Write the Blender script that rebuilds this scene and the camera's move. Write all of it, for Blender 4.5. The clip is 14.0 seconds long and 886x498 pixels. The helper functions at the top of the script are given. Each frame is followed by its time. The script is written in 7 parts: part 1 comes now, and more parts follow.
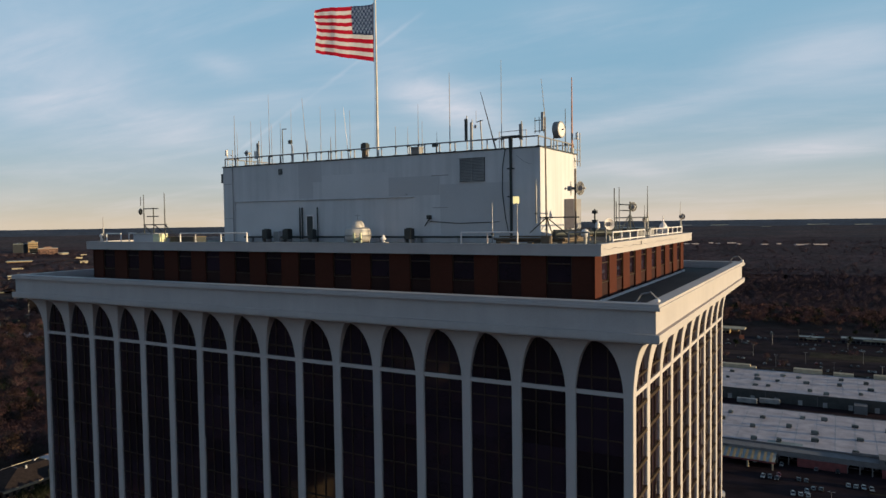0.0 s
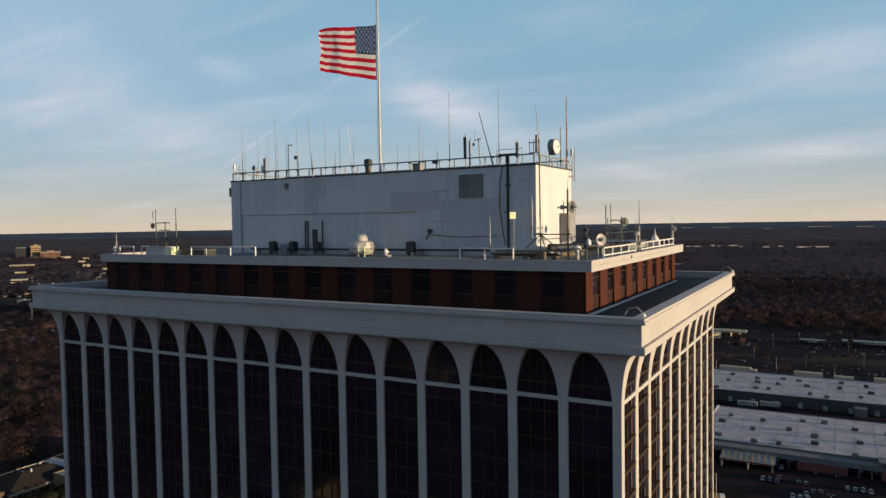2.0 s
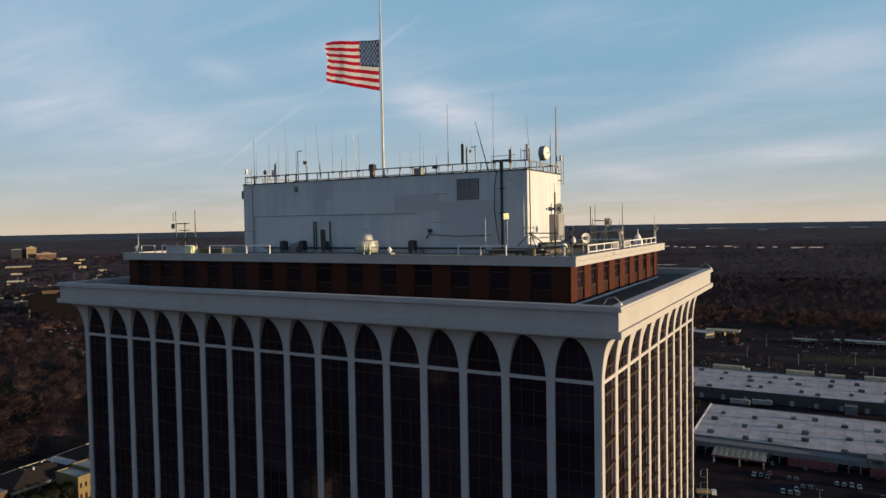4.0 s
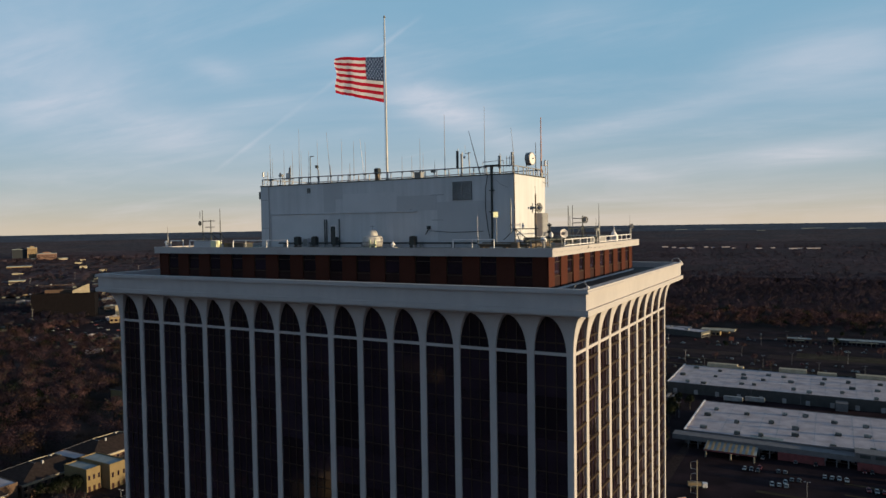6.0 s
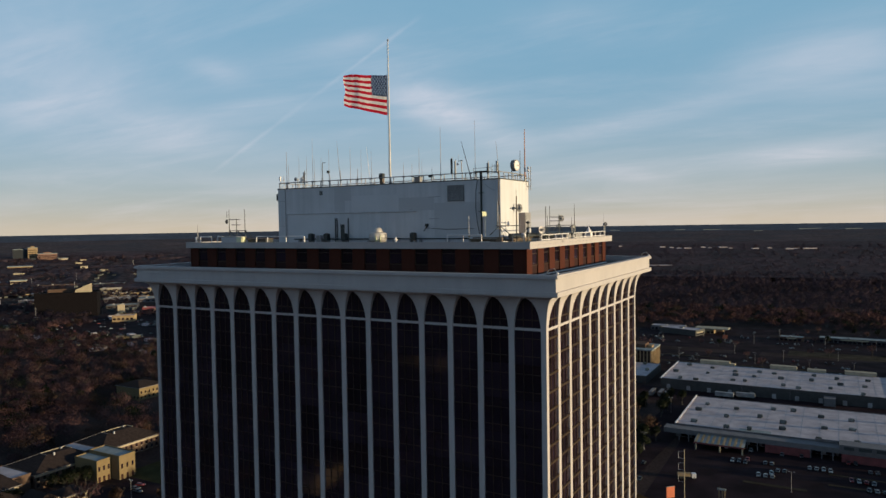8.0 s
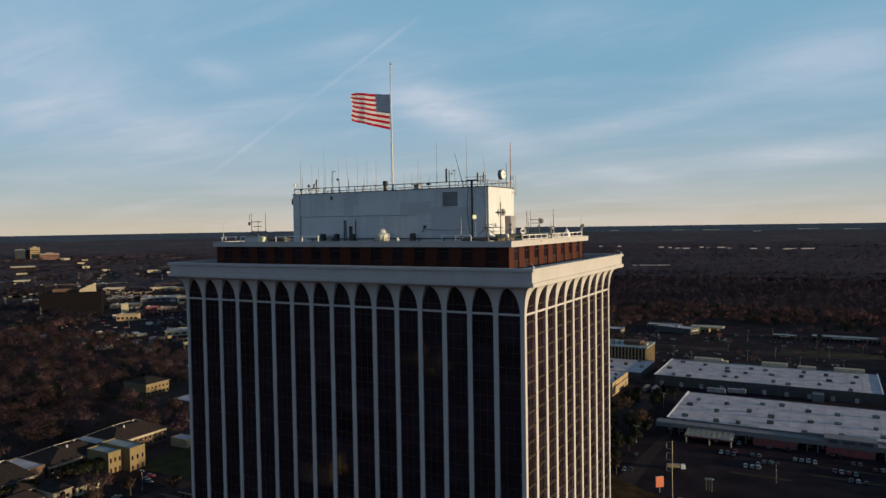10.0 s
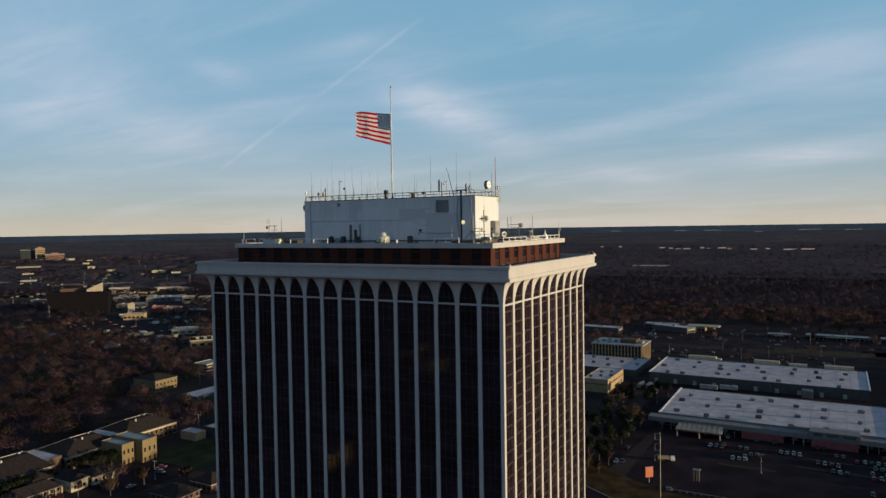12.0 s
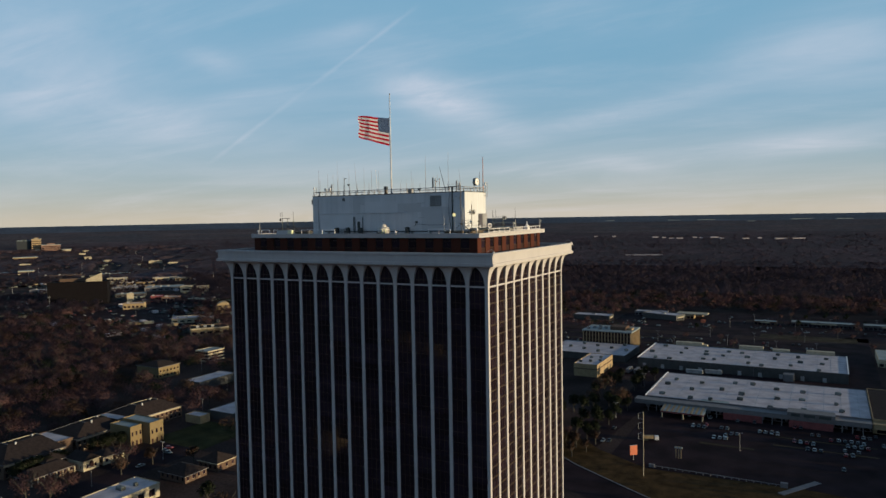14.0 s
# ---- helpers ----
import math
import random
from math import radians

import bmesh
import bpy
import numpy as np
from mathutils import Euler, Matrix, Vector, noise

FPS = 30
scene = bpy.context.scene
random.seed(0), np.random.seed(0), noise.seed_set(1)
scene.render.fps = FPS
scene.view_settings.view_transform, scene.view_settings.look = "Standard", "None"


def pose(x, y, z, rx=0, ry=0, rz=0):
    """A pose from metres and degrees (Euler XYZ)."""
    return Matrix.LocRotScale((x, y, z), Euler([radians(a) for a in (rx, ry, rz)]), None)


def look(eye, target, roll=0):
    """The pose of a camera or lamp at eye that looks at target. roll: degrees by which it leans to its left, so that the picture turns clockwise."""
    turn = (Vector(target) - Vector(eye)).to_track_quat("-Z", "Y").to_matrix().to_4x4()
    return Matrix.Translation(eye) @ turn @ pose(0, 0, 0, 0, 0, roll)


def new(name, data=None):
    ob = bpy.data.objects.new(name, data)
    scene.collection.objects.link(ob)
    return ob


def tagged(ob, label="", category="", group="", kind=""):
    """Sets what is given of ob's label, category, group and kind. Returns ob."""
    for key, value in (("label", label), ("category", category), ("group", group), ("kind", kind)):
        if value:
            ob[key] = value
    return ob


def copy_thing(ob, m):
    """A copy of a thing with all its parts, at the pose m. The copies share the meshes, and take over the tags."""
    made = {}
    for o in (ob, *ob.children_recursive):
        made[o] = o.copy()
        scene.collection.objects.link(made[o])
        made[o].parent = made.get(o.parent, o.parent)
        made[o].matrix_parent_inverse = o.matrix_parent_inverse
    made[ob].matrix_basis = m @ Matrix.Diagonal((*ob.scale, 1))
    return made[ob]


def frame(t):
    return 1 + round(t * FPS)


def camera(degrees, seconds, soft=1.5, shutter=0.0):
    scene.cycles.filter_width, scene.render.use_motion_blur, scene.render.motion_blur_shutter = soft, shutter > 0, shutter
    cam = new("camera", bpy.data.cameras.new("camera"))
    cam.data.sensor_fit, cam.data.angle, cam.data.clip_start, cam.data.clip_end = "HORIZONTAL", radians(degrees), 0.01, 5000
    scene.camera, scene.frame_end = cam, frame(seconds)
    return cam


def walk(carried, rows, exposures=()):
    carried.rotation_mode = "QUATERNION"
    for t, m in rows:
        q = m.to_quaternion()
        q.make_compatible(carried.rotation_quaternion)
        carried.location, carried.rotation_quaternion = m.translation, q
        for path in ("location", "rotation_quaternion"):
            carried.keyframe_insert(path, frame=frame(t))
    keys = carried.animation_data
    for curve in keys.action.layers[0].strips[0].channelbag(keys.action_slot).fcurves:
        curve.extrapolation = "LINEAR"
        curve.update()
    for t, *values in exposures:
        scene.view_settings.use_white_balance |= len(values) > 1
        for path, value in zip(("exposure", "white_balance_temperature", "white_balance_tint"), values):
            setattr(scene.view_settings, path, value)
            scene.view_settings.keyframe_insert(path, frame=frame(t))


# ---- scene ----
cam = camera(64.5, 14.0)
PATH = [
    (0, (10.023, -39.734, 122.282), (9.044, -37.992, 122.197), -0.8),
    (0.5, (10.178, -40.026, 122.614), (9.2, -38.283, 122.531), -0.9),
    (1, (10.609, -40.454, 122.937), (9.625, -38.714, 122.855), -0.9),
    (1.5, (10.959, -41.034, 123.142), (9.975, -39.295, 123.063), -0.9),
    (2, (11.414, -41.903, 123.277), (10.431, -40.163, 123.2), -0.9),
    (2.5, (11.875, -42.881, 123.397), (10.894, -41.14, 123.32), -1.0),
    (3, (12.305, -44.007, 123.32), (11.33, -42.262, 123.245), -0.9),
    (5.5, (17.154, -52.32, 123.028), (16.181, -50.574, 122.955), -1.0),
    (6, (18.378, -54.504, 122.871), (17.406, -52.757, 122.799), -0.9),
    (6.5, (19.873, -56.914, 122.732), (18.899, -55.168, 122.661), -0.9),
    (7, (21.345, -59.389, 122.661), (20.373, -57.643, 122.589), -0.9),
    (7.5, (22.872, -61.95, 122.586), (21.901, -60.203, 122.514), -0.9),
    (8, (24.404, -64.627, 122.583), (23.435, -62.879, 122.512), -0.9),
    (10.5, (33.28, -78.779, 122.88), (32.311, -77.031, 122.81), -0.9),
    (11, (35.443, -81.901, 122.983), (34.473, -80.153, 122.913), -0.8),
    (11.5, (37.712, -85.073, 123.126), (36.738, -83.327, 123.056), -0.9),
    (12, (39.927, -88.217, 123.348), (38.952, -86.472, 123.279), -0.9),
    (12.5, (42.227, -91.567, 123.504), (41.25, -89.823, 123.434), -0.9),
    (13, (44.402, -95.047, 123.694), (43.427, -93.302, 123.625), -0.9),
    (13.5, (46.427, -98.533, 123.758), (45.455, -96.786, 123.69), -0.9),
    (14, (47.881, -101.824, 123.828), (46.918, -100.073, 123.73), -1.0),
]
walk(cam, [(t, look(eye, target, roll)) for t, eye, target, roll in PATH], [(0, 1.03, 7300, 35), (6, 0.93, 7150, 34), (14, 0.87, 6800, 30)])

# ---- world, sun ----
SUN_DIR = Vector((0.985, 0.12, 0.085)).normalized()      # towards the sun
SUN_EL = math.asin(SUN_DIR.z)
SUN_ROT = math.atan2(SUN_DIR.x, SUN_DIR.y)


def sky_world():
    w = bpy.data.worlds.new("sky")
    w.use_nodes = True
    nt = w.node_tree
    nt.nodes.clear()
    N, L = nt.nodes.new, nt.links.new
    out, bg = N("ShaderNodeOutputWorld"), N("ShaderNodeBackground")
    sky = N("ShaderNodeTexSky")
    sky.sky_type = "NISHITA"
    sky.sun_disc = False
    sky.sun_elevation, sky.sun_rotation = SUN_EL, SUN_ROT
    sky.altitude, sky.air_density, sky.dust_density, sky.ozone_density = 100, 1.0, 0.4, 4.0
    tc, sep = N("ShaderNodeTexCoord"), N("ShaderNodeSeparateXYZ")
    L(tc.outputs["Generated"], sep.inputs[0])

    def mth(op, a, b=None, clamp=False):
        n = N("ShaderNodeMath")
        n.operation, n.use_clamp = op, clamp
        for i, v in enumerate((a, b)):
            if v is None:
                continue
            if isinstance(v, (int, float)):
                n.inputs[i].default_value = v
            else:
                L(v, n.inputs[i])
        return n.outputs[0]

    def dot3(v):
        n = N("ShaderNodeVectorMath")
        n.operation = "DOT_PRODUCT"
        n.inputs[1].default_value = v
        L(tc.outputs["Generated"], n.inputs[0])
        return n.outputs["Value"]

    # the cloud layer: the direction met with a high flat sheet
    up = mth("ADD", mth("MAXIMUM", sep.outputs[2], 0.0), 0.12)
    px, py = mth("DIVIDE", sep.outputs[0], up), mth("DIVIDE", sep.outputs[1], up)
    comb = N("ShaderNodeCombineXYZ")
    L(px, comb.inputs[0]), L(py, comb.inputs[1])

    def cloud(scale, detail, rough, turn, stretch, lo, hi, off):
        mp = N("ShaderNodeMapping")
        mp.inputs["Rotation"].default_value = (0, 0, radians(turn))
        mp.inputs["Scale"].default_value = (stretch, 1, 1)
        mp.inputs["Location"].default_value = off
        nz = N("ShaderNodeTexNoise")
        nz.inputs["Scale"].default_value, nz.inputs["Detail"].default_value = scale, detail
        nz.inputs["Roughness"].default_value, nz.inputs["Distortion"].default_value = rough, 0.6
        rng = N("ShaderNodeMapRange")
        rng.interpolation_type = "SMOOTHSTEP"
        rng.inputs["From Min"].default_value, rng.inputs["From Max"].default_value = lo, hi
        L(comb.outputs[0], mp.inputs[0]), L(mp.outputs[0], nz.inputs["Vector"])
        L(nz.outputs[0], rng.inputs[0])
        return rng.outputs[0]

    veil = cloud(0.55, 6, 0.58, 24, 0.62, 0.34, 0.72, (3.1, 0.7, 0))
    wisp = cloud(1.5, 9, 0.66, 18, 0.34, 0.46, 0.80, (1.3, 4.2, 0))
    # cirrus cover fitted to the camera's view, thicker ahead; haze lies along the horizon
    cover = N("ShaderNodeMapRange")
    cover.interpolation_type = "SMOOTHSTEP"
    cover.inputs["From Min"].default_value, cover.inputs["From Max"].default_value = -0.5, 0.75
    cover.inputs["To Min"].default_value, cover.inputs["To Max"].default_value = 0.25, 1.0
    reach = N("ShaderNodeVectorMath")
    reach.operation = "DOT_PRODUCT"
    reach.inputs[1].default_value = (-0.35, 0.92, 0.0)
    L(tc.outputs["Generated"], reach.inputs[0]), L(reach.outputs["Value"], cover.inputs[0])
    low = N("ShaderNodeMapRange")
    low.interpolation_type = "SMOOTHSTEP"
    low.inputs["From Min"].default_value, low.inputs["From Max"].default_value = 0.30, 0.75
    low.inputs["To Min"].default_value, low.inputs["To Max"].default_value = 1.0, 0.2
    L(sep.outputs[2], low.inputs[0])
    sheet = mth("ADD", mth("MULTIPLY", veil, 0.19), mth("MULTIPLY", wisp, 0.13))
    amount = mth("MULTIPLY", sheet, mth("MULTIPLY", cover.outputs[0], low.outputs[0]), True)
    # the banks of cirrus that stand over the horizon: centre, long axis, half length, half width, thickness
    ragged = cloud(2.6, 8, 0.62, 15, 0.5, 0.25, 0.75, (0.4, 2.2, 0))
    for mid, axis, long, wide, thick in BANKS:
        mid, axis = Vector(mid), Vector(axis)
        u, v = (mth("DIVIDE", dot3(e), k) for e, k in ((axis, long), (mid.cross(axis), wide)))
        ahead = mth("GREATER_THAN", dot3(mid), 0.0)
        bell = mth("POWER", 2.718, mth("MULTIPLY", mth("ADD", mth("MULTIPLY", u, u), mth("MULTIPLY", v, v)), -1.0))
        bank = mth("MULTIPLY", mth("MULTIPLY", bell, ahead), mth("MULTIPLY", mth("ADD", mth("MULTIPLY", ragged, 0.75), 0.35), thick * 0.72))
        amount = mth("ADD", amount, bank, True)
    # one thin contrail, a great circle seen over a short arc
    a, b = Vector(TRAIL[0]).normalized(), Vector(TRAIL[1]).normalized()
    nrm = a.cross(b).normalized()
    mid = (a + b).normalized()
    off = mth("ABSOLUTE", dot3(nrm))
    wob = N("ShaderNodeTexNoise")
    wob.inputs["Scale"].default_value = 26
    L(tc.outputs["Generated"], wob.inputs["Vector"])
    half = mth("MULTIPLY", wob.outputs[0], 0.0085)
    core = mth("SUBTRACT", 1.0, mth("DIVIDE", off, half), True)
    span = N("ShaderNodeMapRange")
    span.interpolation_type = "SMOOTHSTEP"
    span.inputs["From Min"].default_value = math.cos(a.angle(b) / 2 + 0.03)
    span.inputs["From Max"].default_value = math.cos(a.angle(b) / 2 - 0.03)
    L(dot3(mid), span.inputs[0])
    trail = mth("MULTIPLY", mth("MULTIPLY", core, span.outputs[0]), mth("MULTIPLY", wob.outputs[0], 0.29))
    axis = (b - a).normalized()
    along = mth("DIVIDE", mth("SUBTRACT", dot3(axis), axis.dot(mid) - 0.02), 0.05)
    thinned = mth("SUBTRACT", 1.0, mth("MULTIPLY", mth("POWER", 2.718, mth("MULTIPLY", mth("MULTIPLY", along, along), -1.0)), 0.7))
    amount = mth("ADD", amount, mth("MULTIPLY", trail, mth("MULTIPLY", thinned, 0.85)), True)
    # thin blue air over the whole sky, warm along the horizon, and the clouds before it
    mix, air = N("ShaderNodeMix"), N("ShaderNodeMix")
    mix.data_type = air.data_type = "RGBA"
    thin = N("ShaderNodeMapRange")
    thin.interpolation_type = "SMOOTHSTEP"
    thin.inputs["From Min"].default_value, thin.inputs["From Max"].default_value = 0.28, 0.70
    thin.inputs["To Min"].default_value, thin.inputs["To Max"].default_value = VEIL, 0.22
    L(sep.outputs[2], thin.inputs[0]), L(thin.outputs[0], air.inputs[0])
    bright = N("ShaderNodeMix")
    bright.data_type = "RGBA"
    bright.inputs[6].default_value, bright.inputs[7].default_value = TOP, GLOW
    L(mth("POWER", 2.718, mth("MULTIPLY", mth("MAXIMUM", sep.outputs[2], 0.0), -14.0)), bright.inputs[0])
    L(sky.outputs[0], air.inputs[6]), L(bright.outputs[2], air.inputs[7])
    mix.inputs[7].default_value = CLOUD
    L(amount, mix.inputs[0]), L(air.outputs[2], mix.inputs[6])
    L(mix.outputs[2], bg.inputs[0])
    bg.inputs[1].default_value = SKY_STRENGTH
    L(bg.outputs[0], out.inputs[0])
    scene.world = w


BANKS = (
    ((-0.834, 0.519, 0.188), (0.499, 0.854, -0.149), 0.089, 0.044, 0.55),
    ((-0.71, 0.674, 0.206), (0.646, 0.739, -0.189), 0.037, 0.014, 0.25),
    ((-0.576, 0.779, 0.247), (0.817, 0.541, 0.199), 0.063, 0.013, 0.22),
    ((-0.492, 0.853, 0.173), (0.844, 0.516, -0.147), 0.068, 0.027, 0.62),
    ((-0.435, 0.89, 0.136), (0.827, 0.455, -0.33), 0.075, 0.024, 0.4),
    ((-0.241, 0.961, 0.136), (0.961, 0.216, 0.172), 0.149, 0.014, 0.42),
    ((-0.012, 0.997, 0.081), (0.999, 0.008, 0.052), 0.082, 0.012, 0.45),
    ((-0.243, 0.968, 0.064), (0.957, 0.25, -0.149), 0.052, 0.01, 0.3),
    ((-0.765, 0.631, 0.129), (0.627, 0.776, -0.076), 0.067, 0.024, 0.38),
    ((-0.851, 0.507, 0.14), (0.505, 0.861, -0.05), 0.061, 0.023, 0.3),
    ((-0.0, 0.98, 0.199), (0.999, -0.007, 0.035), 0.095, 0.04, 0.35),
    ((-0.317, 0.908, 0.275), (0.947, 0.32, 0.032), 0.073, 0.02, 0.12),
    ((-0.67, 0.725, 0.163), (0.742, 0.662, 0.106), 0.092, 0.024, 0.12),
)
SKY_STRENGTH = 0.07
CLOUD, TOP, GLOW, VEIL = (5.7, 6.4, 6.6, 1), (1.30, 3.64, 4.84, 1), (4.4, 4.65, 3.5, 1), 0.82
TRAIL = ((-0.7217, 0.6872, 0.0828), (-0.5024, 0.8213, 0.2702))
sky_world()
sun_data = bpy.data.lights.new("sun", "SUN")
sun_data.energy, sun_data.angle, sun_data.color = 2.85, radians(0.6), (0.92, 1.0, 0.585)
sun = new("sun", sun_data)
sun.matrix_world = look(SUN_DIR * 50 + Vector((0, 0, 200)), (0, 0, 200))


# ---- materials ----
def material(name, color, rough=0.7, metal=0.0, scale=1.0, amount=0.25, grain=0.12, grain_scale=14.0, bump=0.0,
             streak=0.0, vary=0.0, island=False, spec=0.5, stretch=(1, 1, 1)):
    """Paint, stone, metal: base colour, broad stains, fine grain, runs down the face, a change from piece to piece."""
    m = bpy.data.materials.new(name)
    m.use_nodes = True
    nt = m.node_tree
    N, L = nt.nodes.new, nt.links.new
    bsdf = nt.nodes["Principled BSDF"]
    bsdf.inputs["Roughness"].default_value, bsdf.inputs["Metallic"].default_value = rough, metal
    bsdf.inputs["Specular IOR Level"].default_value = spec
    geo = N("ShaderNodeNewGeometry")
    value = N("ShaderNodeValue")
    value.outputs[0].default_value = 1.0
    cur = value.outputs[0]

    def mul(a, b):
        n = N("ShaderNodeMath")
        n.operation = "MULTIPLY"
        L(a, n.inputs[0]), L(b, n.inputs[1])
        return n.outputs[0]

    def layer(sc, depth, detail=4.0, st=(1, 1, 1)):
        mp = N("ShaderNodeMapping")
        mp.inputs["Scale"].default_value = st
        nz = N("ShaderNodeTexNoise")
        nz.inputs["Scale"].default_value, nz.inputs["Detail"].default_value = sc, detail
        L(geo.outputs["Position"], mp.inputs[0]), L(mp.outputs[0], nz.inputs["Vector"])
        r = N("ShaderNodeMapRange")
        r.inputs["From Min"].default_value, r.inputs["From Max"].default_value = 0.3, 0.7
        r.inputs["To Min"].default_value, r.inputs["To Max"].default_value = 1 - depth, 1 + depth
        L(nz.outputs[0], r.inputs[0])
        return r.outputs[0], nz.outputs[0]

    broad, _ = layer(0.35 * scale, amount, 5, stretch)
    fine, fine_raw = layer(grain_scale * scale, grain, 3, stretch)
    cur = mul(mul(cur, broad), fine)
    if streak:
        s, _ = layer(1.6, streak, 4, (1, 1, 0.06))
        cur = mul(cur, s)
    if vary:
        r = N("ShaderNodeMapRange")
        r.inputs["To Min"].default_value, r.inputs["To Max"].default_value = 1 - vary, 1 + vary
        if island:
            L(geo.outputs["Random Per Island"], r.inputs[0])
        else:
            oi = N("ShaderNodeObjectInfo")
            L(oi.outputs["Random"], r.inputs[0])
        cur = mul(cur, r.outputs[0])
    mix = N("ShaderNodeVectorMath")
    mix.operation = "SCALE"
    mix.inputs[0].default_value = color
    L(cur, mix.inputs["Scale"])
    L(mix.outputs[0], bsdf.inputs["Base Color"])
    if bump:
        b = N("ShaderNodeBump")
        b.inputs["Strength"].default_value, b.inputs["Distance"].default_value = 0.6, bump
        L(fine_raw, b.inputs["Height"]), L(b.outputs[0], bsdf.inputs["Normal"])
    return m


def brick_material(name, c1, c2, mortar):
    m = material(name, c1, 0.9, bump=0.004, spec=0.08)
    nt = m.node_tree
    N, L = nt.nodes.new, nt.links.new
    bsdf = nt.nodes["Principled BSDF"]
    old = bsdf.inputs["Base Color"].links[0].from_socket
    geo = N("ShaderNodeNewGeometry")
    sep, comb = N("ShaderNodeSeparateXYZ"), N("ShaderNodeCombineXYZ")
    add = N("ShaderNodeMath")
    L(geo.outputs["Position"], sep.inputs[0])
    L(sep.outputs[0], add.inputs[0]), L(sep.outputs[1], add.inputs[1])
    L(add.outputs[0], comb.inputs[0]), L(sep.outputs[2], comb.inputs[1])
    br = N("ShaderNodeTexBrick")
    br.inputs["Scale"].default_value = 1.0
    br.inputs["Brick Width"].default_value, br.inputs["Row Height"].default_value = 0.22, 0.075
    br.inputs["Mortar Size"].default_value = 0.008
    br.inputs["Color1"].default_value, br.inputs["Color2"].default_value = (*c1, 1), (*c2, 1)
    br.inputs["Mortar"].default_value = (*mortar, 1)
    L(comb.outputs[0], br.inputs["Vector"])
    mx = N("ShaderNodeMix")
    mx.data_type = "RGBA"
    mx.inputs[0].default_value = 0.7
    L(old, mx.inputs[6]), L(br.outputs[0], mx.inputs[7])
    L(mx.outputs[2], bsdf.inputs["Base Color"])
    return m


def cloth_material(name, color):
    m = material(name, color, 0.8, amount=0.06, grain=0.05, grain_scale=9)
    nt = m.node_tree
    N, L = nt.nodes.new, nt.links.new
    bsdf, out = nt.nodes["Principled BSDF"], nt.nodes["Material Output"]
    tr, mx = N("ShaderNodeBsdfTranslucent"), N("ShaderNodeMixShader")
    L(bsdf.inputs["Base Color"].links[0].from_socket, tr.inputs[0])
    mx.inputs[0].default_value = 0.68
    L(bsdf.outputs[0], mx.inputs[1]), L(tr.outputs[0], mx.inputs[2]), L(mx.outputs[0], out.inputs[0])
    return m


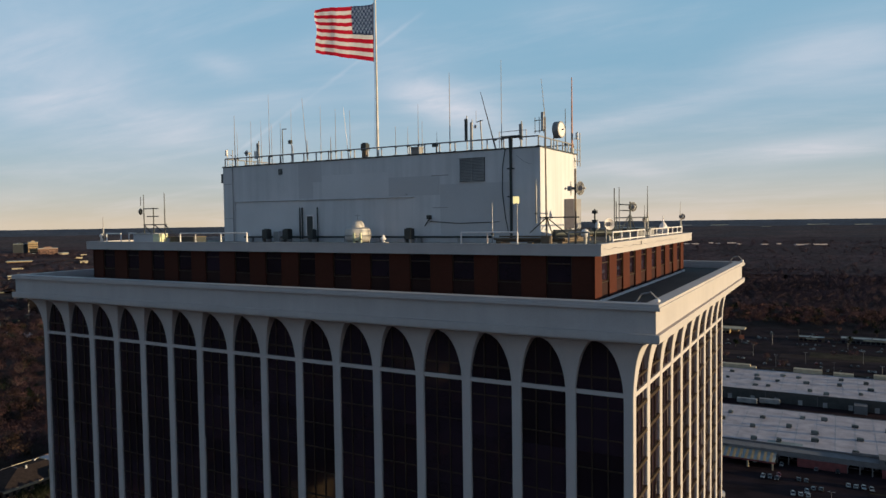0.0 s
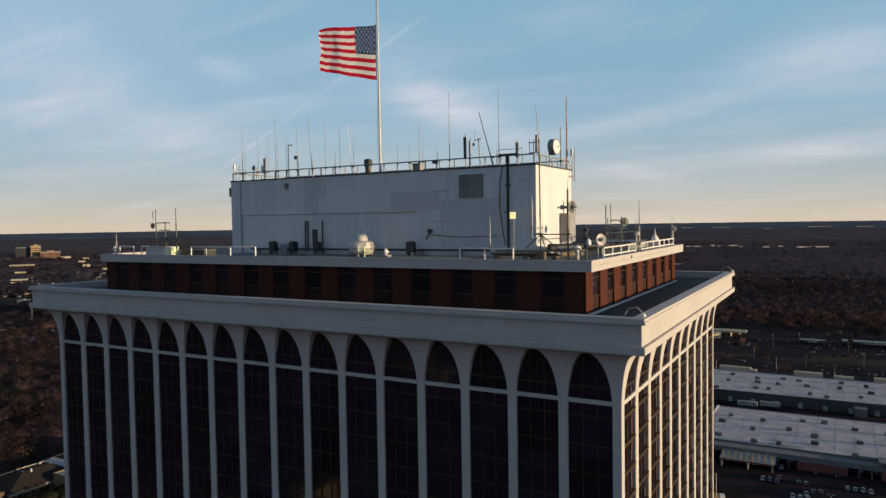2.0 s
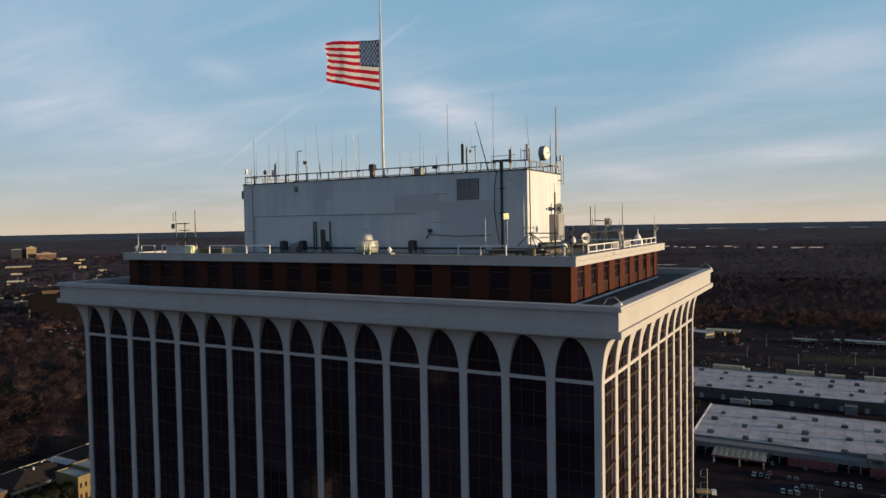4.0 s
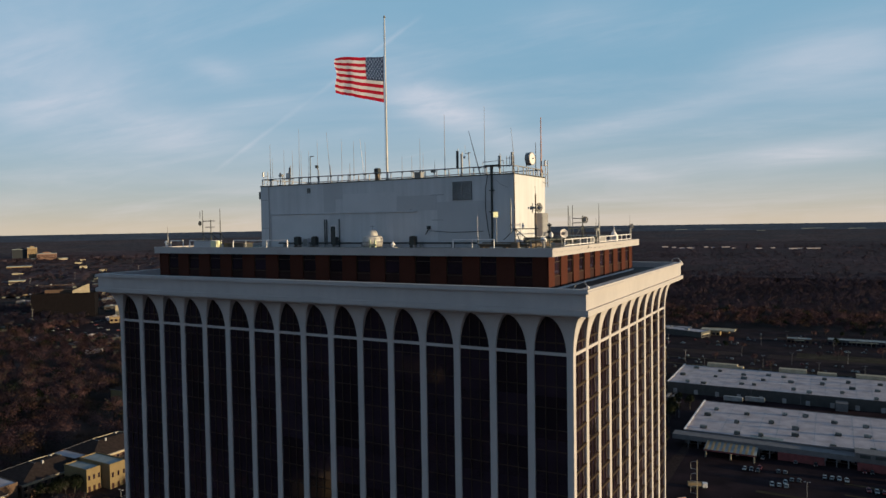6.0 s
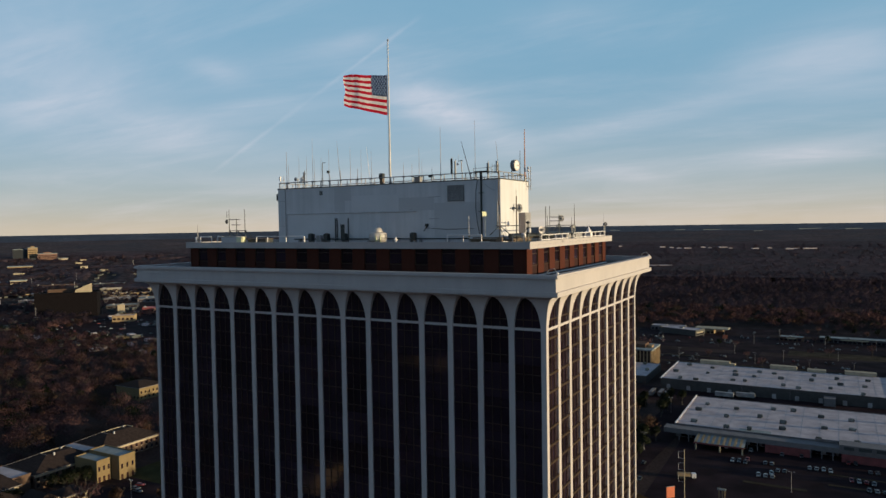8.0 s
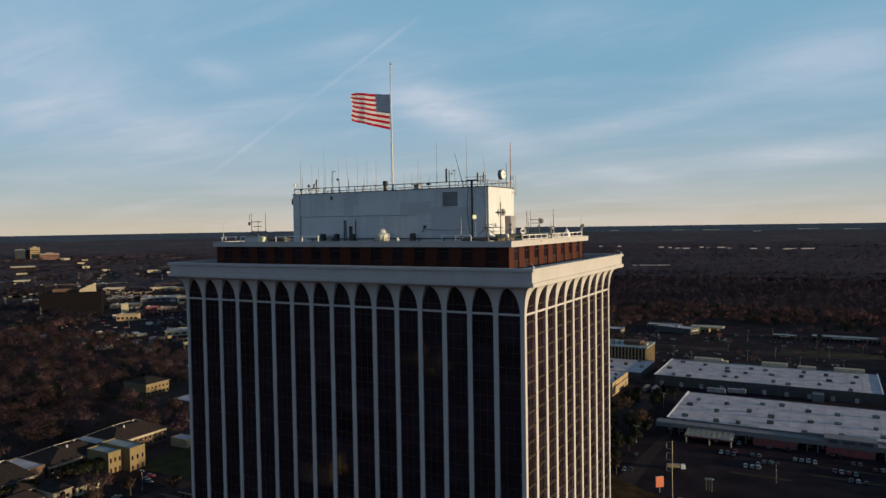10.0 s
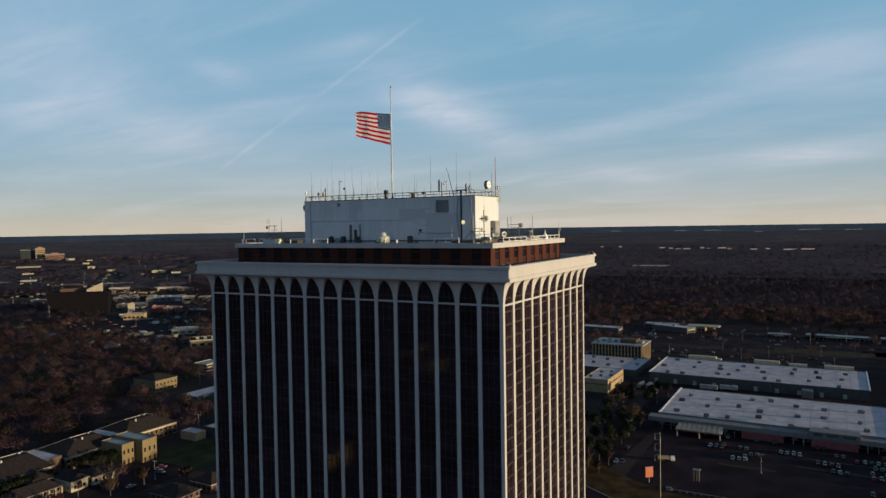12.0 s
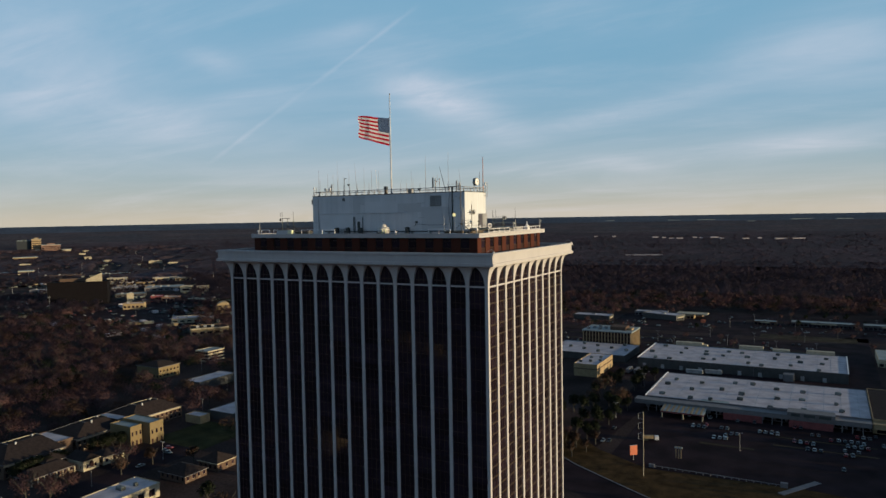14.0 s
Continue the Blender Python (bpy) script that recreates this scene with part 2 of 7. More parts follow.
MAT = dict(
    concrete=material("cream_precast_concrete", (0.446, 0.356, 0.352), 0.8, amount=0.05, grain=0.05, streak=0.035, bump=0.004),
    trim=material("cream_painted_cornice", (0.42, 0.337, 0.334), 0.7, amount=0.05, grain=0.04, streak=0.03),
    glass=material("dark_bronze_glass", (0.0175, 0.0092, 0.0152), 0.06, amount=0.3, grain=0.1, vary=0.4),
    bronze=material("bronze_mullion", (0.043, 0.023, 0.0145), 0.55, 0.0, spec=0.2),
    deck=material("terrace_roofing", (0.035, 0.028, 0.026), 0.95, amount=0.35, grain=0.2),
    gravel=material("roof_gravel", (0.14, 0.13, 0.115), 0.95, amount=0.3, grain=0.35, grain_scale=30, bump=0.02),
    brick=brick_material("orange_brick", (0.080, 0.0205, 0.0138), (0.063, 0.0160, 0.0110), (0.060, 0.022, 0.015)),
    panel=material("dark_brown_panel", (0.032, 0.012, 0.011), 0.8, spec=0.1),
    pent=material("pale_grey_painted_cladding", (0.545, 0.478, 0.495), 0.75, amount=0.05, grain=0.03, streak=0.09),
    patch=material("darker_grey_paint", (0.47, 0.41, 0.425), 0.75, amount=0.05, grain=0.03),
    patch2=material("lighter_grey_paint", (0.575, 0.503, 0.52), 0.75, amount=0.05, grain=0.03),
    dark=material("dark_painted_metal", (0.035, 0.032, 0.032), 0.5, 0.2),
    rust=material("rusty_steel", (0.16, 0.10, 0.07), 0.7, 0.3),
    galv=material("galvanised_steel", (0.28, 0.24, 0.24), 0.6, 0.35),
    white=material("white_painted_metal", (0.74, 0.61, 0.60), 0.5, amount=0.08),
    grey=material("grey_painted_metal", (0.29, 0.245, 0.245), 0.55, 0.1),
    silver=material("weathered_aluminium_paint", (0.47, 0.385, 0.365), 0.55, 0.15, scale=4, amount=0.22),
    red=material("faded_red_mast", (0.42, 0.17, 0.12), 0.6),
    yellow=material("pale_yellow_box", (0.62, 0.56, 0.36), 0.6),
    black=material("black_cable", (0.02, 0.02, 0.02), 0.6),
    flag_red=cloth_material("flag_red", (0.60, 0.014, 0.032)),
    flag_white=cloth_material("flag_white", (0.82, 0.69, 0.68)),
    flag_star=material("flag_star_cloth", (0.84, 0.72, 0.71), 0.8, amount=0.05, grain=0.04),
    flag_blue=cloth_material("flag_blue", (0.045, 0.05, 0.105)),
    ground=material("winter_ground", (0.046, 0.026, 0.023), 0.95, spec=0.03, scale=0.06, amount=0.5, grain=0.35, grain_scale=12),
    asphalt=material("asphalt", (0.0255, 0.0130, 0.0150), 0.95, scale=0.2, amount=0.45, grain=0.15, spec=0.04),
    grass=material("winter_lawn", (0.040, 0.032, 0.013), 0.95, spec=0.03, scale=0.3, amount=0.4, grain=0.3),
    straw=material("dry_golden_grass", (0.060, 0.029, 0.012), 0.95, spec=0.03, scale=0.5, amount=0.55, grain=0.4, grain_scale=4),
    dirt=material("bare_brown_verge", (0.055, 0.037, 0.024), 0.95, spec=0.03, scale=0.3, amount=0.4, grain=0.3),
    roofwhite=material("white_roof_membrane", (0.44, 0.335, 0.345), 0.85, scale=0.4, spec=0.15, amount=0.20, grain=0.08, grain_scale=5),
    roofgrey=material("grey_roofing", (0.22, 0.22, 0.22), 0.85, scale=0.5, amount=0.25),
    shingle=material("brown_shingles", (0.032, 0.0205, 0.0195), 0.95, spec=0.05, scale=2, amount=0.25),
    wallgrey=material("grey_block_wall", (0.145, 0.114, 0.117), 0.85, amount=0.15),
    wallred=material("dark_red_storefront", (0.20, 0.035, 0.035), 0.7),
    walltan=material("tan_stucco", (0.31, 0.19, 0.108), 0.85, amount=0.18, spec=0.2),
    wallbrick=brick_material("brown_brick_wall", (0.115, 0.058, 0.042), (0.09, 0.046, 0.034), (0.115, 0.085, 0.065)),
    wallwhite=material("cream_wall", (0.40, 0.29, 0.205), 0.85, amount=0.15, spec=0.2),
    wallpink=material("pink_brick_wall", (0.24, 0.12, 0.09), 0.85, amount=0.18, spec=0.2),
    walldark=material("dark_brown_facade", (0.045, 0.035, 0.035), 0.6),
    tanbrick=brick_material("tan_school_brick", (0.20, 0.122, 0.063), (0.15, 0.092, 0.047), (0.18, 0.13, 0.08)),
    slate=material("slate_grey_facade", (0.014, 0.013, 0.018), 0.7, amount=0.1),
    hall=material("black_brown_cladding", (0.0085, 0.0060, 0.0070), 0.9, spec=0.05, amount=0.2),
    town=material("mixed_town_walls", (0.085, 0.078, 0.072), 0.9, spec=0.1, vary=0.85, island=True),
    bark=material("grey_bark", (0.050, 0.036, 0.029), 0.95, amount=0.2),
)


# ---- mesh building ----
class M:
    """Gathers corners and faces of one mesh, in world metres."""

    def __init__(self):
        self.v, self.f = [], []

    def box(self, x0, y0, z0, x1, y1, z1, turn=0.0, about=None):
        n = len(self.v)
        pts = [(x, y, z) for z in (z0, z1) for x, y in ((x0, y0), (x1, y0), (x1, y1), (x0, y1))]
        if turn:
            cx, cy = about or ((x0 + x1) / 2, (y0 + y1) / 2)
            c, s = math.cos(radians(turn)), math.sin(radians(turn))
            pts = [(cx + (x - cx) * c - (y - cy) * s, cy + (x - cx) * s + (y - cy) * c, z) for x, y, z in pts]
        self.v += pts
        self.f += [(n + 3, n + 2, n + 1, n), (n + 4, n + 5, n + 6, n + 7)]
        self.f += [(n + i, n + (i + 1) % 4, n + 4 + (i + 1) % 4, n + 4 + i) for i in range(4)]
        return self

    def rings(self, rings, caps=True):
        """A skin over rings of equally many corners, each counter-clockwise seen from the end."""
        n, k = len(self.v), len(rings[0])
        for r in rings:
            self.v += [tuple(p) for p in r]
        for a in range(len(rings) - 1):
            for i in range(k):
                j = (i + 1) % k
                self.f.append((n + a * k + i, n + a * k + j, n + (a + 1) * k + j, n + (a + 1) * k + i))
        if caps:
            self.f.append(tuple(n + i for i in reversed(range(k))))
            self.f.append(tuple(n + (len(rings) - 1) * k + i for i in range(k)))
        return self

    def tube(self, p, q, r, r2=None, k=8):
        p, q = Vector(p), Vector(q)
        d = (q - p).normalized()
        a = d.orthogonal().normalized()
        b = d.cross(a)
        r2 = r if r2 is None else r2
        ring = lambda c, s: [c + s * (math.cos(2 * math.pi * i / k) * a + math.sin(2 * math.pi * i / k) * b) for i in range(k)]
        return self.rings([ring(p, r), ring(q, r2)])

    def path(self, pts, r, k=6):
        for p, q in zip(pts, pts[1:]):
            self.tube(p, q, r, k=k)
        return self

    def lathe(self, centre, profile, k=20, axis=(0, 0, 1)):
        """profile: (radius, height) pairs along the axis."""
        d = Vector(axis).normalized()
        a = d.orthogonal().normalized()
        b = d.cross(a)
        c = Vector(centre)
        rows = [[c + h * d + max(r, 1e-3) * (math.cos(2 * math.pi * i / k) * a + math.sin(2 * math.pi * i / k) * b) for i in range(k)] for r, h in profile]
        return self.rings(rows)

    def border(self, x0, y0, x1, y1, z0, z1, width):
        """A closed rectangular ring, width metres wide inwards."""
        n = len(self.v)
        for z in (z0, z1):
            self.v += [(x0, y0, z), (x1, y0, z), (x1, y1, z), (x0, y1, z)]
            self.v += [(x0 + width, y0 + width, z), (x1 - width, y0 + width, z), (x1 - width, y1 - width, z), (x0 + width, y1 - width, z)]
        for i in range(4):
            j = (i + 1) % 4
            self.f += [(n + i, n + j, n + 8 + j, n + 8 + i), (n + 4 + j, n + 4 + i, n + 12 + i, n + 12 + j)]
            self.f += [(n + 8 + i, n + 8 + j, n + 12 + j, n + 12 + i), (n + j, n + i, n + 4 + i, n + 4 + j)]
        return self

    def mesh(self, name, mat, origin=(0, 0, 0), smooth=False):
        me = bpy.data.meshes.new(name)
        o = Vector(origin)
        me.from_pydata([tuple(Vector(p) - o) for p in self.v], [], self.f)
        me.materials.append(mat)
        me.update()
        if smooth:
            me.polygons.foreach_set("use_smooth", [True] * len(me.polygons))
            try:
                me.set_sharp_from_angle(angle=radians(40))
            except AttributeError:
                pass
        return me


BASE = {}


def view_fitted(at):
    """The lots and lanes behind the tower, moved out from the camera to fit its view."""
    x, y, z = at
    if y < 205 or x < -260:
        return Vector(at)
    return Vector((46 + (x - 46) * 1.03, -100 + (y + 100) * 1.03, z))


def thing(name, at, label, category, group="", kind="", exact=False):
    ob = new(name)
    ob.location = at
    ob.empty_display_size = 0.3
    BASE[ob.name] = Vector(at)
    ob.location = at if exact else view_fitted(at)
    return tagged(ob, label, category, group, kind)


def part(name, m, mat, parent, label="", smooth=False, kind=""):
    ob = new(name, m.mesh(name, MAT[mat] if isinstance(mat, str) else mat, BASE[parent.name], smooth))
    ob.parent = parent
    BASE[ob.name] = BASE[parent.name]
    return tagged(ob, label, "", "", kind)


def piece(name, me, at, parent, turn=None):
    """An alike piece on shared mesh data; at is in world metres."""
    ob = new(name, me)
    ob.parent = parent
    ob.location = Vector(at) - BASE[parent.name]
    if turn:
        ob.rotation_euler = turn
    return ob


def single(name, m, mat, at, label, category, group="", kind="", smooth=False):
    ob = new(name, m.mesh(name, MAT[mat] if isinstance(mat, str) else mat, at, smooth))
    ob.location = at
    BASE[ob.name] = Vector(at)
    return tagged(ob, label, category, group, kind)


# ---- the office tower ----
BAY, NX, NY, FLOOR = 3.5, 16, 10, 3.6
WX, WY = 56.5, 35.5                     # plan between outer column faces, from (-WX, 0) to (0, WY)
TRANSOM, SPRING, APEX, SOFFIT = 112.0, 111.6, 115.22, 115.46
GLASS_IN = 0.16                         # the glass behind the column faces

tower = thing("office_tower", (-WX / 2, WY / 2, 0), "tall office tower with cream columns, arches and dark bronze glass", "tower")

# four faces: origin at the left end seen from outside, direction along the face, outward normal, bays
FACES = dict(
    front=(Vector((-WX, 0, 0)), Vector((1, 0, 0)), Vector((0, -1, 0)), NX),
    side=(Vector((0, 0, 0)), Vector((0, 1, 0)), Vector((1, 0, 0)), NY),
    back=(Vector((0, WY, 0)), Vector((-1, 0, 0)), Vector((0, 1, 0)), NX),
    far=(Vector((-WX, WY, 0)), Vector((0, -1, 0)), Vector((-1, 0, 0)), NY),
)


def flare(z):
    """How far the head of a column has spread at a height: 0 at the springing, 1 at the crown."""
    u = min(max((z - SPRING) / (APEX - SPRING), 0), 1)
    return 1 - math.sqrt(max(1 - u * u, 0))


HEIGHTS = [0, 60, SPRING] + [SPRING + (APEX - SPRING) * math.sin(math.pi / 2 * i / 12) for i in range(1, 13)] + [SOFFIT + 0.05]
OUT = 0.95


def column_mesh():
    """A column whose head opens sideways into half arches and leans out under the cornice."""
    m = M()
    rings = []
    for z in HEIGHTS:
        s = flare(z)
        w, o = 0.32 + (BAY / 2 - 0.322) * s, OUT * s
        c = 0.05 * (1 - s)
        rings.append([(-w, GLASS_IN + 0.1, z), (-w, -o + c, z), (-w + c, -o, z), (w - c, -o, z), (w, -o + c, z), (w, GLASS_IN + 0.1, z)])
    return m.rings(rings).mesh("column", MAT["concrete"], smooth=False)


def corner_mesh():
    m = M()
    rings = []
    for z in HEIGHTS:
        s = flare(z)
        w, o = 0.57 + (BAY / 2 - 0.322) * s, OUT * s
        rings.append([(-w, -o, z), (o - 0.03, -o, z), (o, -o + 0.03, z), (o, w, z), (-GLASS_IN - 0.1, w, z), (-GLASS_IN - 0.1, GLASS_IN + 0.1, z), (-w, GLASS_IN + 0.1, z)])
    return m.rings(rings).mesh("corner_column", MAT["concrete"])


def turned(d):
    return math.atan2(d.y, d.x)


col, cor = column_mesh(), corner_mesh()
for o, d, n, bays in FACES.values():
    for i in range(1, bays):
        piece("column", col, o + d * (0.25 + BAY * i), tower, (0, 0, turned(d)))
    piece("corner_column", cor, o + d * (0.5 + BAY * bays), tower, (0, 0, turned(d)))

# transom beams between the columns, at the foot of the arches
m = M().box(-1.44, 0.02, -0.13, 1.44, 0.15, 0.13)
beam = m.mesh("transom", MAT["concrete"])
def mullions(tall, proud):
    """Bronze mullions of one bay: two uprights, a bar at every sill and every head."""
    m = M()
    for x in (-0.48, 0.48):
        m.box(x - 0.035, GLASS_IN - 0.07, 0, x + 0.035, GLASS_IN - 0.01, 115.0)
    k = 0
    while TRANSOM - 0.95 - 1.8 * k > 1:
        z = TRANSOM - 0.95 - 1.8 * k
        m.box(-1.42, GLASS_IN - proud, z - tall, 1.42, GLASS_IN - 0.015, z + tall)
        k += 1
    m.box(-1.42, GLASS_IN - proud, TRANSOM + 0.85, 1.42, GLASS_IN - 0.015, TRANSOM + 0.97)
    return m.mesh("mullion_grid", MAT["bronze"])


# bars made thicker on the ends to read as sunlit, slim on the fronts
grids = dict(front=mullions(0.04, 0.05), side=mullions(0.11, 0.14))
grids["back"], grids["far"] = grids["front"], grids["side"]
lunette = M().box(-1.74, GLASS_IN, TRANSOM, 1.74, GLASS_IN + 0.05, SOFFIT).mesh("arch_pane", MAT["glass"])
pane = M().box(-1.46, 0, -FLOOR, 1.46, 0.05, -0.01).mesh("window_pane", MAT["glass"])
rest = M()
rng = random.Random(5)
for key, (o, d, n, bays) in FACES.items():
    rows = {"front": 11, "side": 12}.get(key, 0)
    for i in range(bays):
        c = o + d * (0.25 + BAY * (i + 0.5))
        piece("transom", beam, c + Vector((0, 0, TRANSOM)), tower, (0, 0, turned(d)))
        piece("mullion_grid", grids[key], c, tower, (0, 0, turned(d)))
        piece("arch_pane", lunette, c, tower, (0, 0, turned(d)))
        for f in range(31):
            top = TRANSOM - FLOOR * f
            if f < rows:
                piece("window_pane", pane, c - n * GLASS_IN + Vector((0, 0, top)), tower,
                      (radians(rng.gauss(0, 0.25)), 0, turned(d) + radians(rng.gauss(0, 0.3))))
            else:
                a, b = c - n * GLASS_IN - d * 1.46, c - n * GLASS_IN + d * 1.46
                k = len(rest.v)
                rest.v += [(a.x, a.y, top - FLOOR), (b.x, b.y, top - FLOOR), (b.x, b.y, top - 0.01), (a.x, a.y, top - 0.01)]
                rest.f.append((k, k + 1, k + 2, k + 3))
part("window_panes", rest, "glass", tower, "dark bronze glass of the lower floors", kind="stuff")
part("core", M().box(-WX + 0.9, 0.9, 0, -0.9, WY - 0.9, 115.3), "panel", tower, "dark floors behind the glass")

# cornice, from the soffit up
part("soffit", M().border(-WX - 1.78, -1.78, 1.78, WY + 1.78, SOFFIT - 0.02, SOFFIT + 0.04, 3.0), "trim", tower)
part("cornice_band", M().border(-WX - 1.84, -1.84, 1.84, WY + 1.84, SOFFIT + 0.042, 115.93, 1.0), "trim", tower)
part("cornice_fascia", M().border(-WX - 1.6, -1.6, 1.6, WY + 1.6, 115.932, 117.21, 0.7), "trim", tower)
part("coping", M().border(-WX - 1.86, -1.86, 1.86, WY + 1.86, 117.212, 117.40, 0.9), "trim", tower)
part("coping_cap", M().border(-WX - 1.80, -1.80, 1.80, WY + 1.80, 117.402, 117.57, 0.8), "trim", tower)
part("terrace_deck", M().box(-WX - 1.0, -1.0, 116.6, 1.0, WY + 1.0, 116.9), "deck", tower, "dark flat terrace roofing")

# ---- the set-back brick storey ----
BX0, BX1, BY0, BY1 = -52.28, -3.0, 2.55, 31.2
DECK = 120.25
storey = part("brick_storey", M().box(BX0 + 0.19, BY0 + 0.19, 116.902, BX1 - 0.19, BY1 - 0.19, 119.9), "panel", tower, "dark recessed bays of the brick storey")
PER = 3.43


def brick_side(length, d, o, n):
    """Brick piers with a window and a dark panel between each two."""
    bays = int((length - 1.1) / PER)
    edge = (length - bays * PER) / 2
    t = turned(d)
    for i in range(bays + 1):
        half = 0.86
        a = edge + i * PER
        lo, hi = (0 if i == 0 else a - half), (length if i == bays else a + half)
        mm = M().box(lo - a, 0, 116.902, hi - a, 0.188, 119.86)
        me = PIERS.get(round(lo - a, 3)) if 0 < i < bays else None
        if me is None:
            me = mm.mesh("brick_pier", MAT["brick"])
            if 0 < i < bays:
                PIERS[round(lo - a, 3)] = me
        piece("brick_pier", me, o + d * a, storey, (0, 0, t))
    for i in range(bays):
        a = edge + (i + 0.5) * PER
        c = o + d * a
        piece("window_pane", wpane, c + Vector((0, 0, 119)), storey, (radians(rng.gauss(0, 0.2)), 0, t))
        piece("window_frame", wframe, c, storey, (0, 0, t))
        piece("spandrel_panel", wspan, c, storey, (0, 0, t))


PIERS = {}
wpane = M().box(-0.85, 0.15, -0.8, 0.85, 0.185, 0.8).mesh("window_pane", MAT["glass"])
mm = M()
for x in (-0.855, 0.79):
    mm.box(x, 0.08, 118.1, x + 0.065, 0.149, 119.82)
mm.box(-0.79, 0.09, 119.3, 0.79, 0.148, 119.37).box(-0.855, 0.06, 118.04, 0.855, 0.149, 118.1)
wframe = mm.mesh("window_frame", MAT["bronze"])
wspan = M().box(-0.857, 0.13, 116.91, 0.857, 0.187, 118.03).mesh("spandrel_panel", MAT["panel"])
brick_side(BX1 - BX0, Vector((1, 0, 0)), Vector((BX0, BY0, 0)), 0)
brick_side(BY1 - BY0, Vector((0, 1, 0)), Vector((BX1, BY0, 0)), 0)
brick_side(BX1 - BX0, Vector((-1, 0, 0)), Vector((BX1, BY1, 0)), 0)
brick_side(BY1 - BY0, Vector((0, -1, 0)), Vector((BX0, BY1, 0)), 0)
part("base_flashing", M().border(BX0 - 0.12, BY0 - 0.12, BX1 + 0.12, BY1 + 0.12, 116.903, 117.05, 0.118), "white", tower, "pale metal flashing at the foot of the brick")
part("roof_fascia", M().border(BX0 - 0.43, BY0 - 0.38, BX1 + 0.50, 32.6, 119.88, 120.52, 0.55), "trim", tower, "cream roof-edge fascia")
part("roof_edge", M().border(BX0 - 0.47, BY0 - 0.42, BX1 + 0.54, 32.64, 120.522, 120.62, 0.4), "trim", tower, "metal roof edge")
part("roof_deck", M().box(BX0 - 0.1, BY0 - 0.1, 119.9, BX1 + 0.1, 32.3, DECK), "gravel", tower, "gravel flat roof")

# ---- plant room on the roof ----
PX0, PX1, PY0, PY1, PTOP = -46.35, -10.87, 13.6, 22.6, 128.08
plant = thing("plant_room", ((PX0 + PX1) / 2, (PY0 + PY1) / 2, DECK), "pale grey windowless plant room with patched paint on the roof", "plant room")
body = part("wall", M().box(PX0, PY0, DECK + 0.002, PX1, PY1, PTOP - 0.12), "pent", plant)
part("roof_edge", M().border(PX0 - 0.06, PY0 - 0.06, PX1 + 0.06, PY1 + 0.06, PTOP - 0.118, PTOP, 0.4), "dark", plant, "dark metal roof edge")
part("roof_deck", M().box(PX0 + 0.35, PY0 + 0.35, PTOP - 0.117, PX1 - 0.35, PY1 - 0.35, PTOP - 0.05), "gravel", plant)
F = PY0                                   # front face
for x0, x1, z0, z1, mt in ((-36.1, -33.2, 126.0, 127.9, "patch"), (-36.1, -34.3, 124.45, 125.995, "patch"), (-33.19, -25.6, 124.45, 126.6, "patch2"),
                           (-25.5, -20.2, 124.4, 126.1, "patch"), (-20.15, -13.6, 120.9, 125.3, "patch"), (-44.6, -36.2, 121.0, 124.3, "patch2")):
    part("paint_patch", M().box(x0, F - 0.012, z0, x1, F + 0.02, z1), mt, plant, "patch of slightly different grey paint")
part("ledge_pipe", M().tube((-44.7, F - 0.1, 124.38), (-22.8, F - 0.1, 124.30), 0.07).tube((-44.7, F - 0.1, 124.38), (-44.7, F - 0.1, DECK), 0.05), "pent", plant, "painted pipe along the wall")
part("downpipe", M().tube((-44.9, F - 0.09, PTOP - 0.1), (-44.9, F - 0.09, DECK), 0.05), "grey", plant)
part("wall_seam", M().box(-46.3, F - 0.03, 126.2, -45.0, F, 126.26).box(-46.3, F - 0.03, 122.6, -45.0, F, 122.66), "grey", plant)
for x0, x1, z in ((-21.0, -19.3, 126.05), (-20.9, -19.4, 123.25), (-23.7, -23.5, 124.5)):
    part("wall_seam", M().box(x0, F - 0.03, z, x1, F, z + 0.07), "grey", plant)
louvre = part("louvre", M().box(-18.2, F - 0.03, 125.45, -15.8, F + 0.02, 127.4), "dark", plant, "dark louvred vent with two bays of slats")
sl = M()
sl.rings([[(-0.56, -0.10, -0.05), (-0.56, -0.02, 0.035), (-0.56, -0.02, 0.05), (-0.56, -0.10, -0.035)], [(0.56, -0.10, -0.05), (0.56, -0.02, 0.035), (0.56, -0.02, 0.05), (0.56, -0.10, -0.035)]][::-1])
slat = sl.mesh("slat", MAT["grey"])
for c in (-17.6, -16.4):
    for i in range(15):
        piece("slat", slat, (c, F - 0.02, 125.55 + i * 0.126), louvre)
part("louvre_frame", M().box(-18.25, F - 0.13, 125.40, -15.75, F, 125.45).box(-18.25, F - 0.13, 127.4, -15.75, F, 127.45).box(-17.03, F - 0.13, 125.45, -16.97, F, 127.4), "grey", louvre)
vent = part("small_vent", M().box(-38.65, F - 0.05, 126.9, -38.15, F, 127.5), "dark", plant, "small dark wall vent")
for i in range(5):
    part("slat", M().box(-38.6, F - 0.08, 126.95 + i * 0.11, -38.2, F - 0.05, 127.0 + i * 0.11), "grey", vent)
door = part("door", M().box(-35.1, F - 0.05, DECK + 0.35, -34.35, F + 0.02, 122.75), "dark", plant, "dark open-looking steel door")
part("door_frame", M().box(-35.2, F - 0.08, DECK + 0.3, -35.1, F, 122.85).box(-34.35, F - 0.08, DECK + 0.3, -34.25, F, 122.85).box(-35.1, F - 0.08, 122.75, -34.35, F, 122.85), "white", door)
part("door_step", M().box(-35.3, F - 0.9, DECK + 0.003, -34.1, F - 0.003, DECK + 0.3), "grey", plant)
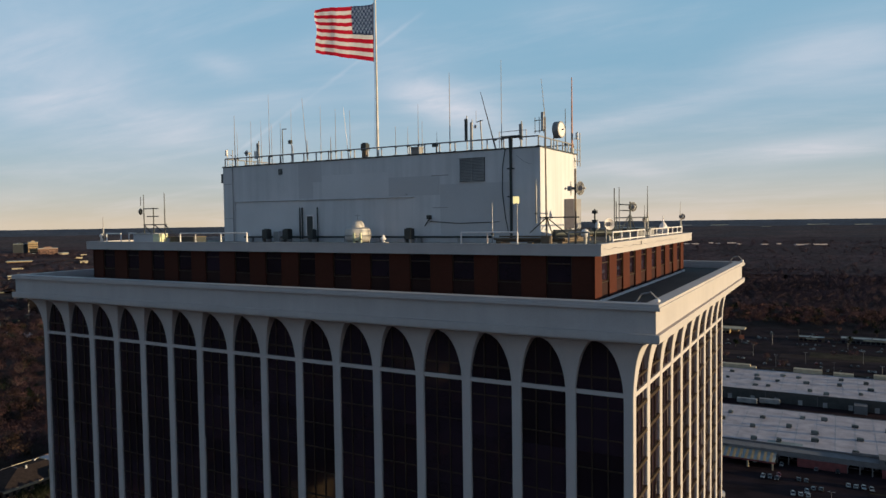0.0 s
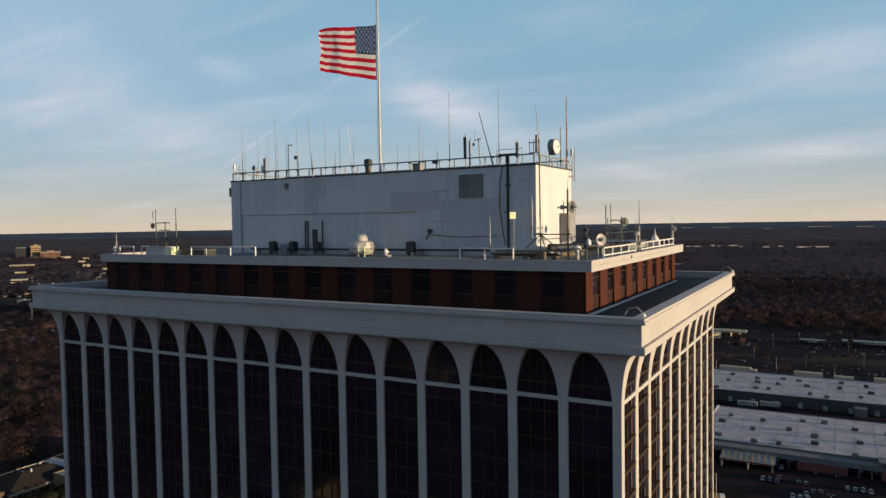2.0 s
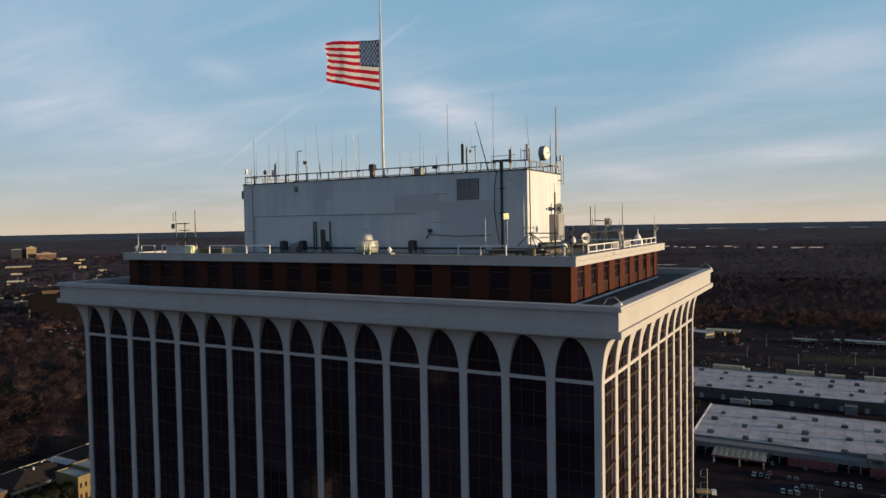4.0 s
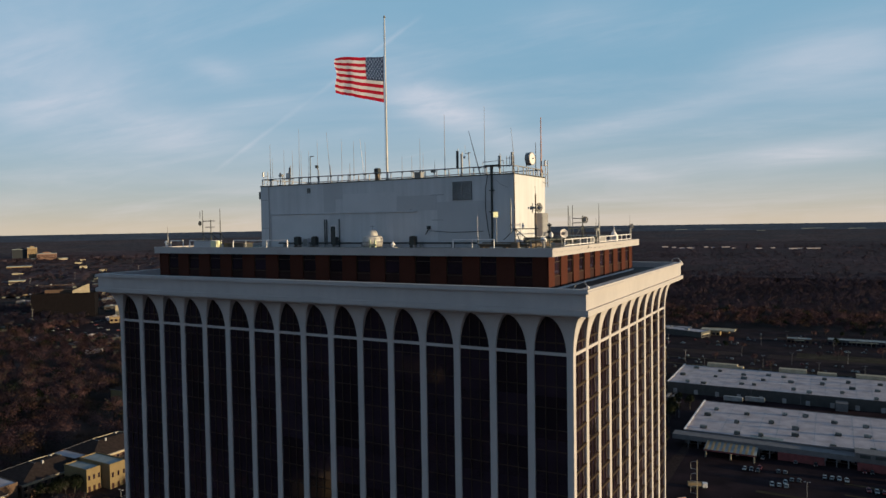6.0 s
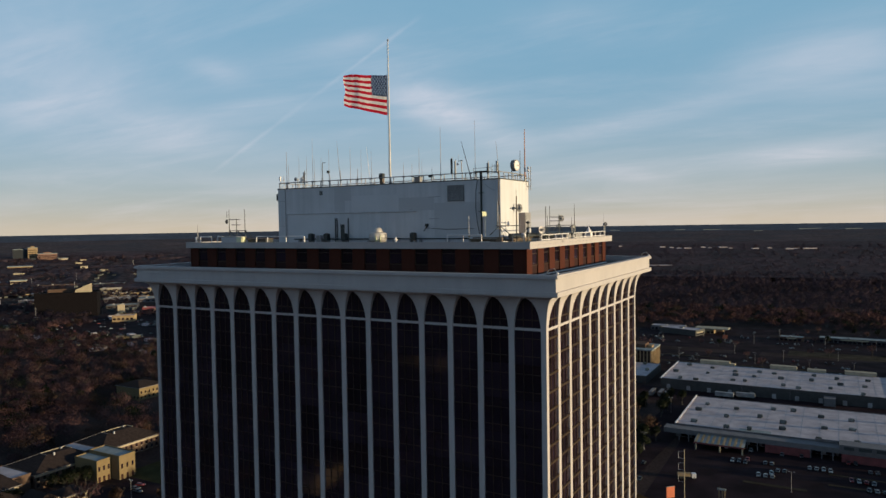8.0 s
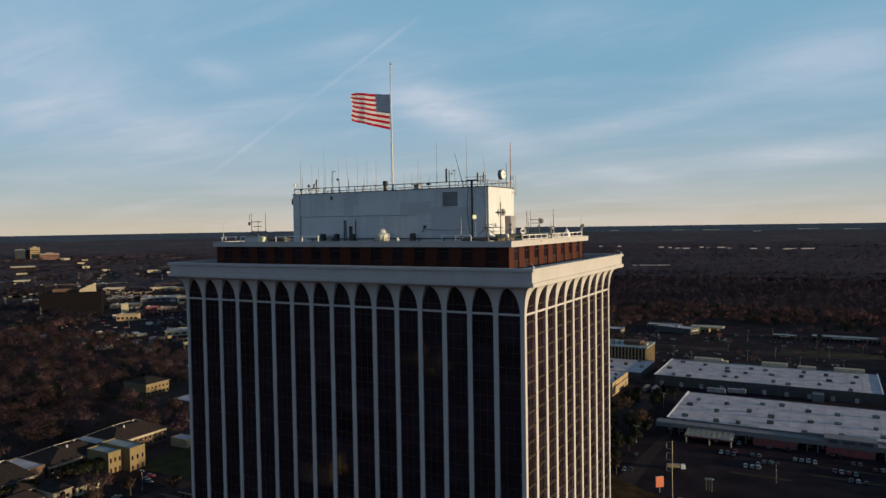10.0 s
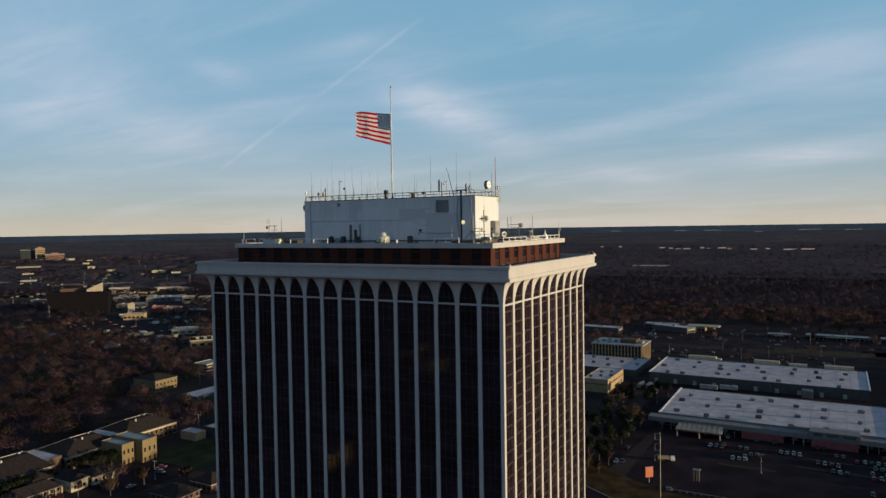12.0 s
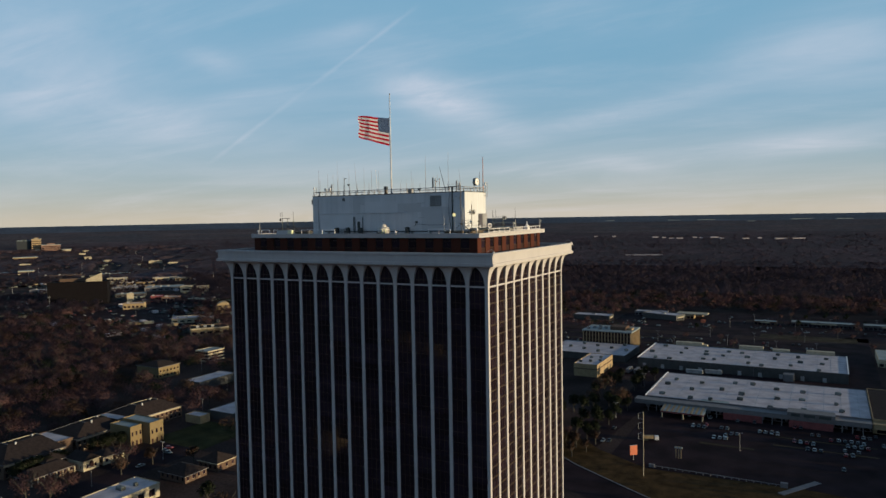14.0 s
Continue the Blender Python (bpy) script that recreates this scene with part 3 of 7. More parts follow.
for x in (-35.9, -35.6, -33.7):
    part("pipe_riser", M().tube((x, F - 0.15, DECK), (x, F - 0.15, 123.6), 0.07), "dark", plant, "black vent pipe")
# cable run down the front and two thin loose cables
part("cable_tray", M().box(-13.51, F - 0.14, DECK + 0.4, -13.32, F - 0.02, PTOP + 0.1).box(-13.7, F - 0.2, 126.3, -13.1, F - 0.02, 126.4).box(-13.7, F - 0.2, 124.0, -13.1, F - 0.02, 124.1), "black", plant, "bundle of black cables in a tray")
part("cable", M().path([(-13.9, F - 0.05, PTOP), (-14.15, F - 0.08, 126.6), (-14.2, F - 0.06, 124.4), (-13.95, F - 0.06, 122.4), (-13.7, F - 0.05, 121.2)], 0.035), "black", plant)
part("cable", M().path([(-12.9, F - 0.05, 127.4), (-12.3, F - 0.06, 126.9), (-11.6, F - 0.06, 126.6)], 0.012), "dark", plant)
part("conduit", M().path([(-21.2, F - 0.06, 122.1), (-18.2, F - 0.06, 121.9), (-14.5, F - 0.06, 122.0)], 0.03), "dark", plant)
part("wall_light", M().box(-21.35, F - 0.4, 122.3, -21.05, F, 122.65).tube((-21.2, F - 0.2, 122.3), (-21.6, F - 0.25, 121.7), 0.06), "dark", plant, "dark wall-mounted lamp on a bracket")

# ---- things on the roofs ----
def rail(name, pts, z0, h, mat, label, bars=(1.0,), r=0.045, group="roof rails", step=2.4):
    """A pipe rail: posts on foot plates and one or more bars."""
    base = Vector((*pts[0], z0))
    ob = thing(name, base, label, "railing", group)
    for a, b in zip(pts, pts[1:]):
        d = Vector((b[0] - a[0], b[1] - a[1], 0))
        n = max(1, round(d.length / step))
        for i in range(n + 1):
            p = Vector((*a, z0)) + d * (i / n)
            part("post", M().tube(p, p + Vector((0, 0, h)), r), mat, ob)
            part("foot_plate", M().box(p.x - 0.14, p.y - 0.14, z0 + 0.001, p.x + 0.14, p.y + 0.14, z0 + 0.04), mat, ob)
        for f in bars:
            part("bar", M().tube((*a, z0 + h * f), (*b, z0 + h * f), r), mat, ob)
    return ob


EDGE = 120.622
rail("roof_rail", [(-5.2, 4.05), (-3.9, 4.15)], DECK, 1.05, "galv", "short galvanised pipe rail on the gravel roof", r=0.06)
rail("roof_rail", [(-12.6, 3.1), (-10.6, 3.1), (-8.4, 3.1)], DECK, 1.1, "white", "white-painted pipe rail at the roof edge", r=0.055)
rail("roof_rail", [(-50.8, 3.0), (-48.7, 3.0)], DECK, 1.1, "white", "white-painted pipe rail at the roof edge", r=0.06)
rail("roof_rail", [(-47.8, 3.2), (-46.8, 3.2)], DECK, 1.1, "white", "short white-painted pipe rail", r=0.06)
rail("roof_rail", [(-40.6, 3.0), (-38.7, 3.0), (-35.6, 3.0), (-33.0, 3.4)], DECK, 1.1, "white", "long white-painted pipe rail at the roof edge", r=0.06)
for y0, y1 in ((7.6, 16.6), (18.6, 31.9)):
    rail("roof_rail", [(-3.3, y0), (-3.3, y1)], DECK, 0.98, "white", "sunlit white double-bar rail along the roof edge", bars=(0.45, 1.0), r=0.052, step=2.4)
rail("roof_rail", [(PX0 + 0.2, PY0 + 0.15), (PX1 - 0.2, PY0 + 0.15), (PX1 - 0.2, PY1 - 0.2), (PX0 + 0.2, PY1 - 0.2), (PX0 + 0.2, PY0 + 0.15)],
     PTOP, 0.82, "galv", "galvanised antenna rail round the plant room roof", bars=(1.0,), r=0.06, step=1.55)


def dish(name, at, r, aim, mat="white", label="", depth=0.22, post=0.0, grid=False, drum=0.0):
    """A dish with a rolled rim, a drum or feed behind and in front, and a mounting post."""
    at = Vector(at)
    aim = Vector(aim).normalized()
    ob = thing(name, at - Vector((0, 0, post + r)), label, "antenna", "dish antennas")
    prof = [(0.02, -depth)] + [(r * f, -depth + depth * f * f) for f in (0.3, 0.55, 0.8, 1.0)] + [(r * 1.03, 0.03), (r * 0.98, 0.035)]
    prof += [(r * f, -depth + depth * f * f + 0.03) for f in (0.8, 0.55, 0.3)] + [(0.02, -depth + 0.03)]
    if grid:
        g = M()
        side = aim.orthogonal().normalized()
        upv = aim.cross(side)
        for i in range(-5, 6):
            x = r * i / 5.5
            h = math.sqrt(max(r * r - x * x, 0))
            g.tube(at + side * x - upv * h - aim * depth * 0.3, at + side * x + upv * h - aim * depth * 0.3, 0.018, k=4)
            g.tube(at + upv * x - side * h - aim * depth * 0.3, at + upv * x + side * h - aim * depth * 0.3, 0.018, k=4)
        part("mesh_reflector", g, mat, ob, kind="stuff")
        part("rim", M().lathe(at, [(r * 0.95, -depth * 0.35), (r, -depth * 0.35), (r, -depth * 0.2), (r * 0.95, -depth * 0.2), (r * 0.95, -depth * 0.35)], 20, aim), mat, ob)
    else:
        part("reflector", M().lathe(at, prof, 24, aim), mat, ob, smooth=True)
        if drum:
            part("shroud", M().lathe(at, [(r * 1.02, -depth), (r * 1.05, -depth), (r * 1.05, drum), (r * 1.02, drum)], 24, aim), "grey", ob, "grey metal shroud")
            part("radome", M().lathe(at, [(0.01, drum + 0.05), (r * 0.6, drum + 0.035), (r * 1.02, drum - 0.02)][::-1], 24, aim), mat, ob)
    part("feed", M().tube(at - aim * depth, at + aim * r * 0.5, 0.03).lathe(at + aim * r * 0.5, [(0.02, 0), (0.08, 0.02), (0.08, 0.1), (0.02, 0.12)], 10, aim), "grey", ob)
    part("mount", M().box(at.x - 0.12, at.y - 0.12, at.z - 0.15, at.x + 0.12, at.y + 0.12, at.z + 0.15).tube(at - aim * (depth + 0.3), at - aim * depth * 0.5, 0.09), "grey", ob)
    if post:
        p = at - aim * (depth + 0.2)
        part("post", M().tube((p.x, p.y, at.z - post - r), (p.x, p.y, at.z + r * 0.4), 0.06), "galv", ob)
    return ob


def whip(x, y, top, r=0.035, mat="galv", foot=PTOP, lean=(0, 0), label="thin upright whip antenna on the roof rail", base=0.9):
    """A whip: clamp, thick base sleeve, thin tapered rod."""
    ob = thing("whip_antenna", (x, y, foot), label, "antenna", "whip antennas")
    tx, ty = x + lean[0], y + lean[1]
    part("base_sleeve", M().tube((x, y, foot), (x + lean[0] * base / (top - foot), y + lean[1] * base / (top - foot), foot + base), r * 1.5), "grey", ob)
    part("rod", M().tube((x + lean[0] * base / (top - foot), y + lean[1] * base / (top - foot), foot + base), (tx, ty, top), r, r * 0.45, 6), mat, ob)
    part("clamp", M().box(x - 0.09, y - 0.07, foot + 0.7, x + 0.09, y + 0.07, foot + 0.84), "dark", ob)
    return ob


W = F + 0.35
for x, top, r, mt in ((-44.9, 133.4, 0.042, "galv"), (-44.55, 131.6, 0.03, "galv"), (-42.6, 132.6, 0.03, "galv"), (-41.2, 132.5, 0.03, "galv"), (-40.1, 135.0, 0.032, "grey"),
                      (-39.8, 132.2, 0.03, "galv"), (-38.6, 132.2, 0.028, "galv"), (-37.2, 133.3, 0.03, "grey"), (-33.5, 133.4, 0.03, "grey"), (-31.7, 132.9, 0.032, "galv"),
                      (-30.0, 132.6, 0.032, "galv"), (-24.9, 130.7, 0.03, "galv"), (-22.5, 132.5, 0.034, "grey"), (-22.1, 131.0, 0.03, "galv"),
                      (-23.6, 130.6, 0.03, "grey"), (-19.3, 134.9, 0.045, "grey"), (-20.6, 129.9, 0.03, "dark"), (-14.4, 135.4, 0.038, "grey"), (-32.3, 130.3, 0.05, "galv"), (-35.2, 130.2, 0.05, "galv")):
    whip(x, W, top, r, mt)
whip(-35.2, W, 134.3, 0.036, "grey", lean=(-0.55, 0), label="tall whip antenna leaning a little")
whip(-30.2, W, 133.1, 0.03, "white", lean=(-0.55, 0), label="white whip antenna leaning a little")
whip(-14.95, W, 132.9, 0.055, "dark", lean=(-1.35, 0), label="grey whip antenna leaning far over")
whip(-11.0, 21.8, 134.9, 0.11, "red", label="thick red-brown fibreglass mast antenna", base=0.5)
whip(-11.3, 20.9, 132.0, 0.06, "dark", label="dark mast with a short side arm", base=0.4)


def panel_antenna(x, y, z0, z1, mat="grey", w=0.3, foot=PTOP):
    ob = thing("panel_antenna", (x, y, foot), "upright grey panel antenna on a pipe at the roof rail", "antenna", "panel antennas")
    part("panel", M().box(x - w / 2, y - 0.22, z0, x + w / 2, y - 0.06, z1), mat, ob)
    part("pipe", M().tube((x, y + 0.02, foot), (x, y + 0.02, z1 + 0.25), 0.05), "galv", ob)
    part("bracket", M().box(x - 0.06, y - 0.07, z0 + 0.2, x + 0.06, y + 0.05, z0 + 0.28).box(x - 0.06, y - 0.07, z1 - 0.28, x + 0.06, y + 0.05, z1 - 0.2), "dark", ob)


panel_antenna(-41.55, W, 128.75, 130.25, "grey", 0.24)
panel_antenna(-17.65, W, 128.9, 130.8, "dark", 0.22)
panel_antenna(-17.3, W + 0.3, 129.0, 130.5, "galv", 0.16)
panel_antenna(-12.7, W + 0.2, 128.7, 130.0, "grey", 0.26)
panel_antenna(-43.3, W + 1.6, 128.9, 129.7, "white", 0.5)
dish("dish_antenna", (-43.2, W - 0.05, 129.35), 0.30, (-0.3, -1, 0), "white", "small white round antenna on the roof rail", 0.12, post=0.95)
dish("dish_antenna", (-11.4, 19.6, 130.0), 0.70, (0.99, -0.12, 0.03), "white", "large white drum dish antenna on the plant room roof", 0.35, post=1.2, drum=0.22)

# arm with a small camera, and a dark box by the pole
ob = thing("camera_post", (-16.2, W, PTOP), "post with a bracket and a small white camera", "camera")
part("post", M().tube((-16.2, W, PTOP), (-16.35, W, 130.6), 0.06), "galv", ob)
part("arm", M().tube((-16.75, W, 130.45), (-16.1, W, 130.55), 0.04), "galv", ob)
part("housing", M().lathe((-16.85, W, 130.05), [(0.02, -0.12), (0.12, -0.08), (0.13, 0.1), (0.05, 0.2)], 12), "white", ob)
part("aerial", M().tube((-16.75, W, 130.45), (-16.75, W, 131.4), 0.02), "galv", ob)
ob = thing("bracket_post", (-38.35, W, PTOP), "post with a short horizontal bar at its top", "antenna")
part("post", M().tube((-38.35, W, PTOP), (-38.35, W, 131.5), 0.05), "dark", ob)
part("bar", M().tube((-38.35, W, 131.45), (-37.8, W, 131.45), 0.045), "dark", ob)
ob = thing("small_camera", (-37.0, W, PTOP), "small dark camera on a bent post", "camera")
part("post", M().path([(-37.0, W, PTOP), (-37.05, W, 129.6), (-37.3, W, 130.0)], 0.05), "grey", ob)
part("housing", M().box(-37.45, W - 0.2, 129.95, -37.15, W + 0.1, 130.3), "dark", ob)
ob = thing("exhaust_stack", (-29.0, 15.0, PTOP), "dark square exhaust stack beside the flagpole", "vent")
part("flue", M().box(-29.25, 14.75, PTOP - 0.05, -28.8, 15.2, 128.85), "rust", ob)
part("cap", M().box(-29.32, 14.68, 128.85, -28.73, 15.27, 129.5).box(-29.25, 14.75, 129.5, -28.8, 15.2, 129.58), "dark", ob)
ob = thing("roof_fan", (-23.4, 15.2, PTOP), "small grey roof fan housing", "vent")
part("housing", M().box(-23.8, 14.8, PTOP - 0.05, -23.0, 15.6, 128.75), "grey", ob)
part("lid", M().box(-23.9, 14.7, 128.75, -22.9, 15.7, 128.85), "galv", ob)
ob = thing("floodlight", (-20.7, W, PTOP), "small dark floodlight on the roof rail", "lamp")
part("bracket", M().tube((-20.7, W, PTOP), (-20.7, W, 128.95), 0.04), "galv", ob)
part("head", M().box(-20.95, W - 0.3, 128.6, -20.45, W - 0.05, 128.9), "dark", ob)
# small pipe racks hung over both ends of the plant room
for x, y, name in ((-10.55, 22.0, 0), (-46.65, 14.6, 1)):
    ob = thing("antenna_rack", (x, y, 127.0), "galvanised pipe rack with a small antenna hung over the wall", "antenna rack", "antenna racks")
    for dy in (0.0, 0.7):
        part("upright", M().tube((x, y + dy, 126.9), (x, y + dy, 130.0), 0.045), "galv", ob)
    for z in (127.4, 128.4, 129.4):
        part("rung", M().tube((x - 0.3 * (1 - 2 * name) , y, z), (x, y + 0.7, z), 0.04), "galv", ob)
    part("aerial", M().box(x - 0.1, y - 0.25, 129.3, x + 0.1, y - 0.1, 129.9), "white", ob)
ob = thing("junction_box", (-46.5, F + 0.3, 126.3), "dark junction box on the wall's end", "box")
part("box", M().box(-46.75, F + 0.1, 126.4, -46.36, F + 0.7, 127.35), "dark", ob)
part("conduit", M().tube((-46.5, F + 0.4, 126.4), (-46.5, F + 0.4, 125.2), 0.04), "dark", ob)
ob = thing("cable_bridge", (-13.4, F - 0.1, PTOP), "dark cable tray bridging over the roof rail", "cable tray")
part("tray", M().box(-14.3, F - 0.1, 128.95, -12.5, F + 0.25, 129.05).box(-13.54, F - 0.2, PTOP, -13.3, F + 0.1, 128.95), "black", ob)
part("post", M().tube((-12.1, F + 0.1, PTOP), (-12.1, F + 0.1, 129.5), 0.03).tube((-14.5, F + 0.1, PTOP), (-14.5, F + 0.1, 129.45), 0.03).tube((-14.5, F + 0.1, 129.4), (-12.1, F + 0.1, 129.45), 0.025), "galv", ob)


# ---- flagpole and flag ----
FX, FY = -29.38, 17.6
pole = thing("flagpole", (FX, FY, PTOP), "tall white tapered flagpole on the plant room roof", "flagpole")
part("pole", M().tube((FX, FY, PTOP - 0.06), (FX, FY, 148.0), 0.14, 0.05, 12), "silver", pole, smooth=True)
part("collar", M().lathe((FX, FY, PTOP - 0.06), [(0.45, 0), (0.45, 0.08), (0.25, 0.2), (0.21, 0.5)], 14), "galv", pole, smooth=True)
part("truck", M().lathe((FX, FY, 148.0), [(0.05, -0.1), (0.14, 0), (0.14, 0.08), (0.02, 0.3)], 12), "galv", pole, smooth=True)
part("halyard", M().tube((FX - 0.25, FY - 0.05, 129.5), (FX - 0.12, FY - 0.05, 147.9), 0.018, k=4), "white", pole)

FLAG_H, FLAG_W = 5.55, 10.0
FLAG_TOP = 143.35
ALONG = Vector((-0.965, 0.26, 0)).normalized()
ACROSS = Vector((0.26, 0.965, 0)).normalized()


def cloth(u, v):
    """A point of the waving flag: u from hoist to fly, v from top to bottom, both 0 to 1."""
    w = u * FLAG_W
    bulge = 0.15 * math.sin(1.15 * w + 1.2 * v + 0.4) * u ** 0.7 + 0.045 * math.sin(3.1 * w - 2.0 * v + 1.0) * u + 0.012 * math.sin(6.3 * w + 5 * v)
    drop = -0.1 * u * u + 0.10 * math.sin(1.6 * w + 0.5) * u + 0.06 * math.sin(4.2 * w + 3 * v) * u
    if u > 0.82 and v < 0.2:
        drop += 0.9 * (u - 0.82) * (0.2 - v) / 0.036
    sag = 1.5 * u * (1 - v) - 1.9 * u * v
    return Vector((FX, FY, FLAG_TOP)) + ALONG * (0.3 + w * (0.955 + 0.02 * math.sin(9 * v))) + ACROSS * bulge + Vector((0, 0, -FLAG_H * v - drop * 0.4 - sag * 0.35 + 0.12 * u + u * (1.0 + 0.55 * v) + 1.1 * u ** 1.3 * (1 - 0.9 * v)))


def cloth_part(name, u0, u1, v0, v1, mat, parent, nu=40, nv=3):
    g = M()
    for j in range(nv + 1):
        for i in range(nu + 1):
            g.v.append(tuple(cloth(u0 + (u1 - u0) * i / nu, v0 + (v1 - v0) * j / nv)))
    for j in range(nv):
        for i in range(nu):
            a = j * (nu + 1) + i
            g.f.append((a, a + 1, a + nu + 2, a + nu + 1))
    ob = part(name, g, mat, parent, smooth=True)
    return ob


flag = thing("flag", (FX - 0.2, FY, FLAG_TOP - FLAG_H), "large striped flag with a starred blue canton, streaming from the flagpole", "flag")
for i in range(13):
    cloth_part("stripe", 0.34 if i < 7 else 0.0, 1.0, i / 13, (i + 1) / 13, "flag_red" if i % 2 == 0 else "flag_white", flag, 40 if i >= 7 else 26, 2)
canton = cloth_part("canton", 0.0, 0.34, 0.0, 7 / 13, "flag_blue", flag, 18, 12)
for row in range(9):
    for k in range(6 if row % 2 == 0 else 5):
        u = (0.34 / 12) * (1 + 2 * k + (row % 2))
        v = (7 / 13) / 10 * (row + 1)
        g = M()
        c = cloth(u, v) - ACROSS * 0.09
        e1, e2 = (cloth(u + 0.01, v) - cloth(u, v)).normalized(), (cloth(u, v - 0.01) - cloth(u, v)).normalized()
        for i in range(10):
            a, r = math.pi * (i / 5 + 0.5), 0.25 if i % 2 == 0 else 0.12
            g.v.append(tuple(c + e1 * r * math.cos(a) + e2 * r * math.sin(a)))
        g.f.append(tuple(range(10)))
        part("star", g, "flag_star", canton)
part("header_band", M().box(FX - 0.32, FY - 0.02, FLAG_TOP - FLAG_H - 0.05, FX - 0.22, FY + 0.02, FLAG_TOP + 0.05), "flag_white", flag)

# ---- things on the gravel roof ----
tank = thing("silver_tank", (-27.0, 10.8, DECK), "round silver ventilator tank with a domed top on a steel stand", "tank")
part("drum", M().lathe((-27.0, 10.8, 120.45), [(0.80, -0.1), (1.06, 0.08), (1.16, 0.35), (1.16, 0.78), (1.10, 1.06), (0.86, 1.18), (0.6, 1.2)], 32), "silver", tank, smooth=True)
part("dome", M().lathe((-27.0, 10.8, 121.62), [(0.6, 0), (0.58, 0.2), (0.5, 0.45), (0.36, 0.6), (0.2, 0.66), (0.02, 0.68)], 28), "silver", tank, smooth=True)
part("hoop", M().lathe((-27.0, 10.8, 120.9), [(1.16, 0), (1.20, 0.02), (1.20, 0.1), (1.16, 0.12)], 32), "galv", tank)
for a in range(4):
    x, y = -27.0 + 0.95 * math.cos(a * 1.571 + 0.5), 10.8 + 0.95 * math.sin(a * 1.571 + 0.5)
    part("leg", M().box(x - 0.07, y - 0.07, DECK + 0.001, x + 0.07, y + 0.07, 120.8), "galv", tank)
part("stand", M().box(-26.6, 9.5, DECK + 0.001, -26.45, 9.65, 121.2).box(-25.9, 9.5, DECK + 0.001, -25.75, 9.65, 121.2).box(-26.6, 9.5, 120.55, -25.75, 9.65, 120.7), "yellow", tank, "pale steel support frame")
part("aerial", M().tube((-27.0, 10.8, 122.2), (-27.0, 10.8, 122.8), 0.03).tube((-27.3, 10.8, 122.7), (-26.7, 10.8, 122.7), 0.025), "grey", tank)
ob = thing("roof_vent", (-23.9, 10.2, DECK), "small white mushroom roof vent", "vent")
part("stem", M().tube((-23.9, 10.2, DECK), (-23.9, 10.2, 120.62), 0.14), "white", ob)
part("cap", M().lathe((-23.9, 10.2, 120.6), [(0.26, 0), (0.28, 0.1), (0.14, 0.22), (0.11, 0.36), (0.02, 0.42)], 14), "white", ob, smooth=True)
part("flange", M().box(-24.3, 9.9, DECK + 0.001, -23.5, 10.5, DECK + 0.15), "galv", ob)


def condenser(x, y, w=0.68, d=0.62, h=0.95):
    ob = thing("condenser_unit", (x, y, DECK), "dark air-conditioning condenser unit standing by the plant room wall", "air conditioner", "condenser units")
    part("stand", M().box(x - w / 2, y - d / 2, DECK + 0.001, x - w / 2 + 0.1, y + d / 2, DECK + 0.3).box(x + w / 2 - 0.1, y - d / 2, DECK + 0.001, x + w / 2, y + d / 2, DECK + 0.3), "galv", ob)
    part("cabinet", M().box(x - w / 2, y - d / 2, DECK + 0.3, x + w / 2, y + d / 2, DECK + 0.3 + h), "dark", ob)
    g = M()
    for i in range(9):
        g.box(x - w / 2 + 0.06, y - d / 2 - 0.03, DECK + 0.38 + i * (h - 0.15) / 9, x + w / 2 - 0.06, y - d / 2 - 0.001, DECK + 0.45 + i * (h - 0.15) / 9)
    part("coil_grille", g, "dark", ob)
    part("coil", M().box(x - w / 2 + 0.04, y - d / 2 - 0.012, DECK + 0.35, x + w / 2 - 0.04, y - d / 2 - 0.001, DECK + 0.25 + h), "black", ob)
    part("fan_ring", M().lathe((x, y, DECK + 0.3 + h), [(0.24, 0), (0.28, 0.0), (0.28, 0.07), (0.24, 0.07)], 18), "dark", ob)


for x in (-39.4, -36.7, -22.7):
    condenser(x, 12.5)
condenser(-33.7, 12.6, 0.6, 0.6, 0.9)
ob = thing("electric_cabinet", (-38.4, 13.0, DECK), "grey electric cabinet beside the condenser", "cabinet")
part("body", M().box(-38.8, 12.8, DECK + 0.001, -38.1, 13.4, 121.3), "patch", ob)
part("door", M().box(-38.75, 12.77, DECK + 0.1, -38.15, 12.799, 121.25), "grey", ob)
# lit box on a post in front of the cable tray
ob = thing("sign_box", (-12.4, 12.4, DECK), "pale yellow box on a thin post before the wall", "box")
part("post", M().tube((-12.4, 12.4, DECK), (-12.4, 12.4, 123.5), 0.035), "grey", ob)
part("box", M().box(-12.78, 12.3, 123.45, -12.22, 12.44, 124.02, turn=52), "yellow", ob)
whip(-14.65, 12.5, 123.6, 0.035, "white", foot=DECK, label="thin white aerial on the gravel roof", base=1.2)
whip(-11.05, 13.1, 125.4, 0.05, "galv", foot=DECK + 1.6, label="galvanised pipe aerial bracketed to the wall", base=3.0)

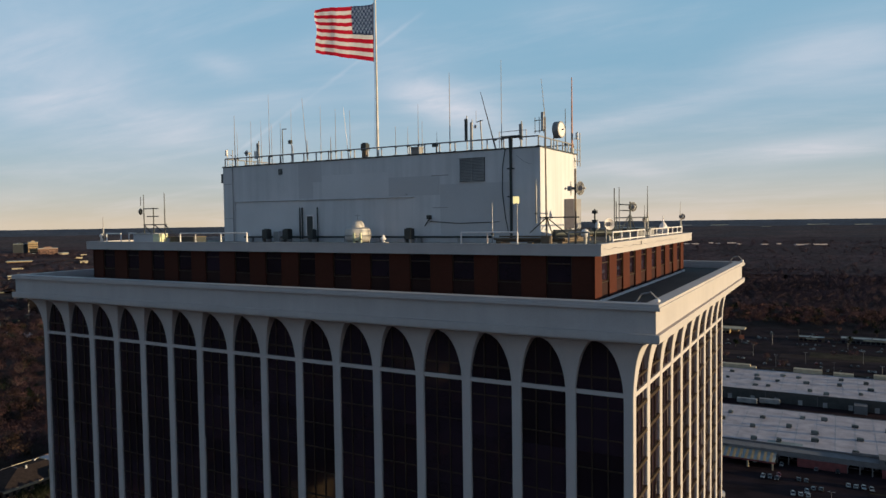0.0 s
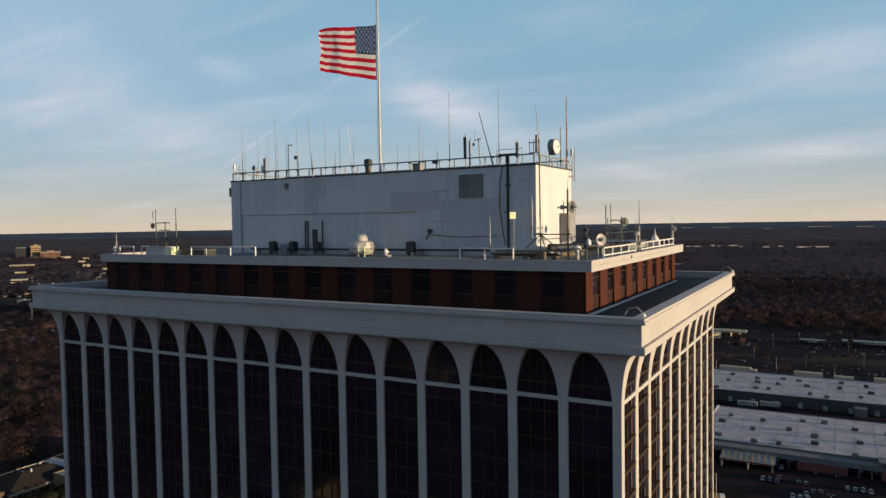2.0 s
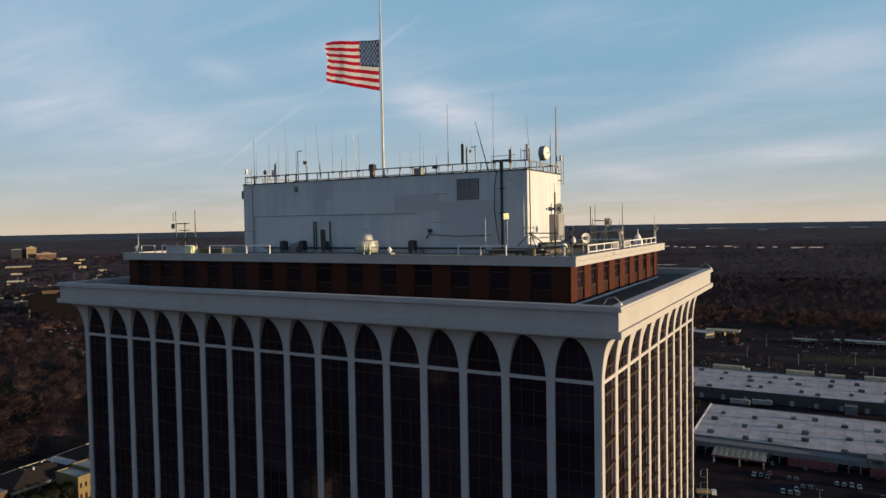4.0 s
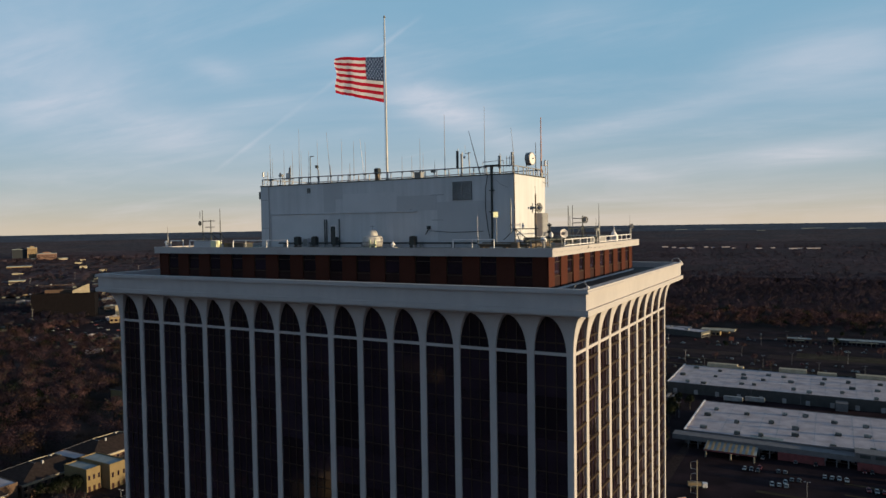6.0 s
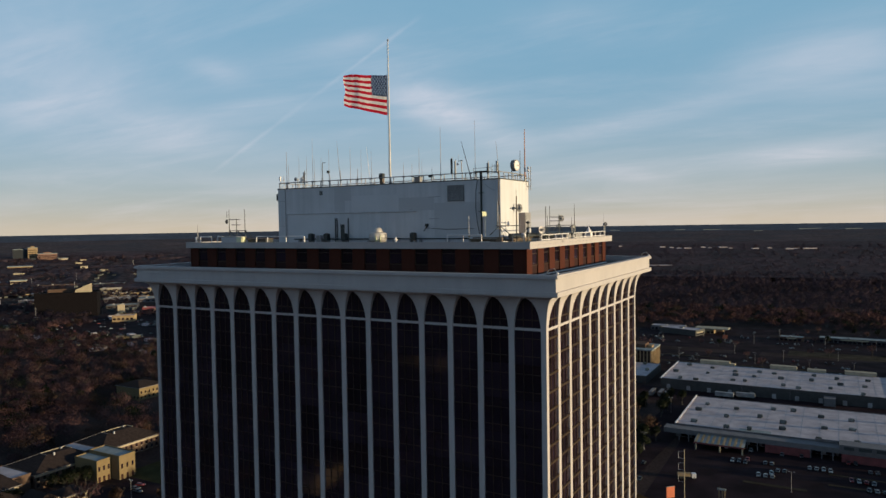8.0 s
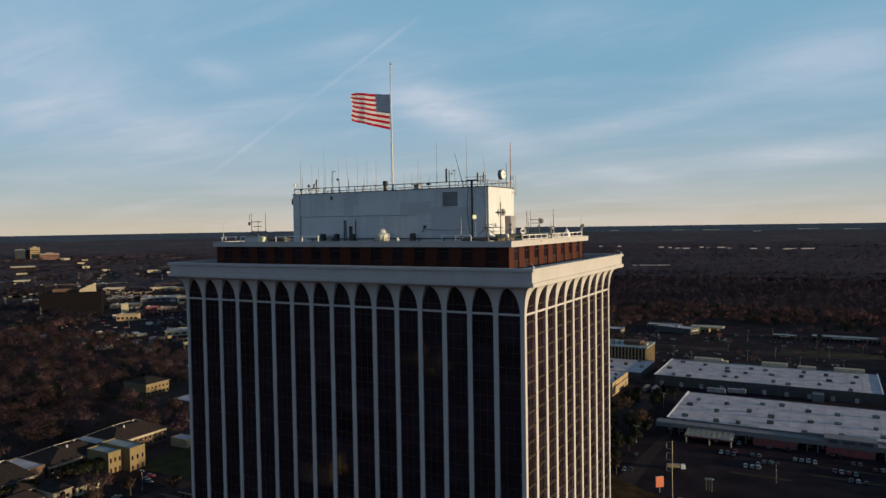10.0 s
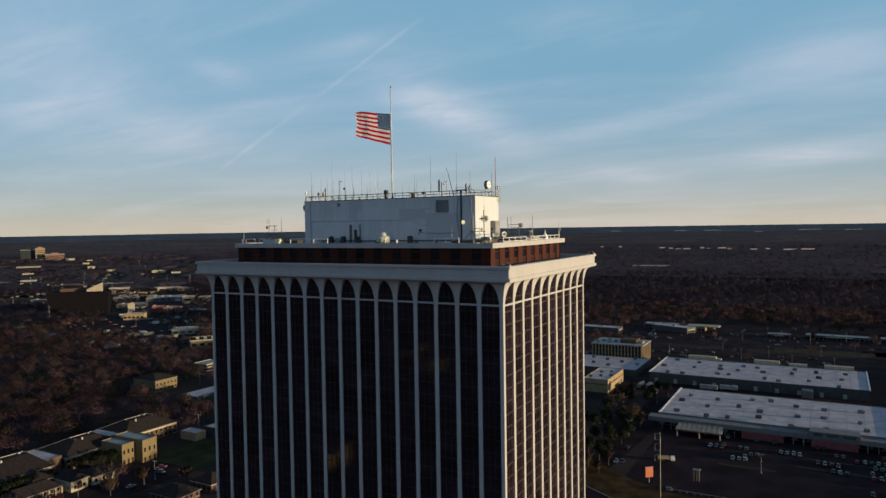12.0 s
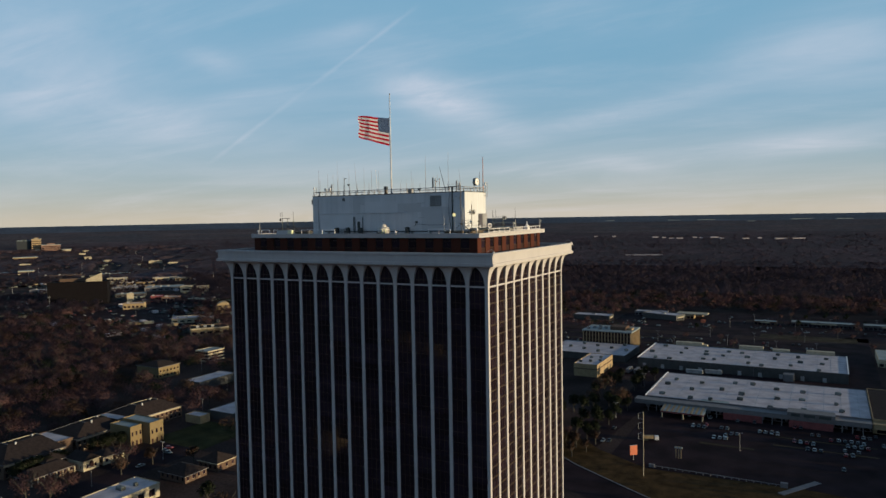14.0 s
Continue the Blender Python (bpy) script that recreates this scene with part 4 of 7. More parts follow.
# tall guyed mast on the roof corner
mast = thing("tall_mast", (-6.7, 4.0, DECK), "tall thin guyed mast with a tripod foot at the roof edge", "antenna mast")
part("pole", M().tube((-6.7, 4.0, DECK), (-6.75, 4.0, 128.9), 0.055, 0.05), "rust", mast)
part("rod", M().tube((-6.75, 4.0, 128.9), (-7.0, 4.0, 131.4), 0.03, 0.015, 6), "grey", mast)
part("crossbar", M().tube((-7.2, 4.1, 122.3), (-4.5, 4.1, 122.3), 0.04), "dark", mast)
for q in ((-7.9, 4.1, 121.3), (-5.2, 4.1, 121.1), (-6.7, 5.4, 120.8)):
    part("strut", M().tube((-6.7, 4.05, 122.3), q, 0.04), "dark", mast)
part("base_block", M().box(-7.0, 3.75, DECK + 0.001, -6.4, 4.25, 121.1), "rust", mast)
for z in (128.0, 128.7):
    part("boom", M().tube((-7.5, 4.0, z), (-6.7, 4.0, z), 0.03), "galv", mast)
for i in range(3):
    part("element", M().tube((-7.45 + i * 0.3, 4.0, 127.85), (-7.45 + i * 0.3, 4.0, 128.9), 0.025), "galv", mast)
part("panel", M().box(-6.98, 3.85, 128.0, -6.80, 3.98, 129.2), "silver", mast)

ob = thing("antenna_post", (-4.75, 4.1, DECK), "steel post with two mesh dish antennas back to back", "antenna mast")
part("post", M().tube((-4.75, 4.1, DECK), (-4.75, 4.1, 125.4), 0.07), "rust", ob)
part("aerial", M().tube((-4.75, 4.1, 125.4), (-4.78, 4.1, 126.1), 0.02), "grey", ob)
dish("mesh_dish", (-5.12, 4.1, 124.15), 0.45, (-0.95, -0.3, 0), "galv", "round mesh dish antenna bolted to the post", 0.25, grid=True)
dish("mesh_dish", (-4.4, 4.2, 124.15), 0.45, (0.95, -0.3, 0), "galv", "round mesh dish antenna bolted to the post", 0.25, grid=True)
ob = thing("vent_ball", (-4.6, 5.6, DECK), "white ball-shaped vent on a short stem", "vent")
part("stem", M().tube((-4.6, 5.6, DECK), (-4.6, 5.6, 121.0), 0.12), "galv", ob)
part("ball", M().lathe((-4.6, 5.6, 121.2), [(0.05, -0.29), (0.18, -0.23), (0.28, -0.08), (0.28, 0.1), (0.18, 0.24), (0.03, 0.3)], 18), "white", ob, smooth=True)
ob = thing("valve_post", (-3.5, 4.2, DECK), "dark stub mast with clamped fittings", "antenna mast")
part("post", M().tube((-3.5, 4.2, DECK), (-3.5, 4.2, 122.8), 0.06), "dark", ob)
for z in (121.4, 121.9, 122.5):
    part("clamp", M().box(-3.64, 4.05, z, -3.36, 4.35, z + 0.2), "dark", ob)
part("fitting", M().lathe((-3.3, 4.1, 121.7), [(0.03, -0.2), (0.16, -0.1), (0.16, 0.15), (0.05, 0.3)], 12), "white", ob)

# cabinet and duct on the sunny end wall
ob = thing("wall_cabinet", (-10.5, 20.3, 121.5), "tall grey equipment cabinet fixed to the end wall", "cabinet")
part("body", M().box(-10.868, 19.3, 121.3, -10.0, 21.2, 123.9), "grey", ob)
part("door", M().box(-10.0, 19.4, 121.45, -9.965, 21.1, 123.75), "grey", ob)
part("leg", M().box(-10.8, 19.4, DECK + 0.001, -10.7, 19.5, 121.3).box(-10.2, 21.0, DECK + 0.001, -10.1, 21.1, 121.3), "galv", ob)
ob = thing("roof_duct", (-8.0, 16.0, DECK), "low dark duct lying on the gravel roof", "duct")
part("duct", M().tube((-9.6, 13.2, 121.0), (-5.6, 17.5, 121.0), 0.32, k=14), "dark", ob, smooth=True)
part("support", M().box(-9.2, 13.4, DECK + 0.001, -9.0, 14.1, 120.8).box(-6.3, 16.5, DECK + 0.001, -6.1, 17.1, 120.8), "galv", ob)
ob = thing("equipment_shelter", (-6.2, 22.5, DECK), "low dark equipment housing on the gravel roof", "box")
part("housing", M().box(-8.6, 19.6, DECK + 0.001, -4.6, 25.8, 121.15), "grey", ob)
part("lid", M().box(-8.75, 19.45, 121.151, -4.45, 25.95, 121.3), "dark", ob)

dish("dish_antenna", (-4.35, 10.4, 121.75), 0.42, (0.8, -0.6, 0.1), "white", "white dish antenna low over the roof rail", 0.2, post=0.95)
fr = thing("aerial_stand", (-4.3, 15.0, DECK), "steel pipe frame carrying aerials and a mesh dish", "antenna rack")
for y, top, r in ((11.4, 124.4, 0.04), (11.9, 123.4, 0.035), (15.9, 123.45, 0.06), (12.7, 124.5, 0.03)):
    part("upright", M().tube((-4.25, y, DECK), (-4.25, y, top), r), "dark", fr)
for a, b, z in ((11.4, 21.9, 122.2), (12.6, 16.0, 123.2), (12.7, 16.0, 122.75)):
    part("bar", M().tube((-4.25, a, z), (-4.25, b, z), 0.045), "dark", fr)
for y in (12.6, 14.8, 17.6):
    part("strut", M().tube((-4.25, 15.9, 122.5), (-4.25, y, 121.0), 0.045), "dark", fr)
part("post", M().tube((-4.25, 21.9, DECK), (-4.25, 21.9, 122.3), 0.05), "dark", fr)
dish("mesh_dish", (-4.2, 16.6, 123.05), 0.38, (0.7, -0.7, 0), "galv", "mesh dish antenna on the pipe frame", 0.2, grid=True)
whip(-4.2, 21.5, 124.9, 0.05, "dark", foot=DECK, label="dark aerial standing on the gravel roof", base=2.4)
whip(-4.2, 20.4, 123.2, 0.035, "dark", foot=DECK, label="short dark aerial on the gravel roof", base=1.8)
ob = thing("light_cluster", (-4.2, 20.7, DECK), "post with a small round light and fittings", "lamp")
part("post", M().tube((-4.2, 20.7, DECK), (-4.2, 20.7, 122.1), 0.05), "grey", ob)
part("head", M().lathe((-4.2, 20.7, 121.95), [(0.05, -0.2), (0.25, -0.1), (0.25, 0.15), (0.05, 0.25)], 12), "grey", ob)
whip(-3.5, 32.2, 123.7, 0.04, "grey", foot=DECK, label="thin aerial at the far roof corner", base=1.6)
dish("dish_antenna", (-3.35, 32.3, 122.2), 0.3, (0.5, -1, 0), "grey", "small grey dish at the far roof corner", 0.1, post=1.4)
ob = thing("white_beacon", (-4.0, 26.8, DECK), "white conical beacon on the gravel roof", "lamp")
part("base", M().box(-4.4, 26.4, DECK + 0.001, -3.6, 27.2, 121.2), "white", ob)
part("cone", M().lathe((-4.0, 26.8, 121.2), [(0.38, 0), (0.3, 0.25), (0.06, 0.6), (0.03, 1.1)], 12), "white", ob)

# frame with aerials on the far corner of the roof edge
fr = thing("aerial_stand", (-44.0, 3.0, DECK), "dark pipe frame with two upright aerials and cross bars", "antenna rack")
for x, top in ((-45.35, 124.9), (-42.55, 124.95), (-44.05, 123.7)):
    part("upright", M().tube((x, 3.0, DECK), (x, 3.0, 123.6 if top > 124 else top), 0.05).tube((x, 3.0, 123.5 if top > 124 else 122), (x, 3.0, top), 0.035), "dark", fr)
for a, b, z in ((-45.4, -43.4, 123.6), (-44.9, -43.4, 122.9), (-45.4, -42.3, 122.15)):
    part("bar", M().tube((a, 3.0, z), (b, 3.0, z), 0.045), "dark", fr)
for a, b in ((-45.3, -44.2), (-43.9, -42.4), (-42.5, -41.3)):
    part("strut", M().tube((a, 3.0, 122.1), (b, 3.0, 121.2), 0.05), "dark", fr)
part("aerial", M().tube((-45.75, 3.0, 123.9), (-45.75, 3.0, 124.7), 0.03).lathe((-45.8, 3.0, 123.35), [(0.03, -0.3), (0.18, -0.15), (0.18, 0.15), (0.03, 0.3)], 12), "dark", fr)
ob = thing("equipment_box", (-45.0, 3.2, DECK), "low grey equipment housing on the gravel roof", "box")
part("housing", M().box(-46.6, 2.75, DECK + 0.001, -43.9, 4.0, 121.3), "patch", ob)
part("lid", M().box(-46.68, 2.68, 121.301, -43.85, 4.08, 121.36), "grey", ob)
ob = thing("cream_cabinet", (-43.4, 3.1, DECK), "cream metal cabinet on the gravel roof", "cabinet")
part("body", M().box(-43.85, 2.72, DECK + 0.001, -43.0, 3.6, 121.28), "yellow", ob)
part("lid", M().box(-43.88, 2.69, 121.281, -42.97, 3.63, 121.33), "white", ob)
ob = thing("low_unit", (-41.6, 4.2, DECK), "low dark plant unit on the gravel roof", "box")
part("unit", M().box(-42.7, 3.6, DECK + 0.001, -39.6, 5.0, 121.0), "dark", ob)
part("lid", M().box(-42.75, 3.55, 121.001, -39.55, 5.05, 121.05), "rust", ob)
whip(-51.3, 3.0, 123.0, 0.04, "grey", foot=DECK, label="thin aerial on the gravel roof", base=1.6)
ob = thing("roof_vent", (-51.7, 3.1, DECK), "small white pipe vent near the roof edge", "vent")
part("stem", M().tube((-51.7, 3.1, DECK), (-51.7, 3.1, 121.1), 0.12), "white", ob)
part("cap", M().lathe((-51.7, 3.1, 121.05), [(0.22, 0), (0.22, 0.15), (0.05, 0.3)], 12), "white", ob)
# a cable draped along the sunny roof edge
ob = thing("draped_cable", (-2.44, 17.0, 120.2), "dark cable draped in shallow loops along the roof fascia", "cable")
pts = []
for i in range(61):
    a = i / 60
    pts.append((-2.455, 2.6 + 22.5 * a, 120.33 - 0.10 * abs(math.sin(a * 9 * math.pi))))
part("cable", M().path(pts, 0.008, 4), "black", ob)
part("clip", M().box(-2.46, 12.0, 120.3, -2.43, 12.1, 120.5), "dark", ob)
# a low tangle of pipes by the end of the plant room
ob = thing("pipe_run", (-9.0, 9.0, DECK), "rusty pipes lying on low blocks on the gravel", "pipe")
for k, (y, z, r) in enumerate(((8.2, 120.75, 0.09), (8.6, 120.62, 0.12), (9.2, 120.9, 0.07))):
    part("pipe", M().path([(-12.5, y, z), (-7.0, y, z), (-6.0, y + 2.5, z)], r), "rust", ob)
for x in (-12.0, -9.5, -7.2):
    part("block", M().box(x - 0.2, 7.9, DECK + 0.001, x + 0.2, 9.5, 120.55), "rust", ob)
ob = thing("pipe_run", (-30.0, 11.6, DECK), "dark pipe along the foot of the wall", "pipe")
part("pipe", M().tube((-43.0, 13.1, 120.75), (-15.0, 13.1, 120.75), 0.09), "dark", ob)
for x in range(-42, -14, 4):
    part("block", M().box(x - 0.15, 12.9, DECK + 0.001, x + 0.15, 13.3, 120.66), "grey", ob)
# window-cleaning hooks on the cornice corners
for x, y, s in ((1.3, -1.0, 1), (1.45, 36.4, 1)):
    ob = thing("davit_hook", (x, y, 117.57), "bent galvanised davit hook on the coping", "hook", "davit hooks")
    part("hook", M().path([(x - 0.9, y, 117.57), (x - 0.6, y, 118.04), (x - 0.1, y, 118.14), (x + 0.25, y, 117.79)], 0.05), "galv", ob)
    part("weight", M().lathe((x + 0.27, y, 117.71), [(0.03, -0.13), (0.13, -0.08), (0.13, 0.05), (0.03, 0.1)], 10), "white", ob)

# ---- ground ----
def ground_height(x, y):
    d = math.hypot(x, y)
    return 0 if d < 1500 else 90 * ((d - 1500) / 3400) ** 1.15


m = M()
radii = [0, 150, 400, 800, 1200, 1500, 1800, 2200, 2600, 3000, 3500, 4000, 4500, 4880]
k = 72
for r in radii[1:]:
    for i in range(k):
        a = 2 * math.pi * i / k
        x, y = r * math.cos(a), r * math.sin(a)
        m.v.append((x, y, ground_height(x, y)))
m.v.append((0, 0, 0))
c = len(m.v) - 1
for i in range(k):
    m.f.append((c, i, (i + 1) % k))
for a in range(len(radii) - 2):
    for i in range(k):
        j = (i + 1) % k
        m.f.append((a * k + i, (a + 1) * k + i, (a + 1) * k + j, a * k + j))
tagged(new("ground", m.mesh("ground", MAT["ground"])), "brown winter ground reaching the wooded horizon", "ground", "", "structure")

# ---- the town round the tower ----
def flat(name, x0, y0, x1, y1, mat, label, z=0.03, turn=0.0, category="road", exact=False):
    """A paved or planted sheet lying on the ground, with a low edge."""
    if not exact:
        (x0, y0, _), (x1, y1, _) = view_fitted((x0, y0, 0)), view_fitted((x1, y1, 0))
    g = M().box(x0, y0, z - 0.6, x1, y1, z, turn)
    return tagged(new(name, g.mesh(name, MAT[mat])), label, category, "", "structure")


flat("parking_lot", -46, 222, 135, 334, "asphalt", "dark asphalt parking lot before the shopping centre", 0.02, category="parking lot")
flat("service_lane", -95, 406, 200, 446, "asphalt", "dark service lane between two long store buildings", 0.02)
flat("parking_lot", -240, 512, 66, 600, "asphalt", "asphalt parking lot behind the stores", 0.02, category="parking lot")
flat("road", 62, 335, 80, 640, "asphalt", "asphalt side road beside the stores", 0.05)
flat("road", -600, 640, 400, 662, "asphalt", "wide asphalt road past the stores", 0.05)
flat("verge", -10, 632, 72, 657, "dirt", "bare brown verge beside the road", 0.07, category="verge", exact=True)
flat("parking_lot", -160, 664, 160, 760, "asphalt", "asphalt lot along the edge of the woods", 0.02, category="parking lot")
flat("road", -62, 232, -40, 700, "asphalt", "asphalt lane leading to the stores", 0.03, -4)


def band(name, upper, lower, mat, label, z, category="road"):
    """A curving strip of ground between two lines of corners."""
    g = M()
    n = len(upper)
    for h in (z - 0.5, z):
        g.v += [(x, y, h) for x, y in upper] + [(x, y, h) for x, y in lower]
    for i in range(n - 1):
        g.f += [(2 * n + i, 3 * n + i, 3 * n + i + 1, 2 * n + i + 1), (i + 1, n + i + 1, n + i, i)]
        g.f += [(n + i, n + i + 1, 3 * n + i + 1, 3 * n + i), (i + 1, i, 2 * n + i, 2 * n + i + 1)]
    return tagged(new(name, g.mesh(name, MAT[mat])), label, category, "", "structure")


KERB_LINE = [(-104, 268), (-80, 243), (-60, 226.6), (-39.6, 213.7), (-18.9, 200.9), (8, 187), (60, 165)]
band("verge", [(-100, 296), (-83, 278), (-55, 252), (-28, 236), (9, 238), (40, 240), (110, 232)], KERB_LINE, "straw", "golden brown grass verge along the curving road", 0.05, "verge")
band("road", KERB_LINE, [(x - 11, y - 20) for x, y in KERB_LINE], "asphalt", "asphalt road curving past the tower", 0.03)
band("kerb", KERB_LINE, [(x - 0.35, y - 0.5) for x, y in KERB_LINE], "wallgrey", "pale concrete kerb along the curving road", 0.17, "kerb")
flat("path", 36, 228, 39.2, 254, "wallgrey", "pale concrete path across the lot's edge", 0.07, -33, category="path", exact=True)
flat("lawn", -286, 160, -246, 200, "grass", "green winter lawn beside the brick school", 0.03, category="lawn")
flat("road", -262, 20, -246, 158, "asphalt", "asphalt street before the school", 0.05)
flat("parking_lot", -275, 118, -246, 160, "asphalt", "small asphalt car park by the school", 0.03, category="parking lot")
flat("road", -900, 470, -250, 490, "asphalt", "long asphalt avenue between low shops", 0.05, -22)
flat("road", -346, 100, -334, 420, "asphalt", "narrow asphalt street among trees", 0.05)
flat("parking_lot", -860, 440, -560, 640, "asphalt", "wide asphalt parking lot among low shops", 0.02, category="parking lot")
for x0, y0, x1, y1 in ((-10, 274, 16, 276.5), (24, 286.5, 70, 288), (78, 286.5, 120, 288), (24, 301, 70, 302.5), (78, 301, 120, 302.5), (-180, 545, -60, 548), (-40, 548, 40, 551), (-180, 574, -60, 577), (-30, 716, 60, 719), (70, 716, 150, 719)):
    flat("planted_island", x0, y0, x1, y1, "dirt", "narrow bare planted island in the parking lot", 0.16, category="verge")
# low wall and fence posts along the verge
wall = thing("verge_wall", (0, 239, 0), "long low pale retaining wall along the verge", "wall", exact=True)
part("coping", M().box(-25, 238.6, 0.85, 30, 239.0, 1.0), "wallgrey", wall)
part("end_block", M().box(-27.5, 238.2, 0, -25, 239.6, 1.5), "wallgrey", wall)
part("end_block", M().box(30, 237.9, 0, 33, 239.6, 2.2), "wallgrey", wall)
for i in range(18):
    part("post", M().box(-24.6 + 3.1 * i, 238.65, 0, -24.2 + 3.1 * i, 238.95, 0.849), "wallgrey", wall)


MAT["unitgrey"] = material("weathered_unit_casing", (0.10, 0.10, 0.10), 0.7, amount=0.3, vary=0.6)


def rooftop_unit(x, y, z, w, d, h, mat="grey", exact=False):
    """A packaged roof unit: kerb, cabinet, louvred end and fan."""
    ob = thing("rooftop_unit", (x, y, z), "grey packaged air unit standing on the flat roof", "air conditioner", "rooftop units", exact=exact)
    part("kerb", M().box(x - w / 2 - 0.1, y - d / 2 - 0.1, z, x + w / 2 + 0.1, y + d / 2 + 0.1, z + 0.3), "dark", ob)
    mat = "unitgrey" if mat == "grey" else mat
    part("cabinet", M().box(x - w / 2, y - d / 2, z + 0.3, x + w / 2, y + d / 2, z + 0.3 + h), mat, ob)
    part("hood", M().box(x + w / 2, y - d * 0.4, z + 0.5, x + w / 2 + 0.4, y + d * 0.4, z + 0.1 + h), "dark", ob)
    part("fan", M().lathe((x, y, z + 0.3 + h), [(0.5, 0), (0.55, 0), (0.55, 0.12), (0.45, 0.12)], 14), "dark", ob)
    return ob


def store(name, x0, y0, x1, y1, h, wall, roof, label, par=0.5, base=0.0, exact=False):
    ob = thing(name, ((x0 + x1) / 2, (y0 + y1) / 2, base), label, "store" if "store" in name else "building", exact=exact)
    part("wall", M().box(x0, y0, base, x1, y1, base + h - 0.25), wall, ob)
    part("roof", M().box(x0 + 0.3, y0 + 0.3, base + h - 0.249, x1 - 0.3, y1 - 0.3, base + h), roof, ob)
    part("parapet", M().border(x0 - 0.1, y0 - 0.1, x1 + 0.1, y1 + 0.1, base + h - 0.248, base + h + par, 0.38), wall, ob)
    return ob


rng = random.Random(11)
A = store("store_building", -53, 345, 69.5, 415, 7.1, "wallgrey", "roofwhite", "long low store building with a white membrane roof", 0.3, exact=True)
part("fascia", M().box(-58, 337, 4.0, 69.5, 344.89, 6.6), "wallgrey", A, "grey storefront fascia")
# white strip paints in the sunlit inner face of the parapet
part("edge_trim", M().box(-53.5, 344.7, 7.41, -52.6, 415.3, 7.7), "white", A, "white strip along the roof edge for its sunlit line")
for x0, x1 in ((-6, 15), (29, 51)):
    part("shop_front", M().box(x0, 336.4, 0.0, x1, 336.99, 3.95), "wallred", A, "dark red shop front under the fascia")
part("raised_sign", M().box(28, 336.2, 5.6, 52, 345.3, 8.7), "wallgrey", A, "raised parapet over the entrance")
part("raised_sign", M().box(17, 344.5, 7.0, 27.9, 345.4, 8.1), "wallgrey", A, "stepped parapet beside the entrance")
for x0, x1 in ((30, 34.5), (36.5, 42), (44, 50)):
    part("sign_panel", M().box(x0, 336.0, 6.5, x1, 336.19, 8.1), "walldark", A)
for x0 in range(-50, 68, 6):
    part("shop_window", M().box(x0, 344.8, 0.4, x0 + 4.6, 344.98, 3.4), "glass", A)
for x0 in range(-50, 66, 5):
    part("column", M().box(x0, 337.1, 0, x0 + 0.5, 337.6, 3.99), "wallgrey", A)
for x0 in range(-44, 68, 9):
    part("roof_seam", M().box(x0, 346, 7.101, x0 + 0.14, 414, 7.13), "roofgrey", A)
part("roof_stain", M().box(-20, 346, 7.101, -4, 351, 7.108), "roofgrey", A, "grey water stain on the membrane")
A2 = store("store_building", 70, 343, 150, 418, 7.6, "walltan", "shingle", "end store with a brown roof beside the white one", 0.4, exact=True)
part("fascia", M().box(70, 338, 3.6, 150, 342.89, 6.4), "walltan", A2, "tan storefront fascia")
for x0 in range(72, 146, 7):
    part("shop_window", M().box(x0, 342.8, 0.4, x0 + 5, 342.98, 3.2), "glass", A2)
canopy = thing("store_canopy", (-27, 330, 0), "ribbed metal entrance canopy on white posts", "canopy", exact=True)
part("roof", M().rings([[(-40, 325, 3.9), (-40, 325, 4.1), (-40, 337, 5.2), (-40, 337, 5.0)], [(-15, 325, 3.9), (-15, 325, 4.1), (-15, 337, 5.2), (-15, 337, 5.0)]][::-1]), "roofgrey", canopy)
part("valance", M().box(-40, 324.7, 3.4, -15, 324.99, 4.1), "wallred", canopy, "dark red canopy edge")
for i in range(9):
    x = -39.6 + 2.75 * i
    part("rib", M().rings([[(x, 325, 4.1), (x, 325, 4.3), (x, 337, 5.4), (x, 337, 5.2)], [(x + 1.2, 325, 4.1), (x + 1.2, 325, 4.3), (x + 1.2, 337, 5.4), (x + 1.2, 337, 5.2)]][::-1]), "walltan", canopy)
for x in (-39, -27, -16):
    part("post", M().box(x - 0.35, 325.2, 0, x + 0.35, 325.9, 3.9), "wallwhite", canopy)
B = store("store_building", -85, 459.5, 61, 527, 7.1, "walldark", "roofwhite", "long low store building with a dark rear wall and white roof", 0.3, exact=True)
# the sunlit line of the roof edge is painted in white here too
part("edge_trim", M().box(-85.5, 459.2, 7.41, -84.6, 527.3, 7.7), "white", B, "white strip along the roof edge for its sunlit line")
part("edge_trim", M().box(60.6, 459.2, 7.41, 61.3, 527.3, 7.6), "white", B, "white strip along the roof edge for its sunlit line")
for x0, x1, z in ((-68, -46, 9.9), (-46, -42, 8.6), (-17, 1.5, 10.0), (8.5, 21, 9.0), (33, 53, 9.7)):
    part("raised_sign", M().box(x0, 526.2, 7.2, x1, 531.5, z), "wallwhite", B, "raised sign parapet on the far edge")
for x in range(-81, 58, 14):
    part("rear_door", M().box(x, 459.2, 0, x + 2.5, 459.48, 3.2), "grey", B)
for x in (-30, 0):
    part("downpipe", M().tube((x, 459.3, 0), (x, 459.3, 7), 0.12), "wallgrey", B)
part("loading_dock", M().box(20, 452, 0, 27, 459.4, 5.2), "wallgrey", B, "pale loading dock on the rear wall")
for x0 in range(-76, 58, 9):
    part("roof_seam", M().box(x0, 461, 7.101, x0 + 0.14, 526, 7.13), "roofgrey", B)
